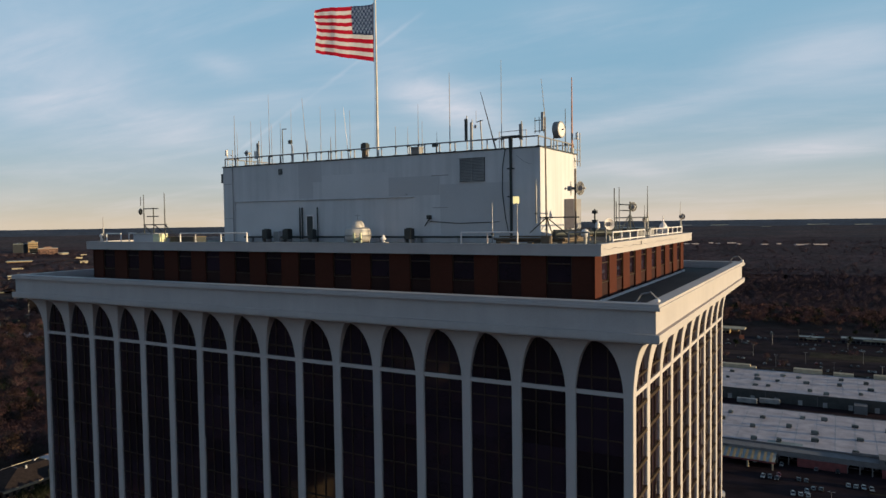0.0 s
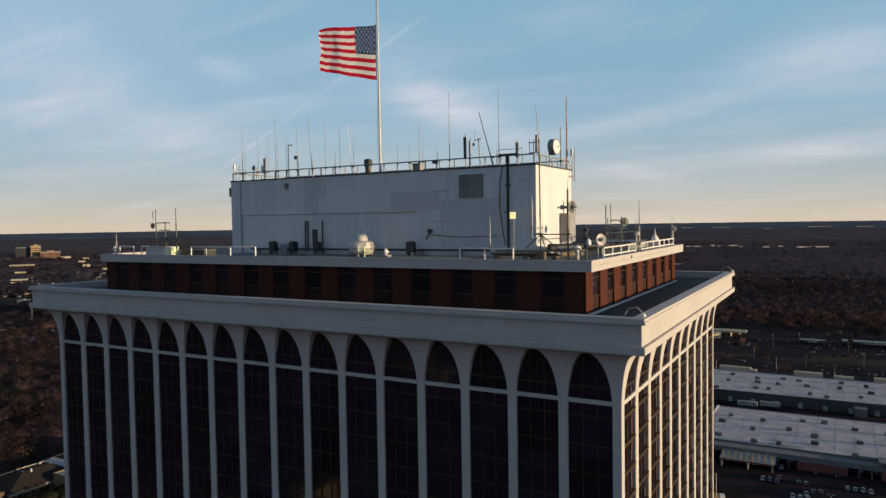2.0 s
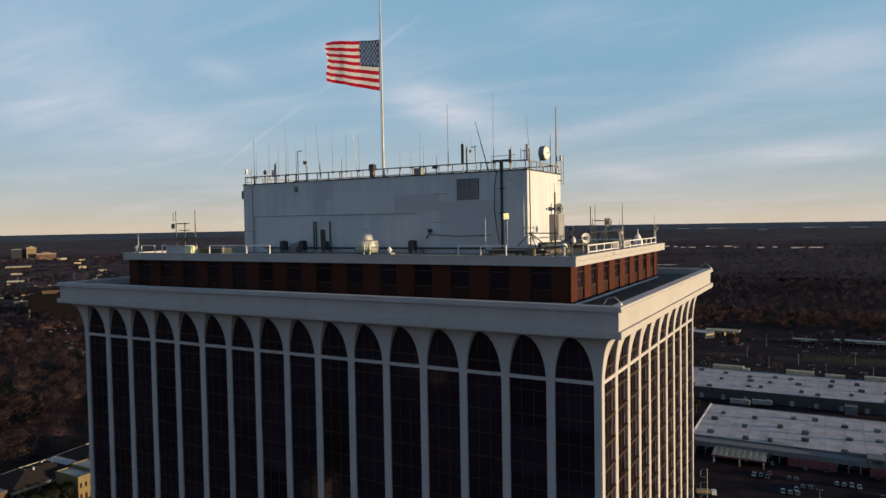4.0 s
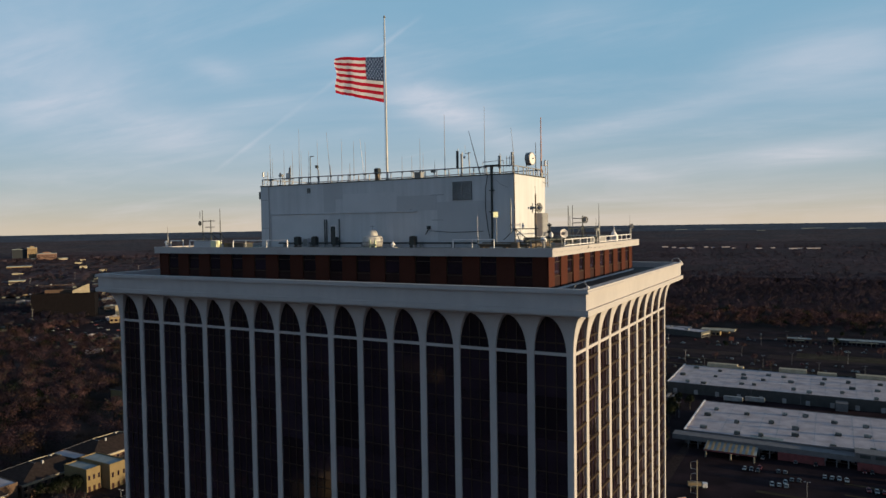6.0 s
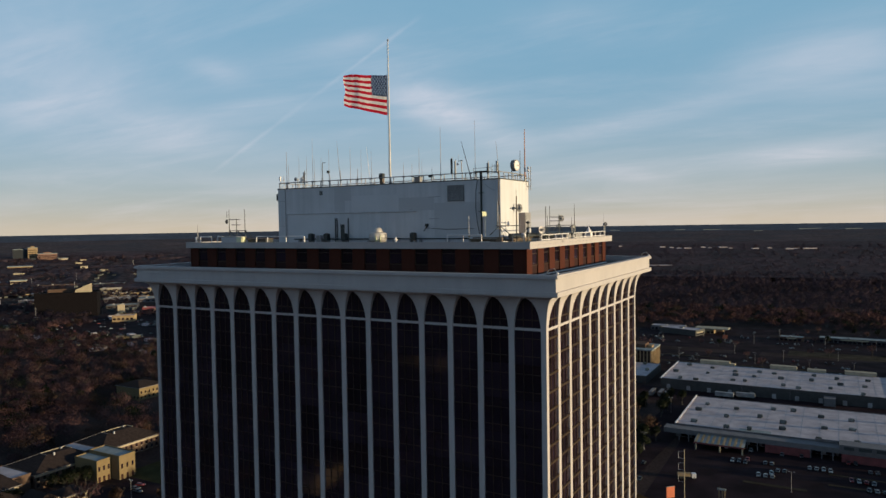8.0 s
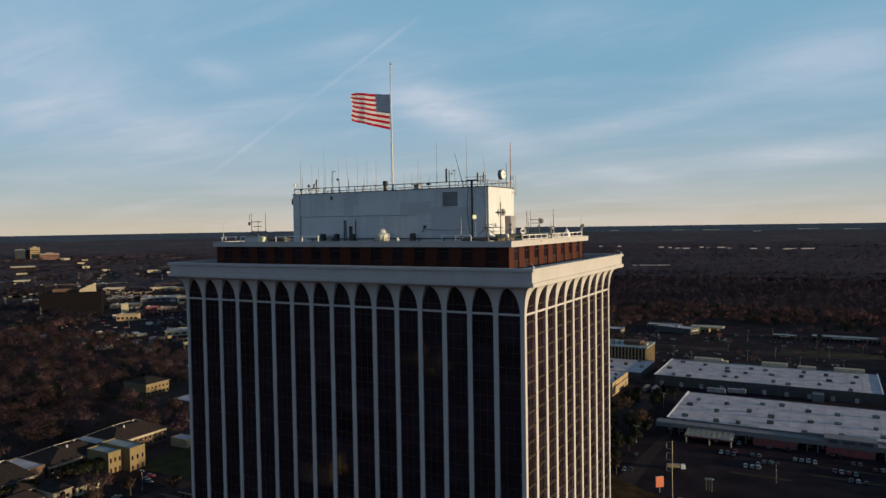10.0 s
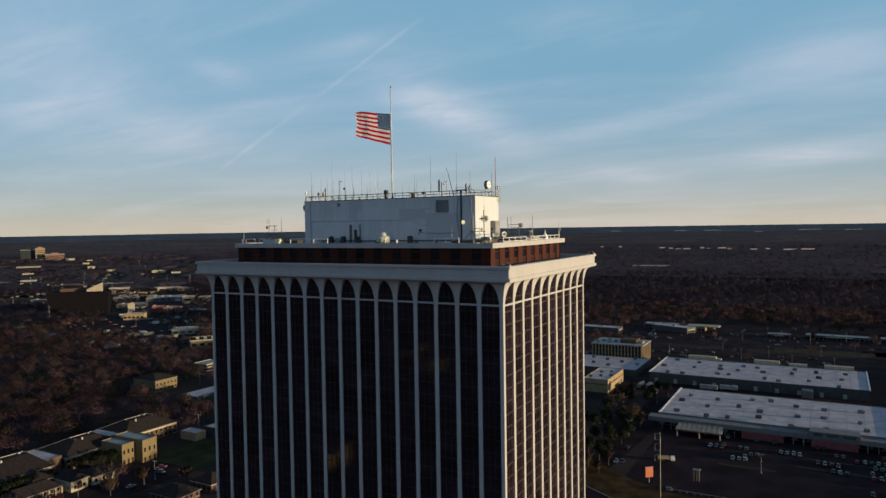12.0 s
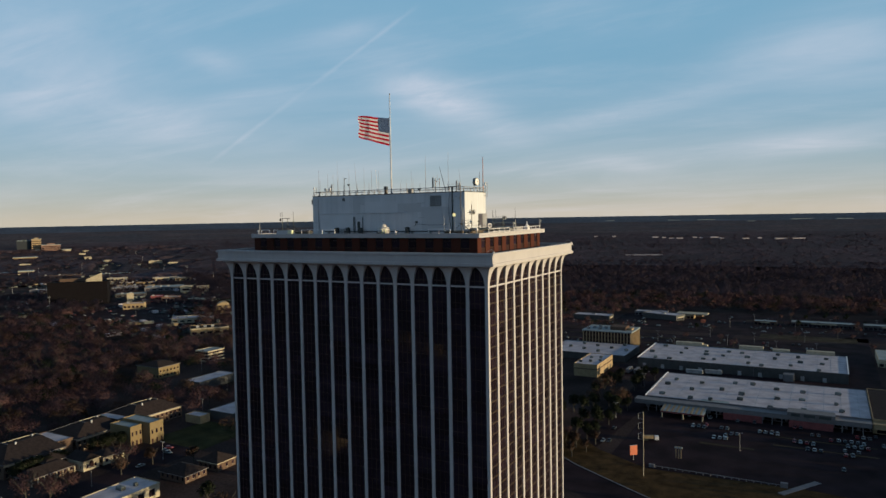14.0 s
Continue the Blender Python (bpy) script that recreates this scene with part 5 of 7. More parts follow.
for i in range(21):
    bx = -44 + (i % 7) * 16.5 + rng.uniform(-5, 5)
    by = 352 + (i // 7) * 22 + rng.uniform(-6, 6)
    rooftop_unit(bx, by, 7.1, rng.uniform(1.8, 3.2), rng.uniform(1.6, 2.4), rng.uniform(1.0, 1.7), exact=True)
for i in range(24):
    bx = -76 + (i % 8) * 17 + rng.uniform(-5, 5)
    by = 468 + (i // 8) * 21 + rng.uniform(-6, 6)
    rooftop_unit(bx, by, 7.1, rng.uniform(1.8, 3.6), rng.uniform(1.6, 2.4), rng.uniform(1.0, 1.7), exact=True)
for x, y in ((-27, 452), (-40, 448)):
    tr = thing("box_trailer", (x, y, 0), "grey box trailer parked in the service lane", "trailer", "trailers", exact=True)
    part("box", M().box(x - 6, y - 1.25, 1.2, x + 6, y + 1.25, 3.9), "grey", tr)
    part("chassis", M().box(x - 5.8, y - 1.0, 0.8, x + 5.8, y + 1.0, 1.2), "dark", tr)
    for wx in (-4.6, -3.4, 3.8):
        part("wheel", M().lathe((x + wx, y - 1.2, 0.5), [(0.02, 0), (0.5, 0), (0.5, 2.4), (0.02, 2.4)], 14, (0, 1, 0)), "black", tr)

# four-storey office block with concrete fins, and its low neighbours
OF = thing("office_block", (-127, 536, 0), "four-storey office block with tan upright fins", "building", exact=True)
part("wall", M().box(-149, 521, 0, -105.5, 551, 15.3), "panel", OF)
part("roof", M().box(-150, 520, 15.3, -104.5, 552, 16.3), "roofgrey", OF)
for i in range(16):
    part("fin", M().box(-149.2 + 2.86 * i, 520.2, 0, -148.4 + 2.86 * i, 521.0, 15.3), "walltan", OF)
for i in range(11):
    part("fin", M().box(-105.5, 521.2 + 2.86 * i, 0, -104.7, 522.0 + 2.86 * i, 15.3), "walltan", OF)
for z in (3.8, 7.6, 11.4):
    part("spandrel", M().border(-149.15, 520.85, -105.35, 551.15, z, z + 0.7, 0.3), "wallbrick", OF)
part("penthouse", M().box(-126, 528, 16.3, -112, 542, 19.4), "wallbrick", OF)
part("penthouse", M().box(-111, 530, 16.3, -107, 538, 18.0), "walltan", OF)
for i in range(6):
    rooftop_unit(-146 + i * 3.6, 527 + (i % 3) * 7, 16.3, 2.2, 2.0, 1.6, "galv", exact=True)
store("low_building", -165, 468, -97.5, 519.5, 5.5, "walldark", "roofwhite", "wide low annex with a pale membrane roof", 0.3, exact=True)
BE = store("beige_building", -121, 408.5, -103, 451, 9.2, "walltan", "roofwhite", "tan stucco box building with a pale roof", 0.4, exact=True)
part("cornice", M().border(-121.3, 408.2, -102.7, 451.3, 5.6, 6.2, 0.4), "wallbrick", BE)
for y in (416, 426, 436):
    part("reveal_joint", M().box(-103.05, y, 0.5, -102.95, y + 0.3, 9.0), "wallbrick", BE)
part("side_door", M().box(-103.1, 443, 0, -102.9, 446, 3.2), "dark", BE)
for i in range(5):
    rooftop_unit(-118 + 3.2 * i, 416 + (i * 17) % 30, 9.2, 1.8, 1.6, 1.2, exact=True)
for i in range(9):
    rooftop_unit(-158 + 7 * i, 474 + (i * 17) % 40, 5.5, 2.4, 2.0, 1.5, exact=True)
for x in (-86, -80, -76):
    ob = thing("box_trailer", (x, 437, 0), "pale box trailer parked by the tan building", "trailer", "trailers", exact=True)
    part("box", M().box(x - 1.2, 430, 1.1, x + 1.2, 442, 3.6), "wallgrey", ob)
    part("chassis", M().box(x - 1.0, 430.2, 0.5, x + 1.0, 441.8, 1.1), "dark", ob)

# ---- cars ----
PAINT = [("silver", (0.11, 0.105, 0.11)), ("white", (0.26, 0.24, 0.235)), ("black", (0.02, 0.02, 0.022)), ("dark red", (0.22, 0.02, 0.02)), ("blue", (0.03, 0.06, 0.16)), ("grey", (0.075, 0.075, 0.08))]
PROTO = []
rubber, autoglass = MAT["black"], MAT["glass"]
for cname, rgb in PAINT:
    pm = material("car_paint_" + cname.replace(" ", "_"), rgb, 0.38, 0.2, amount=0.03, grain=0.02)
    at = (0, -3000, 0)
    car = thing("car", at, cname + " parked car on the asphalt lot", "car", "parked cars")
    o = Vector(at)
    side = [(-2.25, 0.35), (2.25, 0.35), (2.3, 0.72), (1.2, 0.92), (-2.0, 0.98), (-2.3, 0.8)]
    rings = [[o + Vector((x, s * 0.88, z)) for x, z in side] for s in (1, -1)]
    part("body", M().rings(rings), pm, car)
    top = [(0.75, 0.62), (-1.75, 0.62)]
    part("cabin", M().rings([[o + Vector((x, y, 0.9)) for x, y in ((-1.9, -0.8), (1.15, -0.8), (1.15, 0.8), (-1.9, 0.8))],
                             [o + Vector((x, y, 1.42)) for x, y in ((-1.4, -0.62), (0.35, -0.62), (0.35, 0.62), (-1.4, 0.62))]]), autoglass, car, "dark car windows")
    part("roof", M().box(o.x - 1.35, o.y - 0.6, 1.421, o.x + 0.3, o.y + 0.6, 1.47), pm, car)
    for wx in (-1.4, 1.4):
        for wy in (-0.9, 0.68):
            part("wheel", M().lathe(o + Vector((wx, wy, 0.33)), [(0.02, 0), (0.33, 0), (0.33, 0.22), (0.02, 0.22)], 12, (0, 1, 0)), rubber, car)
    for wy in (-0.65, 0.65):
        part("headlight", M().box(o.x + 2.2, o.y + wy - 0.15, 0.6, o.x + 2.315, o.y + wy + 0.15, 0.74), "white", car)
    PROTO.append(car)
spots = []
rng = random.Random(23)
for y, x0, x1, fill in ((262, 20, 130, 0.04), (291, -8, 110, 0.08), (306, -14, 118, 0.10), (313, 66, 130, 0.3), (297, 70, 130, 0.3), (322, -40, 130, 0.12)):
    x = x0
    while x < x1:
        if rng.random() < fill:
            spots.append((x, y + rng.uniform(-0.5, 0.5), 90 + rng.choice((0, 180)) + rng.uniform(-3, 3)))
        x += 2.9
# cars that stand in clusters before the shops: middle of the row and how many
for x, y, n in ((0, 304, 2), (0, 286, 3), (6, 296, 2), (39, 296, 4), (44, 286, 3), (44, 312, 2), (59, 307, 4), (63, 299, 4), (66, 317, 3), (59, 284, 2), (-13, 302, 3), (22, 306, 4), (-54, 279, 1), (-52, 256, 2)):
    for i in range(n):
        spots.append((x + 2.9 * (i - n / 2), y + rng.uniform(-0.6, 0.6), 90 + rng.choice((0, 180)) + rng.uniform(-4, 4)))
for i in range(105):
    spots.append((rng.uniform(-220, 58), rng.choice((520, 532, 540, 556, 566, 582)) + rng.uniform(-1, 1), 90 + rng.uniform(-4, 4)))
for i in range(54):
    spots.append((rng.uniform(-150, 150), rng.choice((666, 670, 690, 700, 730)) + rng.uniform(-1, 1), 90 + rng.uniform(-4, 4)))
for i in range(18):
    spots.append((rng.uniform(-300, 200), rng.choice((646, 655)), rng.choice((0, 180))))
for i in range(120):
    spots.append((rng.uniform(-840, -580), rng.uniform(450, 630), rng.choice((0, 90))))
spots += [(-262, 150, 10), (-264, 154, 15), (-258, 148, 5), (-254, 128, 90), (-254, 60, 90), (-71, 446 - 20, 0)]
inside = lambda x, y: (-146 < x < -97 and 500 < y < 543) or (-92 < x < 66 and 445 < y < 513) or (x < -595 and y > 625)
for i, (x, y, a) in enumerate(p for p in spots if not inside(p[0], p[1])):
    src = PROTO[rng.choice((0, 1, 1, 2, 2, 3, 5, 5, 5))]
    copy_thing(src, pose(*view_fitted((x, y, 0.06)), 0, 0, a))
for i, car in enumerate(PROTO):
    car.location = (84 + 3.1 * i, 312, 0.06)
    car.rotation_euler = (0, 0, radians(90))
van = thing("flatbed_truck", (-14, 275, 0), "small truck with a tan load on its flat bed", "truck")
van.location = (-36, 279, 0.03)
van.rotation_euler = (0, 0, radians(20))
part("bed", M().box(-18, 273.7, 0.9, -11.5, 276.1, 1.2), "dark", van)
part("cab", M().box(-11.4, 273.8, 0.5, -9.4, 276.0, 2.5), "white", van)
part("load", M().box(-17.8, 273.9, 1.201, -12, 275.9, 2.6), "walltan", van)
for wx in (-16.5, -15.4, -10.4):
    part("wheel", M().lathe((wx, 273.8, 0.45), [(0.02, 0), (0.45, 0), (0.45, 2.2), (0.02, 2.2)], 12, (0, 1, 0)), "black", van)

# ---- poles, sign ----
pp = thing("tall_steel_pole", (-27.1, 225.3, 0), "tall pale steel pole with looped side brackets", "pole", exact=True)
part("pole", M().tube((-27.1, 225.3, 0), (-27.1, 225.3, 30.5), 0.20, 0.13, 10), "wallwhite", pp)
for z in (17.5, 22.3, 27.0):
    part("bracket", M().path([(-27.1, 225.3, z), (-29.4, 225.3, z), (-29.4, 225.3, z + 2.4), (-28.6, 225.3, z + 2.9), (-27.1, 225.3, z + 2.9)], 0.09), "galv", pp)
sg = thing("orange_sign", (-36.5, 245, 0), "square orange sign panel on a short post", "sign", exact=True)
part("post", M().tube((-36.5, 245, 0), (-36.5, 245, 4.0), 0.2), "grey", sg)
MAT["orange"] = material("orange_sign_face", (0.60, 0.12, 0.05), 0.6, amount=0.1)
part("panel", M().box(-38.4, 244.7, 2.6, -34.6, 245.3, 7.3, turn=42), "orange", sg)
part("panel_frame", M().box(-38.5, 244.85, 7.3, -34.5, 245.15, 7.45, turn=42), "grey", sg)
st = thing("cart_shelter", (4, 249, 0), "small shelter with pale posts on the lot", "shelter")
st.location = (-17.5, 257, 0)
for dx in (0, 1.4, 2.4):
    part("post", M().box(3 + dx, 248.6, 0, 3.4 + dx, 249, 6), "walltan", st)
part("roof", M().box(2.6, 248, 5.2, 6.2, 250, 5.5), "roofgrey", st)
lp = thing("street_lamp", (10, 270, 0), "tall grey lamp post with two heads over the lot", "street lamp", "street lamps")
part("pole", M().tube((10, 270, 0), (10, 270, 9.5), 0.11, 0.07), "galv", lp)
part("base", M().tube((10, 270, 0), (10, 270, 0.9), 0.3), "wallgrey", lp)
for s in (-1, 1):
    part("arm", M().tube((10, 270, 9.3), (10 + s * 1.0, 270, 9.5), 0.05), "galv", lp)
    part("head", M().box(10 + s * 1.0 - 0.35, 269.8, 9.4, 10 + s * 1.0 + 0.35, 270.2, 9.6), "grey", lp)
for x, y in ((98, 272), (98, 312), (-30, 560), (-70, 530), (10, 545), (-150, 560), (-20, 700), (50, 690), (-90, 690), (90, 700), (-620, 470), (-660, 520), (20, 660), (60, 664), (100, 668), (-40, 664), (-120, 640), (-180, 640), (-10, 580), (30, 600), (-90, 560), (-50, 600), (40, 545), (-120, 590), (-200, 540), (-222, 580), (-680, 610), (-720, 640), (-580, 560), (-540, 520), (-830, 470),
             (-700, 560), (-740, 500), (-790, 590), (-610, 590), (-252, 100), (-252, 140), (-254, 60), (-300, 210), (-330, 260), (-400, 300), (-60, 300), (-62, 380), (-560, 440), (-480, 400)):
    copy_thing(lp, pose(*view_fitted((x, y, 0))))

# ---- school of brown brick, long, with hipped roofs ----
def hip(name, x0, y0, x1, y1, h, rise, wall, roof, label, inset=None, flat_top=0.0):
    """Walls with a hipped roof whose ridge runs along the longer side; windows on the long sunny wall."""
    ob = thing(name, ((x0 + x1) / 2, (y0 + y1) / 2, 0), label, "house" if "house" in name else "building")
    part("wall", M().box(x0, y0, 0, x1, y1, h), wall, ob)
    e, w = 0.6, min(x1 - x0, y1 - y0) / 2
    ins = w if inset is None else inset
    b = [(x0 - e, y0 - e, h + 0.01), (x1 + e, y0 - e, h + 0.01), (x1 + e, y1 + e, h + 0.01), (x0 - e, y1 + e, h + 0.01)]
    if y1 - y0 > x1 - x0:
        cx = (x0 + x1) / 2
        t = [(cx - flat_top, y0 + ins, h + rise), (cx + flat_top, y0 + ins, h + rise), (cx + flat_top, y1 - ins, h + rise), (cx - flat_top, y1 - ins, h + rise)]
    else:
        cy = (y0 + y1) / 2
        t = [(x0 + ins, cy - flat_top, h + rise), (x1 - ins, cy - flat_top, h + rise), (x1 - ins, cy + flat_top, h + rise), (x0 + ins, cy + flat_top, h + rise)]
    if flat_top < 0.05:
        t = [(p[0] + (0.03 if i in (1, 2) else -0.03), p[1] + (0.03 if i in (2, 3) else -0.03), p[2]) for i, p in enumerate(t)]
    part("roof", M().rings([b, t]), roof, ob)
    part("eaves_trim", M().border(x0 - e - 0.05, y0 - e - 0.05, x1 + e + 0.05, y1 + e + 0.05, h - 0.35, h + 0.005, 0.5), "wallgrey" if "brick" in name else "wallwhite", ob)
    n = max(2, int((y1 - y0) / 3.2))
    for i in range(n):
        yy = y0 + (i + 0.5) * (y1 - y0) / n
        for z in ((1.2,) if h < 5.5 else (1.2, 4.8)):
            if z + 1.9 < h:
                wd = part("window", M().box(x1 + 0.01, yy - 0.6, z, x1 + 0.07, yy + 0.6, z + 1.7), "glass", ob)
                part("sill", M().box(x1 + 0.01, yy - 0.7, z - 0.15, x1 + 0.16, yy + 0.7, z), "wallwhite", wd)
    n = max(2, int((x1 - x0) / 3.2))
    for i in range(n):
        xx = x0 + (i + 0.5) * (x1 - x0) / n
        part("window", M().box(xx - 0.6, y0 - 0.07, 1.2, xx + 0.6, y0 - 0.01, 2.9), "glass", ob)
    return ob


def school_wing(x0, y0, x1, y1, h, ridge_z, south, north, label):
    """A long brick wing under a hipped roof with its ridge along y, pale caps on ridge and hips, and rows of windows."""
    cx = (x0 + x1) / 2
    ob = thing("school_wing", (cx, (y0 + y1) / 2, 0), label, "building", "school wings", exact=True)
    part("wall", M().box(x0, y0, 0, x1, y1, h), "wallbrick", ob)
    e = 0.8
    b = [(x0 - e, y0 - e, h + 0.01), (x1 + e, y0 - e, h + 0.01), (x1 + e, y1 + e, h + 0.01), (x0 - e, y1 + e, h + 0.01)]
    flat_half = 2.6
    t = [(cx - flat_half, y0 + south, ridge_z), (cx + flat_half, y0 + south, ridge_z), (cx + flat_half, y1 - north, ridge_z), (cx - flat_half, y1 - north, ridge_z)]
    part("roof", M().rings([b, t]), "shingle", ob)
    part("ridge_cap", M().tube(t[0], t[3], 0.28, k=6), "wallwhite", ob, "pale metal ridge edge")
    part("ridge_cap", M().tube(t[0], t[1], 0.2, k=6), "wallgrey", ob)
    part("hip_cap", M().tube(b[0], t[0], 0.16, k=6), "wallgrey", ob)
    part("ridge_cap", M().tube(t[3], t[2], 0.28, k=6), "wallwhite", ob, "pale metal ridge edge")
    part("eaves_trim", M().border(x0 - e - 0.05, y0 - e - 0.05, x1 + e + 0.05, y1 + e + 0.05, h - 0.4, h + 0.005, 0.6), "wallgrey", ob)
    # pale band puts the sunlit top of the wall into its colour
    part("string_course", M().box(x1 + 0.005, y0, h - 1.5, x1 + 0.12, y1, h - 0.41), "wallwhite", ob, "pale band under the eaves for the sunlit wall top")
    n = int((y1 - y0) / 3.0)
    for i in range(n):
        yy = y0 + (i + 0.5) * (y1 - y0) / n
        for z in (1.0, 4.0):
            wd = part("window", M().box(x1 + 0.01, yy - 0.6, z, x1 + 0.07, yy + 0.6, z + 1.7), "glass", ob)
            part("sill", M().box(x1 + 0.01, yy - 0.7, z - 0.15, x1 + 0.16, yy + 0.7, z), "wallwhite", wd)
    for i in range(6):
        xx = x0 + (i + 0.5) * (x1 - x0) / 6
        part("window", M().box(xx - 0.6, y0 - 0.07, 3.6, xx + 0.6, y0 - 0.01, 5.4), "glass", ob)
    for yy, xx in ((y0 + south + 3, cx + 4), (y1 - north - 3, cx - 1)):
        part("roof_vent", M().box(xx - 0.4, yy - 0.4, ridge_z - 2, xx + 0.4, yy + 0.4, ridge_z + 0.7), "grey", ob)
    return ob


school_wing(-334, 86, -298, 116.5, 7.5, 12, 11, 2, "brown brick school wing with a dark hipped shingle roof")
school_wing(-329, 127, -303.5, 155, 7.5, 12, 12, 3, "brown brick school wing with a pale ridge along its roof")
school_wing(-333, 164, -307, 199.5, 7.5, 12.3, 11, 9, "brown brick school wing with pale sunlit eaves")
store("school_link", -328, 117.5, -305, 126, 8.4, "wallbrick", "roofwhite", "flat-roofed link between two school wings", 0.3)
store("school_link", -328, 156, -309, 163, 9.4, "wallbrick", "roofwhite", "flat-roofed link between two school wings", 0.3)
for x1, y0, y1, h in ((-285.5, 146.5, 154.0, 10.4), (-279.5, 154.3, 163.2, 11.4)):
    blk = store("school_hall", -302.5, y0, x1, y1, h, "tanbrick", "roofgrey", "tall tan school hall lit by the low sun", 0.5)
    for i in range(3):
        yy = y0 + (i + 0.5) * (y1 - y0) / 3
        part("window", M().box(x1 + 0.01, yy - 0.5, 5.4, x1 + 0.07, yy + 0.5, 7.6), "glass", blk)
        part("door", M().box(x1 + 0.01, yy - 0.6, 0, x1 + 0.08, yy + 0.6, 2.6), "panel", blk)
wh = hip("chapel_house", -286, 110.4, -273.4, 119, 5.2, 3.2, "wallwhite", "shingle", "cream gabled house with a large arched window", inset=0.3)
part("arched_window", M().box(-273.38, 113.4, 1.0, -273.3, 116.0, 3.2).lathe((-273.38, 114.7, 3.2), [(0.02, 0), (1.3, 0), (1.3, 0.09), (0.02, 0.09)], 20, (1, 0, 0)), "panel", wh)
hip("brick_house", -300, 100, -287, 112, 5.6, 3.0, "wallbrick", "shingle", "low brown brick house with a dark shingle roof")
lo = hip("brick_house", -292, 86.5, -278.4, 109, 3.4, 2.8, "wallbrick", "shingle", "low long brick house with a pale-posted porch", inset=3)
for i in range(8):
    part("porch_post", M().box(-277.9, 87 + 3.05 * i, 0, -277.5, 87.5 + 3.05 * i, 3.0), "wallwhite", lo)
hip("brick_house", -284, 121, -273, 133, 4.2, 2.2, "wallwhite", "shingle", "small cream house with dark windows")
lw = store("white_roof_shop", -230, 80, -214, 107, 6.0, "wallwhite", "roofwhite", "cream shop with a white flat roof and tall windows", 0.3)
for i in range(4):
    part("window", M().box(-213.98, 84.5 + i * 5.6, 1.5, -213.9, 87.5 + i * 5.6, 4.6), "glass", lw)
rooftop_unit(-223, 94, 6.0, 4.0, 2.0, 1.2)
rooftop_unit(-221, 100, 6.0, 1.6, 1.4, 1.0)
sm = store("small_shop", -296, 193, -283.5, 200.5, 4.6, "walltan", "roofwhite", "small tan shop with a pale roof", 0.3)
store("small_shop", -289, 204.5, -268, 228, 5, "walldark", "roofwhite", "low dark shop with a pale flat roof", 0.3)
hip("gable_house", -226, 140, -213, 152, 4.2, 3.4, "wallbrick", "shingle", "brick house with a pale gabled front")
hip("brick_house", -232, 122, -215, 135, 3.6, 3.0, "wallbrick", "shingle", "brick house with a dark shingle roof")
hh = hip("brick_house", -432, 264, -407, 284, 9.0, 3.0, "tanbrick", "shingle", "two-storey tan brick house among bare trees", flat_top=3)
store("low_shop", -364, 251, -348, 286, 6, "walldark", "roofwhite", "low shop with a pale roof and dark front", 0.3)
ls = store("striped_office", -436, 326, -421, 345, 9, "wallwhite", "roofgrey", "three-storey white office with dark window bands", 0.3)
for z in (1.4, 4.2, 7.0):
    part("window_band", M().border(-436.1, 325.9, -420.9, 345.1, z, z + 1.2, 0.15), "glass", ls)


def town_block(x, y, w, d, h, wall, roof, label, turn=46.0, windows=0, boxes=1, name="low_shop"):
    """A low flat-roofed building of the town: walls, parapet, roof, windows along its front, boxes on the roof."""
    z = ground_height(x, y)
    ob = thing(name, (x, y, z), label, "building", "low shops in the town", exact=True)
    part("wall", M().box(x - w / 2, y, z - 1, x + w / 2, y + d, z + h - 0.3), wall, ob)
    part("roof", M().box(x - w / 2 + 0.4, y + 0.4, z + h - 0.299, x + w / 2 - 0.4, y + d - 0.4, z + h - 0.1), roof, ob)
    part("parapet", M().border(x - w / 2 - 0.2, y - 0.2, x + w / 2 + 0.2, y + d + 0.2, z + h - 0.298, z + h + 0.5, 0.5), wall, ob)
    for i in range(windows):
        c = x - w / 2 + (i + 0.5) * w / windows
        part("window", M().box(c - w / windows * 0.3, y - 0.15, z + h * 0.3, c + w / windows * 0.3, y - 0.02, z + h * 0.62), "glass", ob)
    for i in range(boxes):
        c = x - w * 0.3 + i * w * 0.6 / max(boxes, 1)
        part("roof_box", M().box(c - 1.6, y + d * 0.4, z + h - 0.1, c + 1.6, y + d * 0.4 + 2.5, z + h + 1.9), "grey", ob)
    ob.rotation_euler = (0, 0, radians(turn))
    return ob


# the sunlit shops along the avenue
tn = town_block(-525, 425, 38, 26, 8.2, "walltan", "shingle", "tan shop row with dark windows and a brown awning", 51, 5, 3, "tan_shop_row")
part("awning", M().box(-544, 423.6, 0.2, -506, 424.9, 2.6), "rust", tn, "brown awning over the shop fronts")
part("roof_edge", M().box(-544.4, 424.4, 7.6, -505.6, 425.1, 8.9), "wallwhite", tn, "pale roof edge")
town_block(-623, 479, 32, 24, 5.5, "wallwhite", "roofwhite", "low cream shop with a pale roof", 46, 4, 2)
town_block(-596, 486, 16, 16, 6.5, "wallgrey", "roofwhite", "small grey shop with a pale roof", 46, 2, 1)
town_block(-640, 520, 20, 14, 5, "wallgrey", "roofgrey", "small grey shop with a flat roof", 46, 2)
va = town_block(-644, 558, 19, 20, 5.5, "walltan", "roofgrey", "tan hall under a round vaulted front", 46, 3, 0)
part("vault", M().lathe((-644, 557.6, 5.5), [(0.05, 0), (9.2, 0), (9.2, 19), (0.05, 19)], 26, (0, 1, 0)), "walltan", va, "round vaulted roof")
town_block(-796, 539, 27, 16, 8, "walltan", "roofwhite", "tan shop glowing in the low sun", 40, 5, 1)
town_block(-842, 615, 17, 14, 8, "wallred", "roofwhite", "dark red shop with a pale roof", 46, 3)
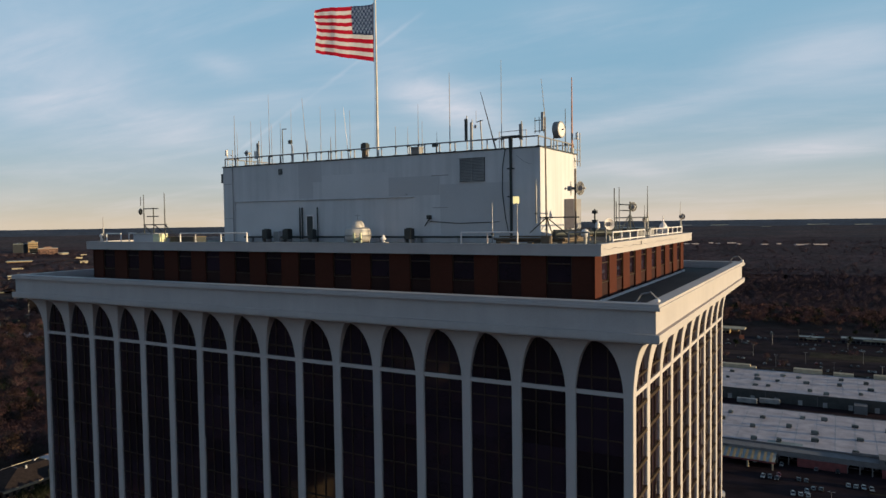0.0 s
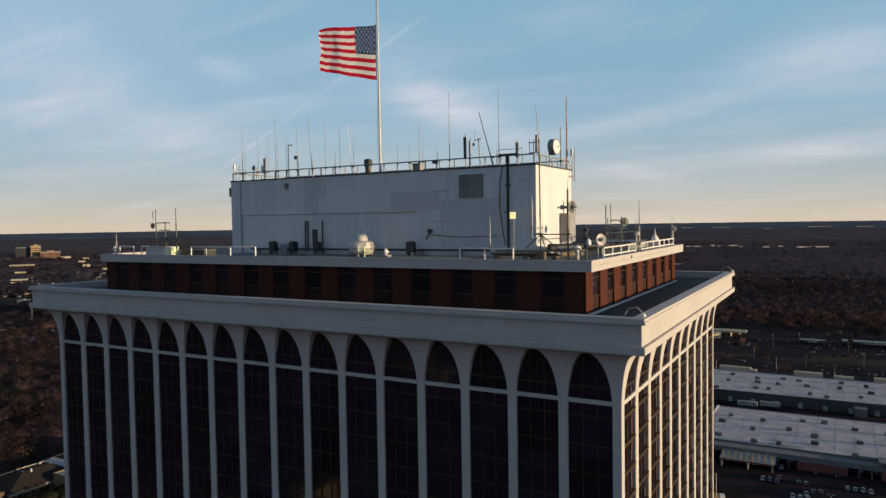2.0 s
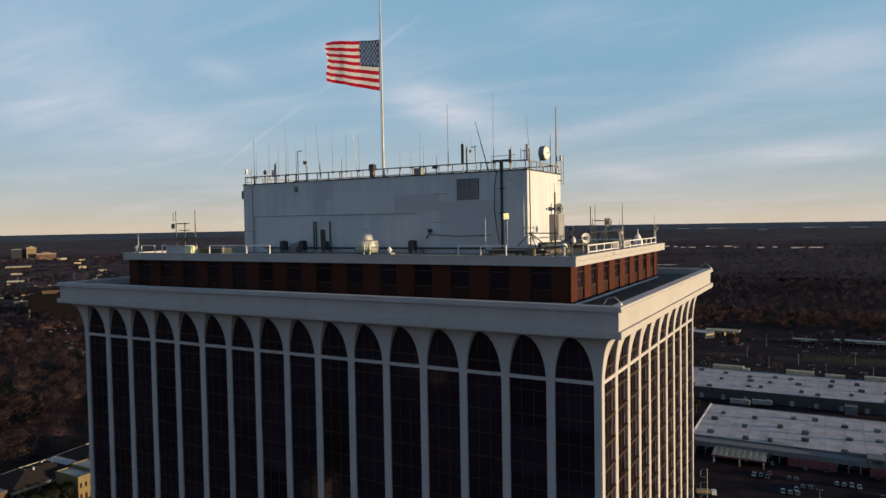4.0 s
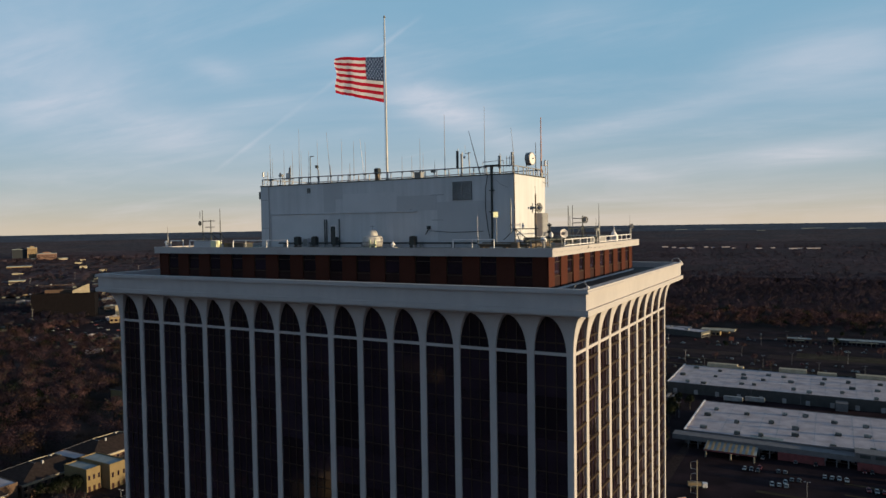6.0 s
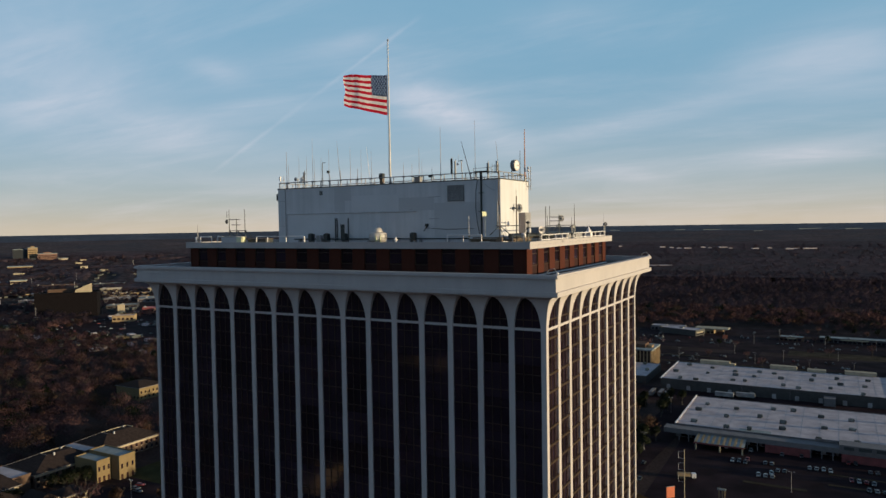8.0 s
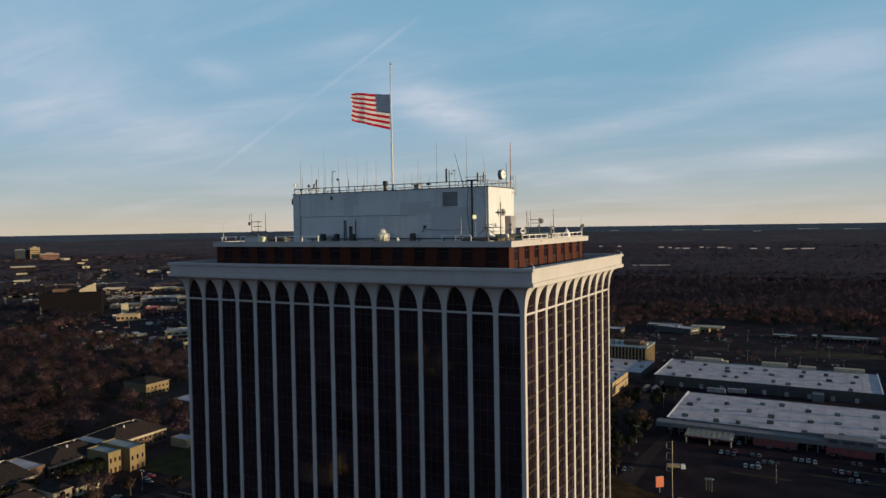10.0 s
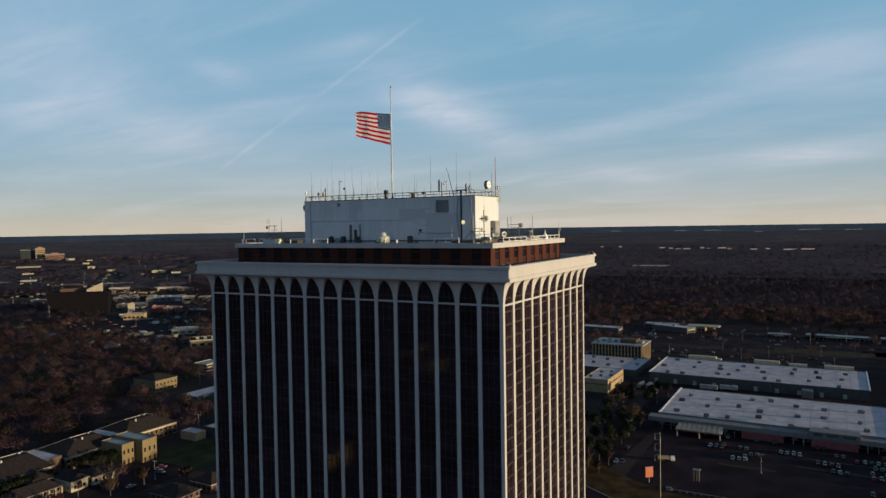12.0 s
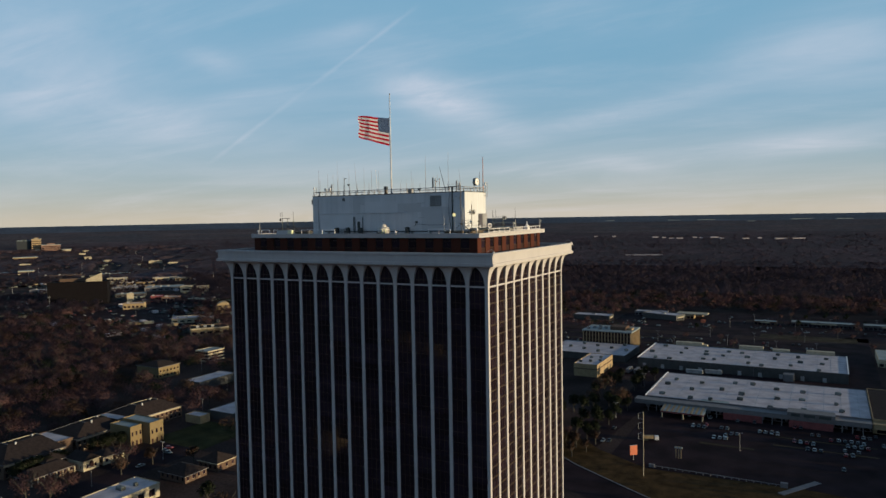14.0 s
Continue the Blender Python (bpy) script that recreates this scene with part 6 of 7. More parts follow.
town_block(-821, 622, 24, 16, 7, "wallpink", "roofgrey", "pinkish brick shop in the low sun", 36, 4)
town_block(-872, 592, 9, 6, 13, "wallwhite", "roofwhite", "narrow white sign tower by the shops", 46, 0, 0)
town_block(-906, 726, 18, 16, 10, "wallwhite", "roofwhite", "cream hall with a dark arched door", 36, 1, 0)
town_block(-884, 740, 17, 16, 9, "wallwhite", "roofwhite", "cream shop with a pale roof", 36, 2, 0)
town_block(-964, 729, 62, 42, 6, "wallgrey", "roofgrey", "wide blue-grey warehouse roof in the town", 46, 6, 3)
town_block(-1030, 700, 40, 24, 6, "wallgrey", "roofwhite", "grey warehouse with a white roof", 46, 4, 2)
town_block(-935, 640, 44, 24, 5, "walldark", "roofgrey", "dark low shop with a grey roof", 46, 4, 2)
town_block(-700, 690, 44, 22, 5, "wallgrey", "roofwhite", "grey shop row with a white roof", 46, 5, 2)
# pale roofs further along the valley
town_block(-1194, 806, 36, 22, 8, "wallwhite", "roofwhite", "white shed with a white roof", 46, 0, 1)
town_block(-1112, 780, 80, 16, 4.5, "walltan", "roofwhite", "long low white-roofed row", 46, 8, 2)
town_block(-1060, 740, 70, 14, 4.5, "walltan", "roofwhite", "long low white-roofed row", 24, 8, 2)
town_block(-1129, 868, 48, 18, 6, "wallwhite", "roofwhite", "long pale shop in the low sun", 46, 6, 1)
town_block(-1090, 880, 30, 18, 6, "walltan", "roofwhite", "tan shop in the low sun", 46, 3, 1)
town_block(-1161, 629, 38, 16, 4, "wallgrey", "roofwhite", "low white-roofed shed among trees", 22, 0, 1)
town_block(-1250, 760, 50, 22, 5, "walldark", "roofgrey", "dark low shop with a grey roof", 46, 3, 1)
town_block(-1330, 900, 60, 24, 5, "walldark", "roofgrey", "dark low shed with a grey roof", 46, 3, 1)
town_block(-1420, 830, 90, 20, 3.5, "wallbrick", "roofgrey", "long low brick row beyond the hall", 46, 8, 2)
# bright specks at the town's far edge
for x, y, w in ((-2323, 1551, 34), (-2253, 1582, 40), (-2102, 1522, 40), (-1817, 1170, 30), (-1661, 1121, 34), (-1523, 1164, 60), (-1440, 1150, 40), (-1213, 1096, 44), (-1180, 1075, 20), (-1960, 1250, 30), (-2060, 1330, 30), (-1750, 950, 40)):
    town_block(x, y, w * 0.55, 16, 6.0, "wallwhite", "roofwhite", "far low pale building in the low sun", 46, 0, 0)
hx, hy = -921, 541
db = thing("dark_hall", (hx, hy, 0), "huge windowless dark brown hall", "building", exact=True)
part("wall", M().box(hx - 40, hy, 0, hx + 40, hy + 30, 33), "hall", db)
part("roof_edge", M().border(hx - 40.3, hy - 0.3, hx + 40.3, hy + 30.3, 33.01, 34, 0.8), "hall", db)
# raised strip added to show the lighter roof band from the camera
part("roof_strip", M().box(hx - 28, hy + 24, 33.02, hx + 22, hy + 28, 37.5), "wallbrick", db, "raised tan strip along the hall's roof, fitted to the view")
part("roof_fin", M().rings([[(hx + 10, hy + 8, 33.02), (hx + 32, hy + 8, 33.02), (hx + 32, hy + 11, 33.02), (hx + 10, hy + 11, 33.02)], [(hx + 11, hy + 8, 37.0), (hx + 32, hy + 8, 46), (hx + 32, hy + 11, 46), (hx + 11, hy + 11, 37.0)]]), "wallwhite", db, "white slanted roof fin")
db.rotation_euler = (0, 0, radians(46))
for x, y in ((-788, 626), (-736, 624), (-101, 706)):
    gs = thing("fuel_canopy", (x, y, 0), "flat white canopy of a filling station on posts", "canopy", "filling station canopies")
    part("roof", M().box(x, y, 5, x + 34, y + 16, 6.0), "wallwhite", gs)
    for dx in (5, 17, 29):
        part("post", M().box(x + dx, y + 7.5, 0, x + dx + 0.6, y + 8.1, 5), "wallgrey", gs)
    part("kiosk", M().box(x + 8, y + 20, 0, x + 26, y + 30, 4.2), "walltan", gs)
# houses out of view, added so the glass mirrors sunlit walls
for x, y, w in ((-300, -455, 26), (-262, -430, 16), (-189, -196, 9)):
    hip("tan_house", x - w / 2, y - 7, x + w / 2, y + 7, 9.0, 3.0, "walltan", "shingle", "tan house out of view, added for its reflection in the glass")
# far towers beyond the town, in the last sun
def far_block(x, y, w, d, h, wall, label, bands=0, turn=52):
    z = ground_height(x, y) - 2
    ob = thing("far_tower", (x, y, z), label, "tower", "far towers")
    part("wall", M().box(x - w / 2, y - d / 2, z, x + w / 2, y + d / 2, z + h), wall, ob)
    part("roof", M().box(x - w / 2 - 0.5, y - d / 2 - 0.5, z + h, x + w / 2 + 0.5, y + d / 2 + 0.5, z + h + 1.5), "roofgrey", ob)
    if h > 20:
        part("penthouse", M().box(x - w / 5, y - d / 5, z + h + 1.5, x + w / 5, y + d / 5, z + h + 5), wall, ob)
    for i in range(bands):
        zz = z + 4 + i * (h - 6) / bands
        part("window_band", M().border(x - w / 2 - 0.2, y - d / 2 - 0.2, x + w / 2 + 0.2, y + d / 2 + 0.2, zz, zz + 1.8, 0.5), "glass", ob)
    ob.rotation_euler = (0, 0, radians(turn))


far_block(-2281, 1266, 44, 30, 38, "slate", "far dark office tower beyond the town", 0)
far_block(-2246, 1283, 25, 26, 44, "walltan", "far cream tower glowing in the low sun", 6)
far_block(-2198, 1302, 54, 26, 25, "wallpink", "far pinkish hospital block in the low sun", 5)
far_block(-2215, 1285, 70, 20, 9, "walltan", "far low tan wing in the low sun", 2)
far_block(-2158, 1328, 28, 20, 10, "wallwhite", "far low white wing in the low sun", 0)
far_block(-1945, 1068, 58, 22, 10, "walltan", "far low tan building", 2)
far_block(-1553, 838, 30, 20, 9, "wallwhite", "far low pale building", 2)
far_block(-1600, 820, 40, 24, 4, "walldark", "far low dark building", 0)

# low shops and sheds scattered through the town, far off
rng = random.Random(41)
SHOPS = []
for i, (wall, roof, w, d, h, lab) in enumerate((("walltan", "roofwhite", 34, 22, 6, "low tan shop with a pale flat roof"), ("wallwhite", "roofgrey", 26, 40, 7, "low cream shop with a grey flat roof"),
                                            ("wallbrick", "roofwhite", 46, 24, 6, "low brick shop with a white flat roof"), ("walldark", "roofwhite", 60, 26, 8, "long dark shed with a white roof"),
                                            ("wallgrey", "roofwhite", 90, 30, 7, "long grey warehouse with a white roof"), ("white", "white", 80, 16, 7, "far white warehouse among the woods"))):
    ob = store("low_shop", -w / 2, -3000 - d / 2, w / 2, -3000 + d / 2, h, wall, roof, lab, 0.6)
    ob["group"] = "low shops in the town"
    for k in range(int(d / 5)):
        part("shop_window", M().box(w / 2 + 0.01, -3000 - d / 2 + 1.5 + 5 * k, 0.8, w / 2 + 0.1, -3000 - d / 2 + 5 + 5 * k, 3.2), "glass", ob)
    part("sign_band", M().box(w / 2 + 0.01, -3000 - d / 3, 4, w / 2 + 0.3, -3000 + d / 3, 5.4), "wallwhite", ob)
    part("roof_box", M().box(-3, -3002, h, 3, -2999, h + 1.8), "grey", ob)
    SHOPS.append((ob, w, d))
PLACES = [(-560, 540, 2), (-330, 470, 2), (-390, 420, 0), (-760, 900, 3), (-118, 725, 3), (-190, 690, 3), (-240, 640, 1), (-260, 560, 3), (-210, 610, 0), (170, 560, 4),
          (-900, 2600, 5)]
# long pale sheds that stand out of the far woods
SHEDS = [(-487, 2425, 18), (-452, 2400, 12), (-420, 2365, 16), (-395, 2370, 22), (-355, 2432, 14), (-330, 2400, 12), (-292, 2435, 26), (-262, 2380, 12), (-188, 2375, 20), (-149, 2407, 12), (-80, 2378, 46), (-34, 2390, 40), (-705, 2442, 12), (-640, 2450, 12),
         (-533, 3916, 90), (-291, 3726, 40), (-71, 3939, 110), (-1038, 3845, 50), (-700, 3900, 60), (120, 3900, 80)]
for x, y, w in SHEDS:
    town_block(x, y, w, 9, 11.2 if y < 3000 else 10.4, "roofwhite" if y < 3000 else "roofgrey", "roofwhite" if y < 3000 else "roofgrey", "long pale shed among the far woods", 24, 0, 0, "far_shed")
town_block(-359, 1687, 90, 5, 10.4, "roofwhite", "roofwhite", "long low white roof among the woods", 14, 0, 0, "far_shed")
for i, (x, y, k) in enumerate(PLACES):
    ob, w, d = SHOPS[k]
    a = rng.choice((0, 0, 90, -20)) if y < 1700 else 0
    m4 = pose(x, y, ground_height(x, y) - 0.5 + (0.5 if y < 1000 else 0), 0, 0, a)
    sc = rng.uniform(0.5, 0.75) if y < 1600 else rng.uniform(0.12, 0.5)
    copy_thing(ob, m4 @ Matrix.Diagonal((sc, sc, max(sc, 0.7) if y < 1600 else rng.uniform(0.9, 1.2), 1)))
# small buildings along the lots at the edge of the woods, and among the school's streets
for x, y, w, d, h, wall, roof, lab in ((-149, 716, 36, 14, 4.5, "wallgrey", "roofwhite", "low grey shop by the edge of the woods"), (-98, 708, 16, 12, 4.5, "walltan", "roofwhite", "small tan kiosk by the edge of the woods"),
                                       (14, 694, 60, 14, 4.5, "walldark", "roofgrey", "long low bluish store row by the woods"), (78, 694, 52, 14, 4.5, "walldark", "roofgrey", "long low bluish store row by the woods"),
                                       (-200, 660, 30, 14, 5, "walldark", "roofwhite", "low dark shop by the wide road"), (-20, 690, 22, 12, 4, "wallbrick", "roofgrey", "small brick shop by the wide road"),
                                       (81, 512, 30, 45, 5.6, "wallwhite", "roofgrey", "pale-roofed shop beside the side road")):
    ob = store("low_shop", x, y, x + w, y + d, h, wall, roof, lab, 0.3)
    for i in range(int(w / 4)):
        part("shop_window", M().box(x + 0.6 + 4 * i, y - 0.12, 0.5, x + 3.6 + 4 * i, y - 0.02, 2.8), "glass", ob)
    part("sign_band", M().box(x + w * 0.3, y - 0.4, h - 1.4, x + w * 0.7, y - 0.13, h - 0.3), "wallwhite", ob)
    part("roof_box", M().box(x + w * 0.4, y + 4, h, x + w * 0.4 + 2, y + 6, h + 1.2), "grey", ob)
for x, y, h in ((-66, 664, 5.5), (-262, 600, 7), (-640, 560, 9), (-590, 520, 9), (-560, 470, 8)):
    sg = thing("roadside_sign", (x, y, 0), "lit roadside sign board on a steel post", "sign", "roadside signs")
    part("post", M().tube((x, y, 0), (x, y, h - 2.4), 0.18), "grey", sg)
    part("board", M().box(x - 2.2, y - 0.2, h - 2.4, x + 2.2, y + 0.2, h + 1.2), "orange" if x == -66 else "wallwhite", sg)
for k, (ob, w, d) in enumerate(SHOPS):
    ob.location = (-1250 - 90 * k, 560 + 40 * k, 0)

# what fills the town's blocks far off: roofs, sheds, yards
rng = random.Random(58)
for name, wall, count, lab in (("town_roofs", "town", 380, "many small grey roofs of the far town"), ("town_sheds", "walltan", 30, "many small tan sheds of the far town"), ("town_shops", "roofwhite", 90, "many small white roofs of the far town")):
    g = M()
    while count:
        x = rng.uniform(-1750, -470)
        y = rng.uniform(380, 0.62 * -x + 260)
        if noise.noise((x / 110, y / 110, 8.1)) < -0.05 or not (x < -560 or y > 470):
            continue
        w, d, h = rng.uniform(5, 18), rng.uniform(3, 7), rng.uniform(2.0, 3.4)
        g.box(x, y, ground_height(x, y) - 1, x + w, y + d, ground_height(x, y) + h, turn=rng.choice((0, -22, -22, 68)))
        count -= 1
    tagged(new(name, g.mesh(name, MAT[wall])), lab, "buildings", "", "stuff")
up = None
for i in range(20):
    x = rng.uniform(-1900, -620)
    y = rng.uniform(480, 0.68 * -x + 200)
    if up is None:
        up = thing("utility_pole", (0, -3100, 0), "tall pale utility pole with a crossarm", "pole", "utility poles in the town")
        part("pole", M().tube((0, -3100, 0), (0, -3100, 21), 0.24, 0.16), "grey", up)
        part("crossarm", M().box(-2.2, -3100.2, 18.6, 2.2, -3099.8, 18.85), "grey", up)
        up.location = (x, y, ground_height(x, y))
    else:
        copy_thing(up, pose(x, y, ground_height(x, y), 0, 0, rng.uniform(0, 90)) @ Matrix.Diagonal((1, 1, rng.uniform(0.7, 1.2), 1)))

# ---- trees ----
def leaf_material(name, color, vary, patch=0.05, grain=0.12, up=1.1):
    m = material(name, color, 0.9, amount=0.3, grain=grain, scale=patch, grain_scale=12, spec=0.02)
    nt = m.node_tree
    N, L = nt.nodes.new, nt.links.new
    bsdf = nt.nodes["Principled BSDF"]
    old = bsdf.inputs["Base Color"].links[0].from_socket
    geo, ramp, mul = N("ShaderNodeNewGeometry"), N("ShaderNodeValToRGB"), N("ShaderNodeMix")
    ramp.color_ramp.elements[0].color = (0.55, 0.62, 0.70, 1)
    ramp.color_ramp.elements[1].color = (1.55, 1.25, 0.95, 1)
    e = ramp.color_ramp.elements.new(0.55)
    e.color = (0.95, 0.95, 0.95, 1)
    mul.data_type, mul.blend_type = "RGBA", "MULTIPLY"
    mul.inputs[0].default_value = vary
    L(geo.outputs["Random Per Island"], ramp.inputs[0])
    L(old, mul.inputs[6]), L(ramp.outputs[0], mul.inputs[7]), L(mul.outputs[2], bsdf.inputs["Base Color"])
    # a sliver stands for a tuft of twigs, so it takes the light as a tuft does: half its own face, half the crown's
    half, tuft = N("ShaderNodeVectorMath"), N("ShaderNodeVectorMath")
    half.operation, tuft.operation = "ADD", "NORMALIZE"
    half.inputs[1].default_value = (0.0, 0.0, up)
    L(geo.outputs["Normal"], half.inputs[0]), L(half.outputs[0], tuft.inputs[0]), L(tuft.outputs[0], bsdf.inputs["Normal"])
    return m


LEAF = dict(
    brown=leaf_material("bare_brown_twigs", (0.128, 0.060, 0.061), 0.2),
    dusky=leaf_material("dusky_grey_brown_twigs", (0.106, 0.061, 0.068), 0.12, 0.02, 0.06, 2.2),
    russet=leaf_material("russet_oak_leaves", (0.088, 0.046, 0.034), 0.3),
    green=leaf_material("evergreen_leaves", (0.024, 0.027, 0.016), 0.4),
)


def twig_cloud(gen, centre, radius, height, n, length, width):
    """Many small slivers filling an uneven crown: (3n, 3) corners, and the way each sliver looks out of its bough."""
    lobes = gen.normal(0, 1, (7, 3))
    lobes *= (radius * 0.55 / np.linalg.norm(lobes, axis=1))[:, None]
    lobes[:, 2] = np.abs(lobes[:, 2]) * height / radius * 0.8
    pick = lobes[gen.integers(0, 7, n)]
    off = gen.normal(0, 1, (n, 3))
    off /= np.linalg.norm(off, axis=1)[:, None]
    rad = radius * 0.52 * gen.random(n) ** 0.45
    p = pick + off * rad[:, None] * np.array([1, 1, 0.9 * height / radius * 0.8])
    d = off + np.array([0, 0, 0.5]) + gen.normal(0, 0.35, (n, 3))
    d /= np.linalg.norm(d, axis=1)[:, None]
    s = np.cross(d, gen.normal(0, 1, (n, 3)))
    s /= np.linalg.norm(s, axis=1)[:, None]
    ln = (length * gen.uniform(0.6, 1.4, n))[:, None]
    wd = (width * gen.uniform(0.6, 1.4, n))[:, None]
    tri = np.stack([p - s * wd, p + s * wd, p + d * ln], 1)
    out = 0.7 * off + 0.8 * p / np.linalg.norm(p, axis=1)[:, None] + np.array([0, 0, 0.25])
    out /= np.linalg.norm(out, axis=1)[:, None]
    inward = (np.cross(tri[:, 1] - tri[:, 0], tri[:, 2] - tri[:, 0]) * out).sum(1) < 0
    tri[inward] = tri[inward][:, [1, 0, 2]]
    return tri.reshape(-1, 3) + np.asarray(centre), np.repeat(out, 3, 0)


def tri_mesh(name, corners, mat, normals):
    n = len(corners)
    me = bpy.data.meshes.new(name)
    me.vertices.add(n)
    me.vertices.foreach_set("co", np.asarray(corners, np.float32).ravel())
    me.loops.add(n)
    me.loops.foreach_set("vertex_index", np.arange(n, dtype=np.int32))
    me.polygons.add(n // 3)
    me.polygons.foreach_set("loop_start", np.arange(0, n, 3, dtype=np.int32))
    me.materials.append(mat)
    me.update(calc_edges=True)
    me.normals_split_custom_set_from_vertices(np.asarray(normals, np.float32))
    return me


def gathered(clouds):
    return np.concatenate([c for c, _ in clouds]), np.concatenate([o for _, o in clouds])


def tree_proto(seed, height, radius, leaf, label, n=620):
    gen = np.random.default_rng(seed)
    r = random.Random(seed)
    at = Vector((0, -3200 - 30 * seed, 0))
    ob = thing("tree", at, label, "tree", "trees round the tower")
    g = M()
    trunk_top = height * 0.42
    g.tube(at, at + Vector((0, 0, trunk_top)), 0.32, 0.2, 7)
    part("trunk", g, "bark", ob)
    g = M()
    for i in range(9):
        a = i * 2.4 + r.uniform(-0.3, 0.3)
        h0 = trunk_top * r.uniform(0.65, 1.0)
        p = at + Vector((0, 0, h0))
        q = p + Vector((math.cos(a) * radius * 0.45, math.sin(a) * radius * 0.45, height * 0.25))
        e = q + Vector((math.cos(a + 0.3) * radius * 0.35, math.sin(a + 0.3) * radius * 0.35, height * 0.18))
        g.tube(p, q, 0.13, 0.08, 5).tube(q, e, 0.08, 0.03, 4)
        e2 = q + Vector((math.cos(a - 0.7) * radius * 0.3, math.sin(a - 0.7) * radius * 0.3, height * 0.2))
        g.tube(q, e2, 0.07, 0.02, 4)
    part("branchwork", g, "bark", ob)
    twigs, outward = twig_cloud(gen, (0, 0, height * 0.5), radius, height * 0.55, n, 0.9, 0.16 if leaf == "brown" else 0.3)
    crown = new("crown", tri_mesh("crown", twigs, LEAF[leaf], outward))
    crown.parent = ob
    return ob


PROTOS = [tree_proto(1, 15, 6.0, "brown", "bare brown winter tree with fine twigs"), tree_proto(2, 12, 5.0, "brown", "bare brown winter tree with fine twigs"),
          tree_proto(3, 14, 6.5, "russet", "oak tree with russet winter leaves"), tree_proto(4, 11, 4.2, "green", "dark evergreen tree with dense foliage"),
          tree_proto(5, 17, 6.8, "brown", "tall bare brown winter tree with spreading twigs"), tree_proto(6, 8, 3.4, "russet", "small tree with russet winter leaves", 420)]

# where no tree stands: lots, roads and buildings, as (x0, y0, x1, y1)
CLEAR = [(-64, 220, 138, 348), (-96, 336, 230, 460), (-165, 395, 70, 515), (-250, 500, 90, 602), (62, 335, 84, 660), (-620, 636, 420, 668), (-170, 662, 170, 765), (-345, 52, -262, 202), (-300, 156, -244, 224),
         (-276, 20, -190, 175), (-246, 76, -208, 112), (-90, 150, 60, 236), (-445, 236, -335, 292), (-440, 318, -380, 352), (-552, 386, -505, 442), (-1000, 536, -850, 566), (-66, -30, 12, 60)]
for x, y, k in PLACES:
    CLEAR.append((x - 20, y - 24, x + 30, y + 14) if y < 1600 else (x - 30, y - 9, x + 30, y + 9))


def is_clear(x, y):
    return not any(a < x < c and b < y < d for a, b, c, d in CLEAR)


# trees near enough to tell apart
rng = random.Random(77)
count = 0
spots = []
for i in range(900):
    zone = rng.random()
    if zone < 0.16:
        x, y = rng.uniform(-96, -56), rng.uniform(236, 420)
        if x > -60 or (x < -92 and y > 396):
            continue
    elif zone < 0.20:
        # street trees put here to shade the school walls
        x, y = rng.uniform(-262, -244), rng.uniform(30, 140)
    elif zone < 0.22:
        x, y = rng.uniform(-78, -48), rng.uniform(236, 262)
    elif zone < 0.36:
        x, y = rng.uniform(-262, -160), rng.uniform(60, 240)
        if (-230 < x < -188 and 108 < y < 175) or x < -246:
            continue
    else:
        x, y = rng.uniform(-560, -300), rng.uniform(60, 440)
        if not is_clear(x, y) or -348 < x < -332:
            continue
    if all((x - a) ** 2 + (y - b) ** 2 > 30 for a, b in spots):
        spots.append((x, y))
for x, y in spots[:250]:
    small = y < 262 and x > -80
    lane = y >= 262 and x > -100
    p = rng.choice((PROTOS[5], PROTOS[1]) if small else (PROTOS[3], PROTOS[3], PROTOS[2], PROTOS[3]) if lane else (PROTOS[0], PROTOS[1], PROTOS[2], PROTOS[4], PROTOS[0], PROTOS[3], PROTOS[5]))
    s = rng.uniform(0.8, 1.15)
    t = copy_thing(p, pose(x, y, 0, 0, 0, rng.uniform(0, 360)) @ Matrix.Diagonal((s, s, s * rng.uniform(0.9, 1.1), 1)))
lots = []
while len(lots) < 46:
    x, y = rng.uniform(-230, 130), rng.choice((516, 548, 575, 610, 634, 664, 684, 712, 736, 748)) + rng.uniform(-3, 3)
    if not (-150 < x < -96 and 500 < y < 560) and not (y < 560 and x > 50) and all((x - a) ** 2 + (y - b) ** 2 > 90 for a, b in lots):
        lots.append((x, y))
for x, y in lots:
    s = rng.uniform(0.5, 0.8)
    copy_thing(rng.choice((PROTOS[0], PROTOS[1], PROTOS[3])), pose(*view_fitted((x, y, 0)), 0, 0, rng.uniform(0, 360)) @ Matrix.Diagonal((s, s, s, 1)))
# evergreens put before the school wings to block the low sun
for i in range(17):
    x, y = -291 + rng.uniform(-2, 2), 86 + 3.6 * i + (14 if i > 7 else 0)
    s = rng.uniform(0.75, 0.92)
    copy_thing(PROTOS[3], pose(x, y, 0, 0, 0, rng.uniform(0, 360)) @ Matrix.Diagonal((s, s, s, 1)))
for i, p in enumerate(PROTOS):
    p.location = (-310 - 18 * i, 225 + 7 * (i % 3), 0)
NEAR = set((round(x / 9), round(y / 9)) for x, y in spots[:250])

# the woods beyond: one mass of small clumps
gen = np.random.default_rng(9)
EYE = (20.0, -60.0)


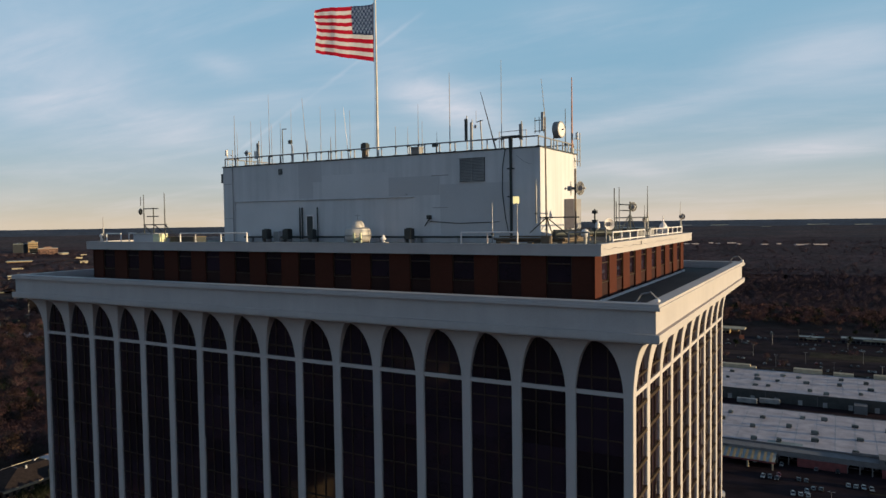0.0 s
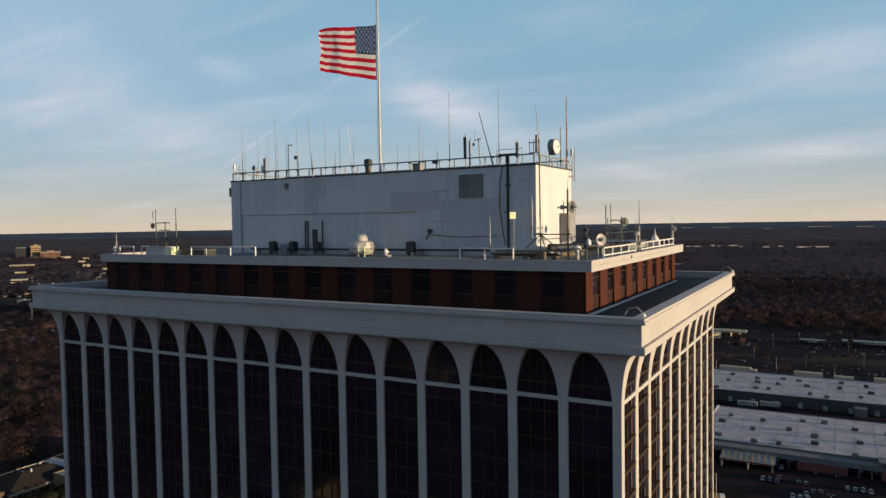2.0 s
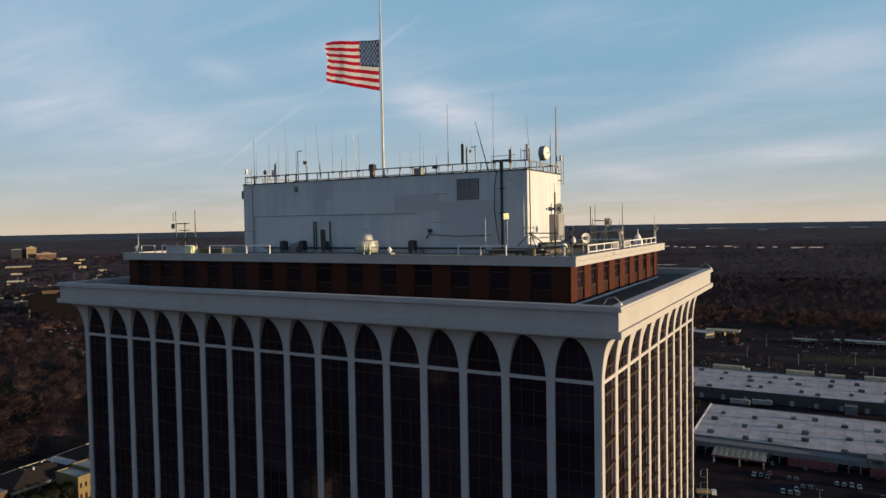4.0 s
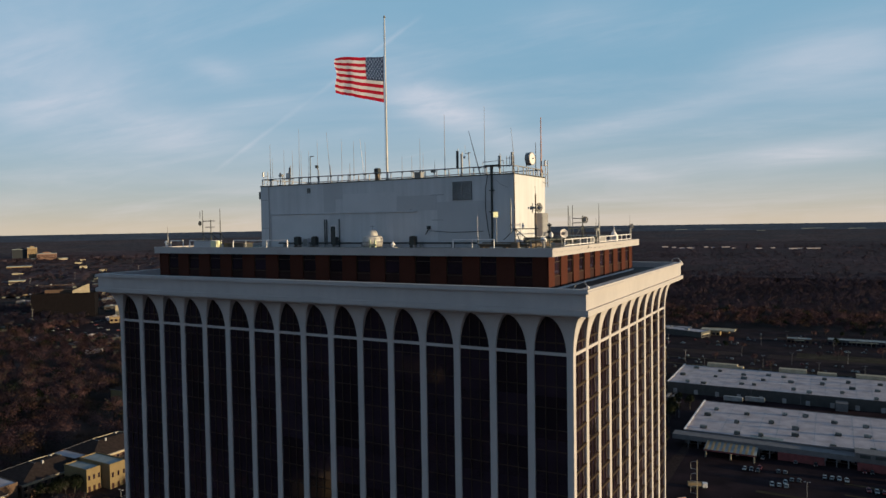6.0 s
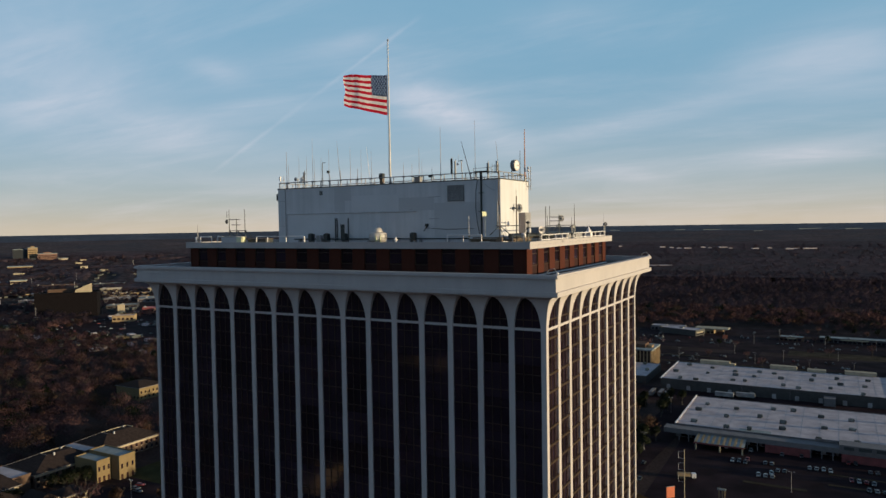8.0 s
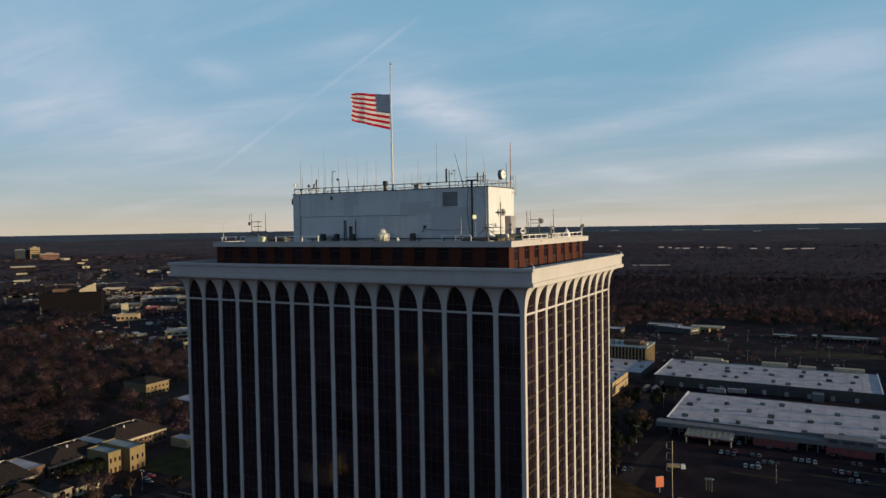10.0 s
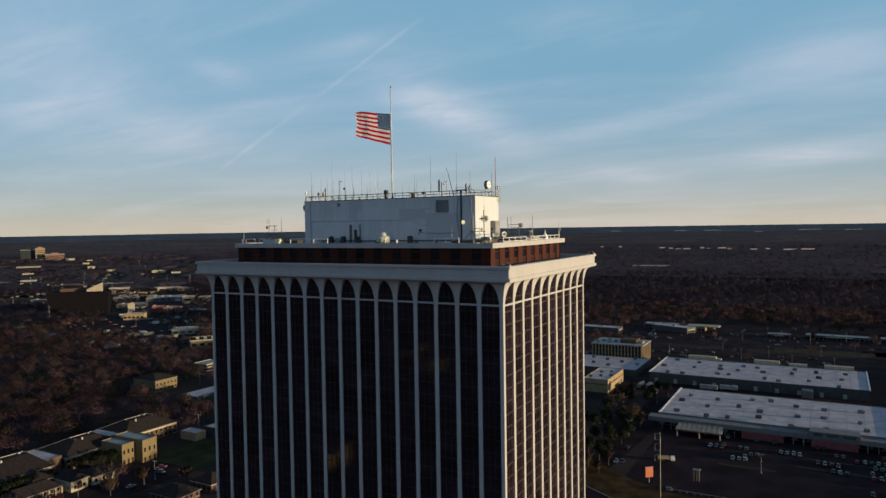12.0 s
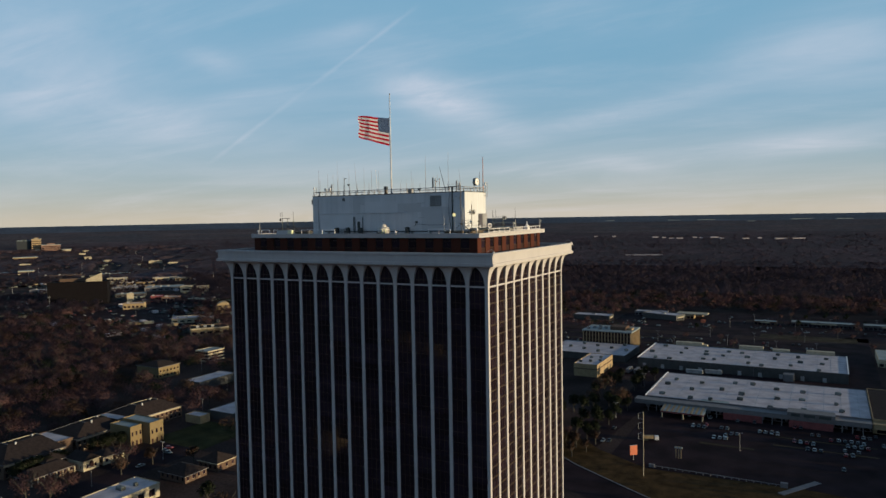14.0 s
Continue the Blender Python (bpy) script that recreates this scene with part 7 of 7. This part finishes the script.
def woods(name, leaf, share, label, seed, first=300.0, last=1000.0):
    gen = np.random.default_rng(seed)
    out = []
    r = first
    while r < last:
        gap = max(11.5, r * 0.0095)
        step = gap / r
        # near rings run past the view's right edge: unseen trees that shade the lot
        for a in np.arange(math.radians(-38 if r < 900 else -12), math.radians(80), step):
            if gen.random() > share:
                continue
            a2, r2 = a + gen.uniform(-0.5, 0.5) * step, r + gen.uniform(-0.5, 0.5) * gap
            x, y = EYE[0] - r2 * math.sin(a2), EYE[1] + r2 * math.cos(a2)
            if math.hypot(x, y) > 4780 or not is_clear(x, y) or (round(x / 9), round(y / 9)) in NEAR:
                continue
            town = not (-1010 < x < -800 and 440 < y < 532) and x < -540 and 420 < y < 0.83 * -x - 20 and r2 < 2400
            if town and noise.noise((x / 90, y / 90, 3.3)) > 0.10:
                continue
            if -130 < x < 142 and y < 800 and y > 210:
                continue
            h = gen.uniform(9, 18) * (0.6 if town else 1.0)
            rad = h * gen.uniform(0.42, 0.56)
            z = ground_height(x, y)
            n = 400 if r2 < 620 else 190 if r2 < 1000 else 90 if r2 < 1650 else 34
            big = max(0.19, r2 * 0.00034) if r2 < 1000 else r2 * 0.00042 if r2 < 1650 else r2 * 0.00046
            out.append(twig_cloud(gen, (x, y, z + h * 0.38), rad, h * 0.55, n, 2.6 * big + 0.5, big))
        r += gap
    corners, outward = gathered(out)
    ob = new(name, tri_mesh(name, corners, LEAF[leaf], outward))
    return tagged(ob, label, "woods", "", "stuff")


woods("woods_bare", "brown", 0.70, "wide mass of bare brown winter woods", 21)
woods("woods_dusky", "dusky", 0.80, "dusky bare winter woods further off", 25, 1000.0, 1640.0)
woods("woods_crowns", "dusky", 0.42, "single crowns standing out of the far canopy", 26, 1640.0, 2700.0)
woods("woods_russet", "russet", 0.15, "russet-leaved trees through the woods", 22)
woods("woods_evergreen", "green", 0.14, "dark evergreens through the woods", 23)

# coarse woods behind the camera, which the glass reflects
out = []
for i in range(2600):
    a, r = gen.uniform(math.radians(80), math.radians(348)), 260 + 2600 * gen.random() ** 1.5
    x, y = EYE[0] - r * math.sin(a), EYE[1] + r * math.cos(a)
    if -340 < x < -180 and 0 < y < 220:
        continue
    out.append(twig_cloud(gen, (x, y, ground_height(x, y) + 5), 7, 8, 14, 3.0, 1.1))
corners, outward = gathered(out)
tagged(new("woods_behind", tri_mesh("woods_behind", corners, LEAF["brown"], outward)), "bare woods on the near side of the tower", "woods", "", "stuff")


# the closed canopy further off: crowns merge into one uneven sheet, down to the ground at clearings
def canopy_material(name, color, second, crown=0.085):
    """Crowns too far off to tell apart: a crown-sized mottle, shade between crowns put into the colour, and broad
    stands of a second kind of tree.
    """
    m = material(name, color, 0.95, scale=0.02, amount=0.25, grain=0.12, grain_scale=8, spec=0.02)
    nt = m.node_tree
    N, L = nt.nodes.new, nt.links.new
    bsdf = nt.nodes["Principled BSDF"]
    old = bsdf.inputs["Base Color"].links[0].from_socket
    geo = N("ShaderNodeNewGeometry")

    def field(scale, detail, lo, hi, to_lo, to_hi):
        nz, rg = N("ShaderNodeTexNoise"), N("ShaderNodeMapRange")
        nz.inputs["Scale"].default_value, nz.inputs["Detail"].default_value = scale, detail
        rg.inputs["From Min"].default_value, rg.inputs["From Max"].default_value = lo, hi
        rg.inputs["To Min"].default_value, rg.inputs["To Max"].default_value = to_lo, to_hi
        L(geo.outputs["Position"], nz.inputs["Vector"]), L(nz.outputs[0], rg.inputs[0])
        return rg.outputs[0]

    mix, gap_shade = N("ShaderNodeMix"), N("ShaderNodeVectorMath")
    mix.data_type = "RGBA"
    mix.inputs[7].default_value = (*second, 1)
    gap_shade.operation = "SCALE"
    L(field(0.006, 7, 0.45, 0.60, 0, 1), mix.inputs[0]), L(old, mix.inputs[6])
    L(mix.outputs[2], gap_shade.inputs[0]), L(field(crown, 3, 0.35, 0.68, 0.55, 1.35), gap_shade.inputs["Scale"])
    L(gap_shade.outputs[0], bsdf.inputs["Base Color"])
    return m


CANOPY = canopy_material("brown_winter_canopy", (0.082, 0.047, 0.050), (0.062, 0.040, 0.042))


def canopy_sheet(name, first, last, mat, label, seed):
    gen = np.random.default_rng(seed)
    radii, r = [], first
    while r < last:
        radii.append(r)
        r += r * 0.006
    radii = np.array(radii + [last])
    turns = np.arange(math.radians(-14), math.radians(72), 0.004)
    R, T = np.meshgrid(radii, turns, indexing="ij")
    R = R + gen.uniform(-1.2, 1.2, R.shape)
    T = T + gen.uniform(-0.0008, 0.0008, T.shape)
    X, Y = EYE[0] - R * np.sin(T), EYE[1] + R * np.cos(T)
    D = np.hypot(X, Y)
    Z = np.where(D < 1500, 0.0, 90 * (np.maximum(D - 1500, 0) / 3400) ** 1.15)
    H = 8.5 + gen.uniform(-0.5, 0.5, R.shape)
    for a, b, c, d in CLEAR:
        H[(X > a) & (X < c) & (Y > b) & (Y < d)] = -1.0
    H[(X > -130) & (X < 142) & (Y < 800)] = -1.0
    town = (X < -540) & (Y > 420) & (Y < -0.83 * X - 20 + 90 * np.sin(X / 70) * np.sin(X / 31))
    patch = np.sin(X / 47 + 2 * np.sin(Y / 83)) * np.sin(Y / 38 + 1.7 * np.sin(X / 120))
    H = np.where(town & (R < 2600), np.where(patch > -0.35, H * 0.4, -1.0), H)
    rows, cols = R.shape
    me = bpy.data.meshes.new(name)
    idx = np.arange(rows * cols).reshape(rows, cols)
    quads = np.stack([idx[:-1, :-1], idx[:-1, 1:], idx[1:, 1:], idx[1:, :-1]], -1).reshape(-1, 4)[:, ::-1]
    me.vertices.add(rows * cols)
    me.vertices.foreach_set("co", np.stack([X, Y, Z + H], -1).astype(np.float32).ravel())
    me.loops.add(quads.size)
    me.loops.foreach_set("vertex_index", quads.astype(np.int32).ravel())
    me.polygons.add(len(quads))
    me.polygons.foreach_set("loop_start", np.arange(0, quads.size, 4, dtype=np.int32))
    me.materials.append(mat)
    me.update(calc_edges=True)
    return tagged(new(name, me), label, "woods", "", "stuff")


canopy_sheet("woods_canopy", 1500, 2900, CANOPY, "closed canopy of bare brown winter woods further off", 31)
# distance haze is put into the colour of these two far sheets
canopy_sheet("woods_grey_canopy", 2880, 3900, canopy_material("grey_haze_canopy", (0.092, 0.058, 0.058), (0.070, 0.053, 0.058)), "winter woods far off, greyed in colour for haze", 32)
canopy_sheet("woods_distant", 3880, 4760, canopy_material("blue_haze_canopy", (0.085, 0.085, 0.105), (0.070, 0.074, 0.095)), "far woods up to the horizon, haze blue put into their colour", 33)
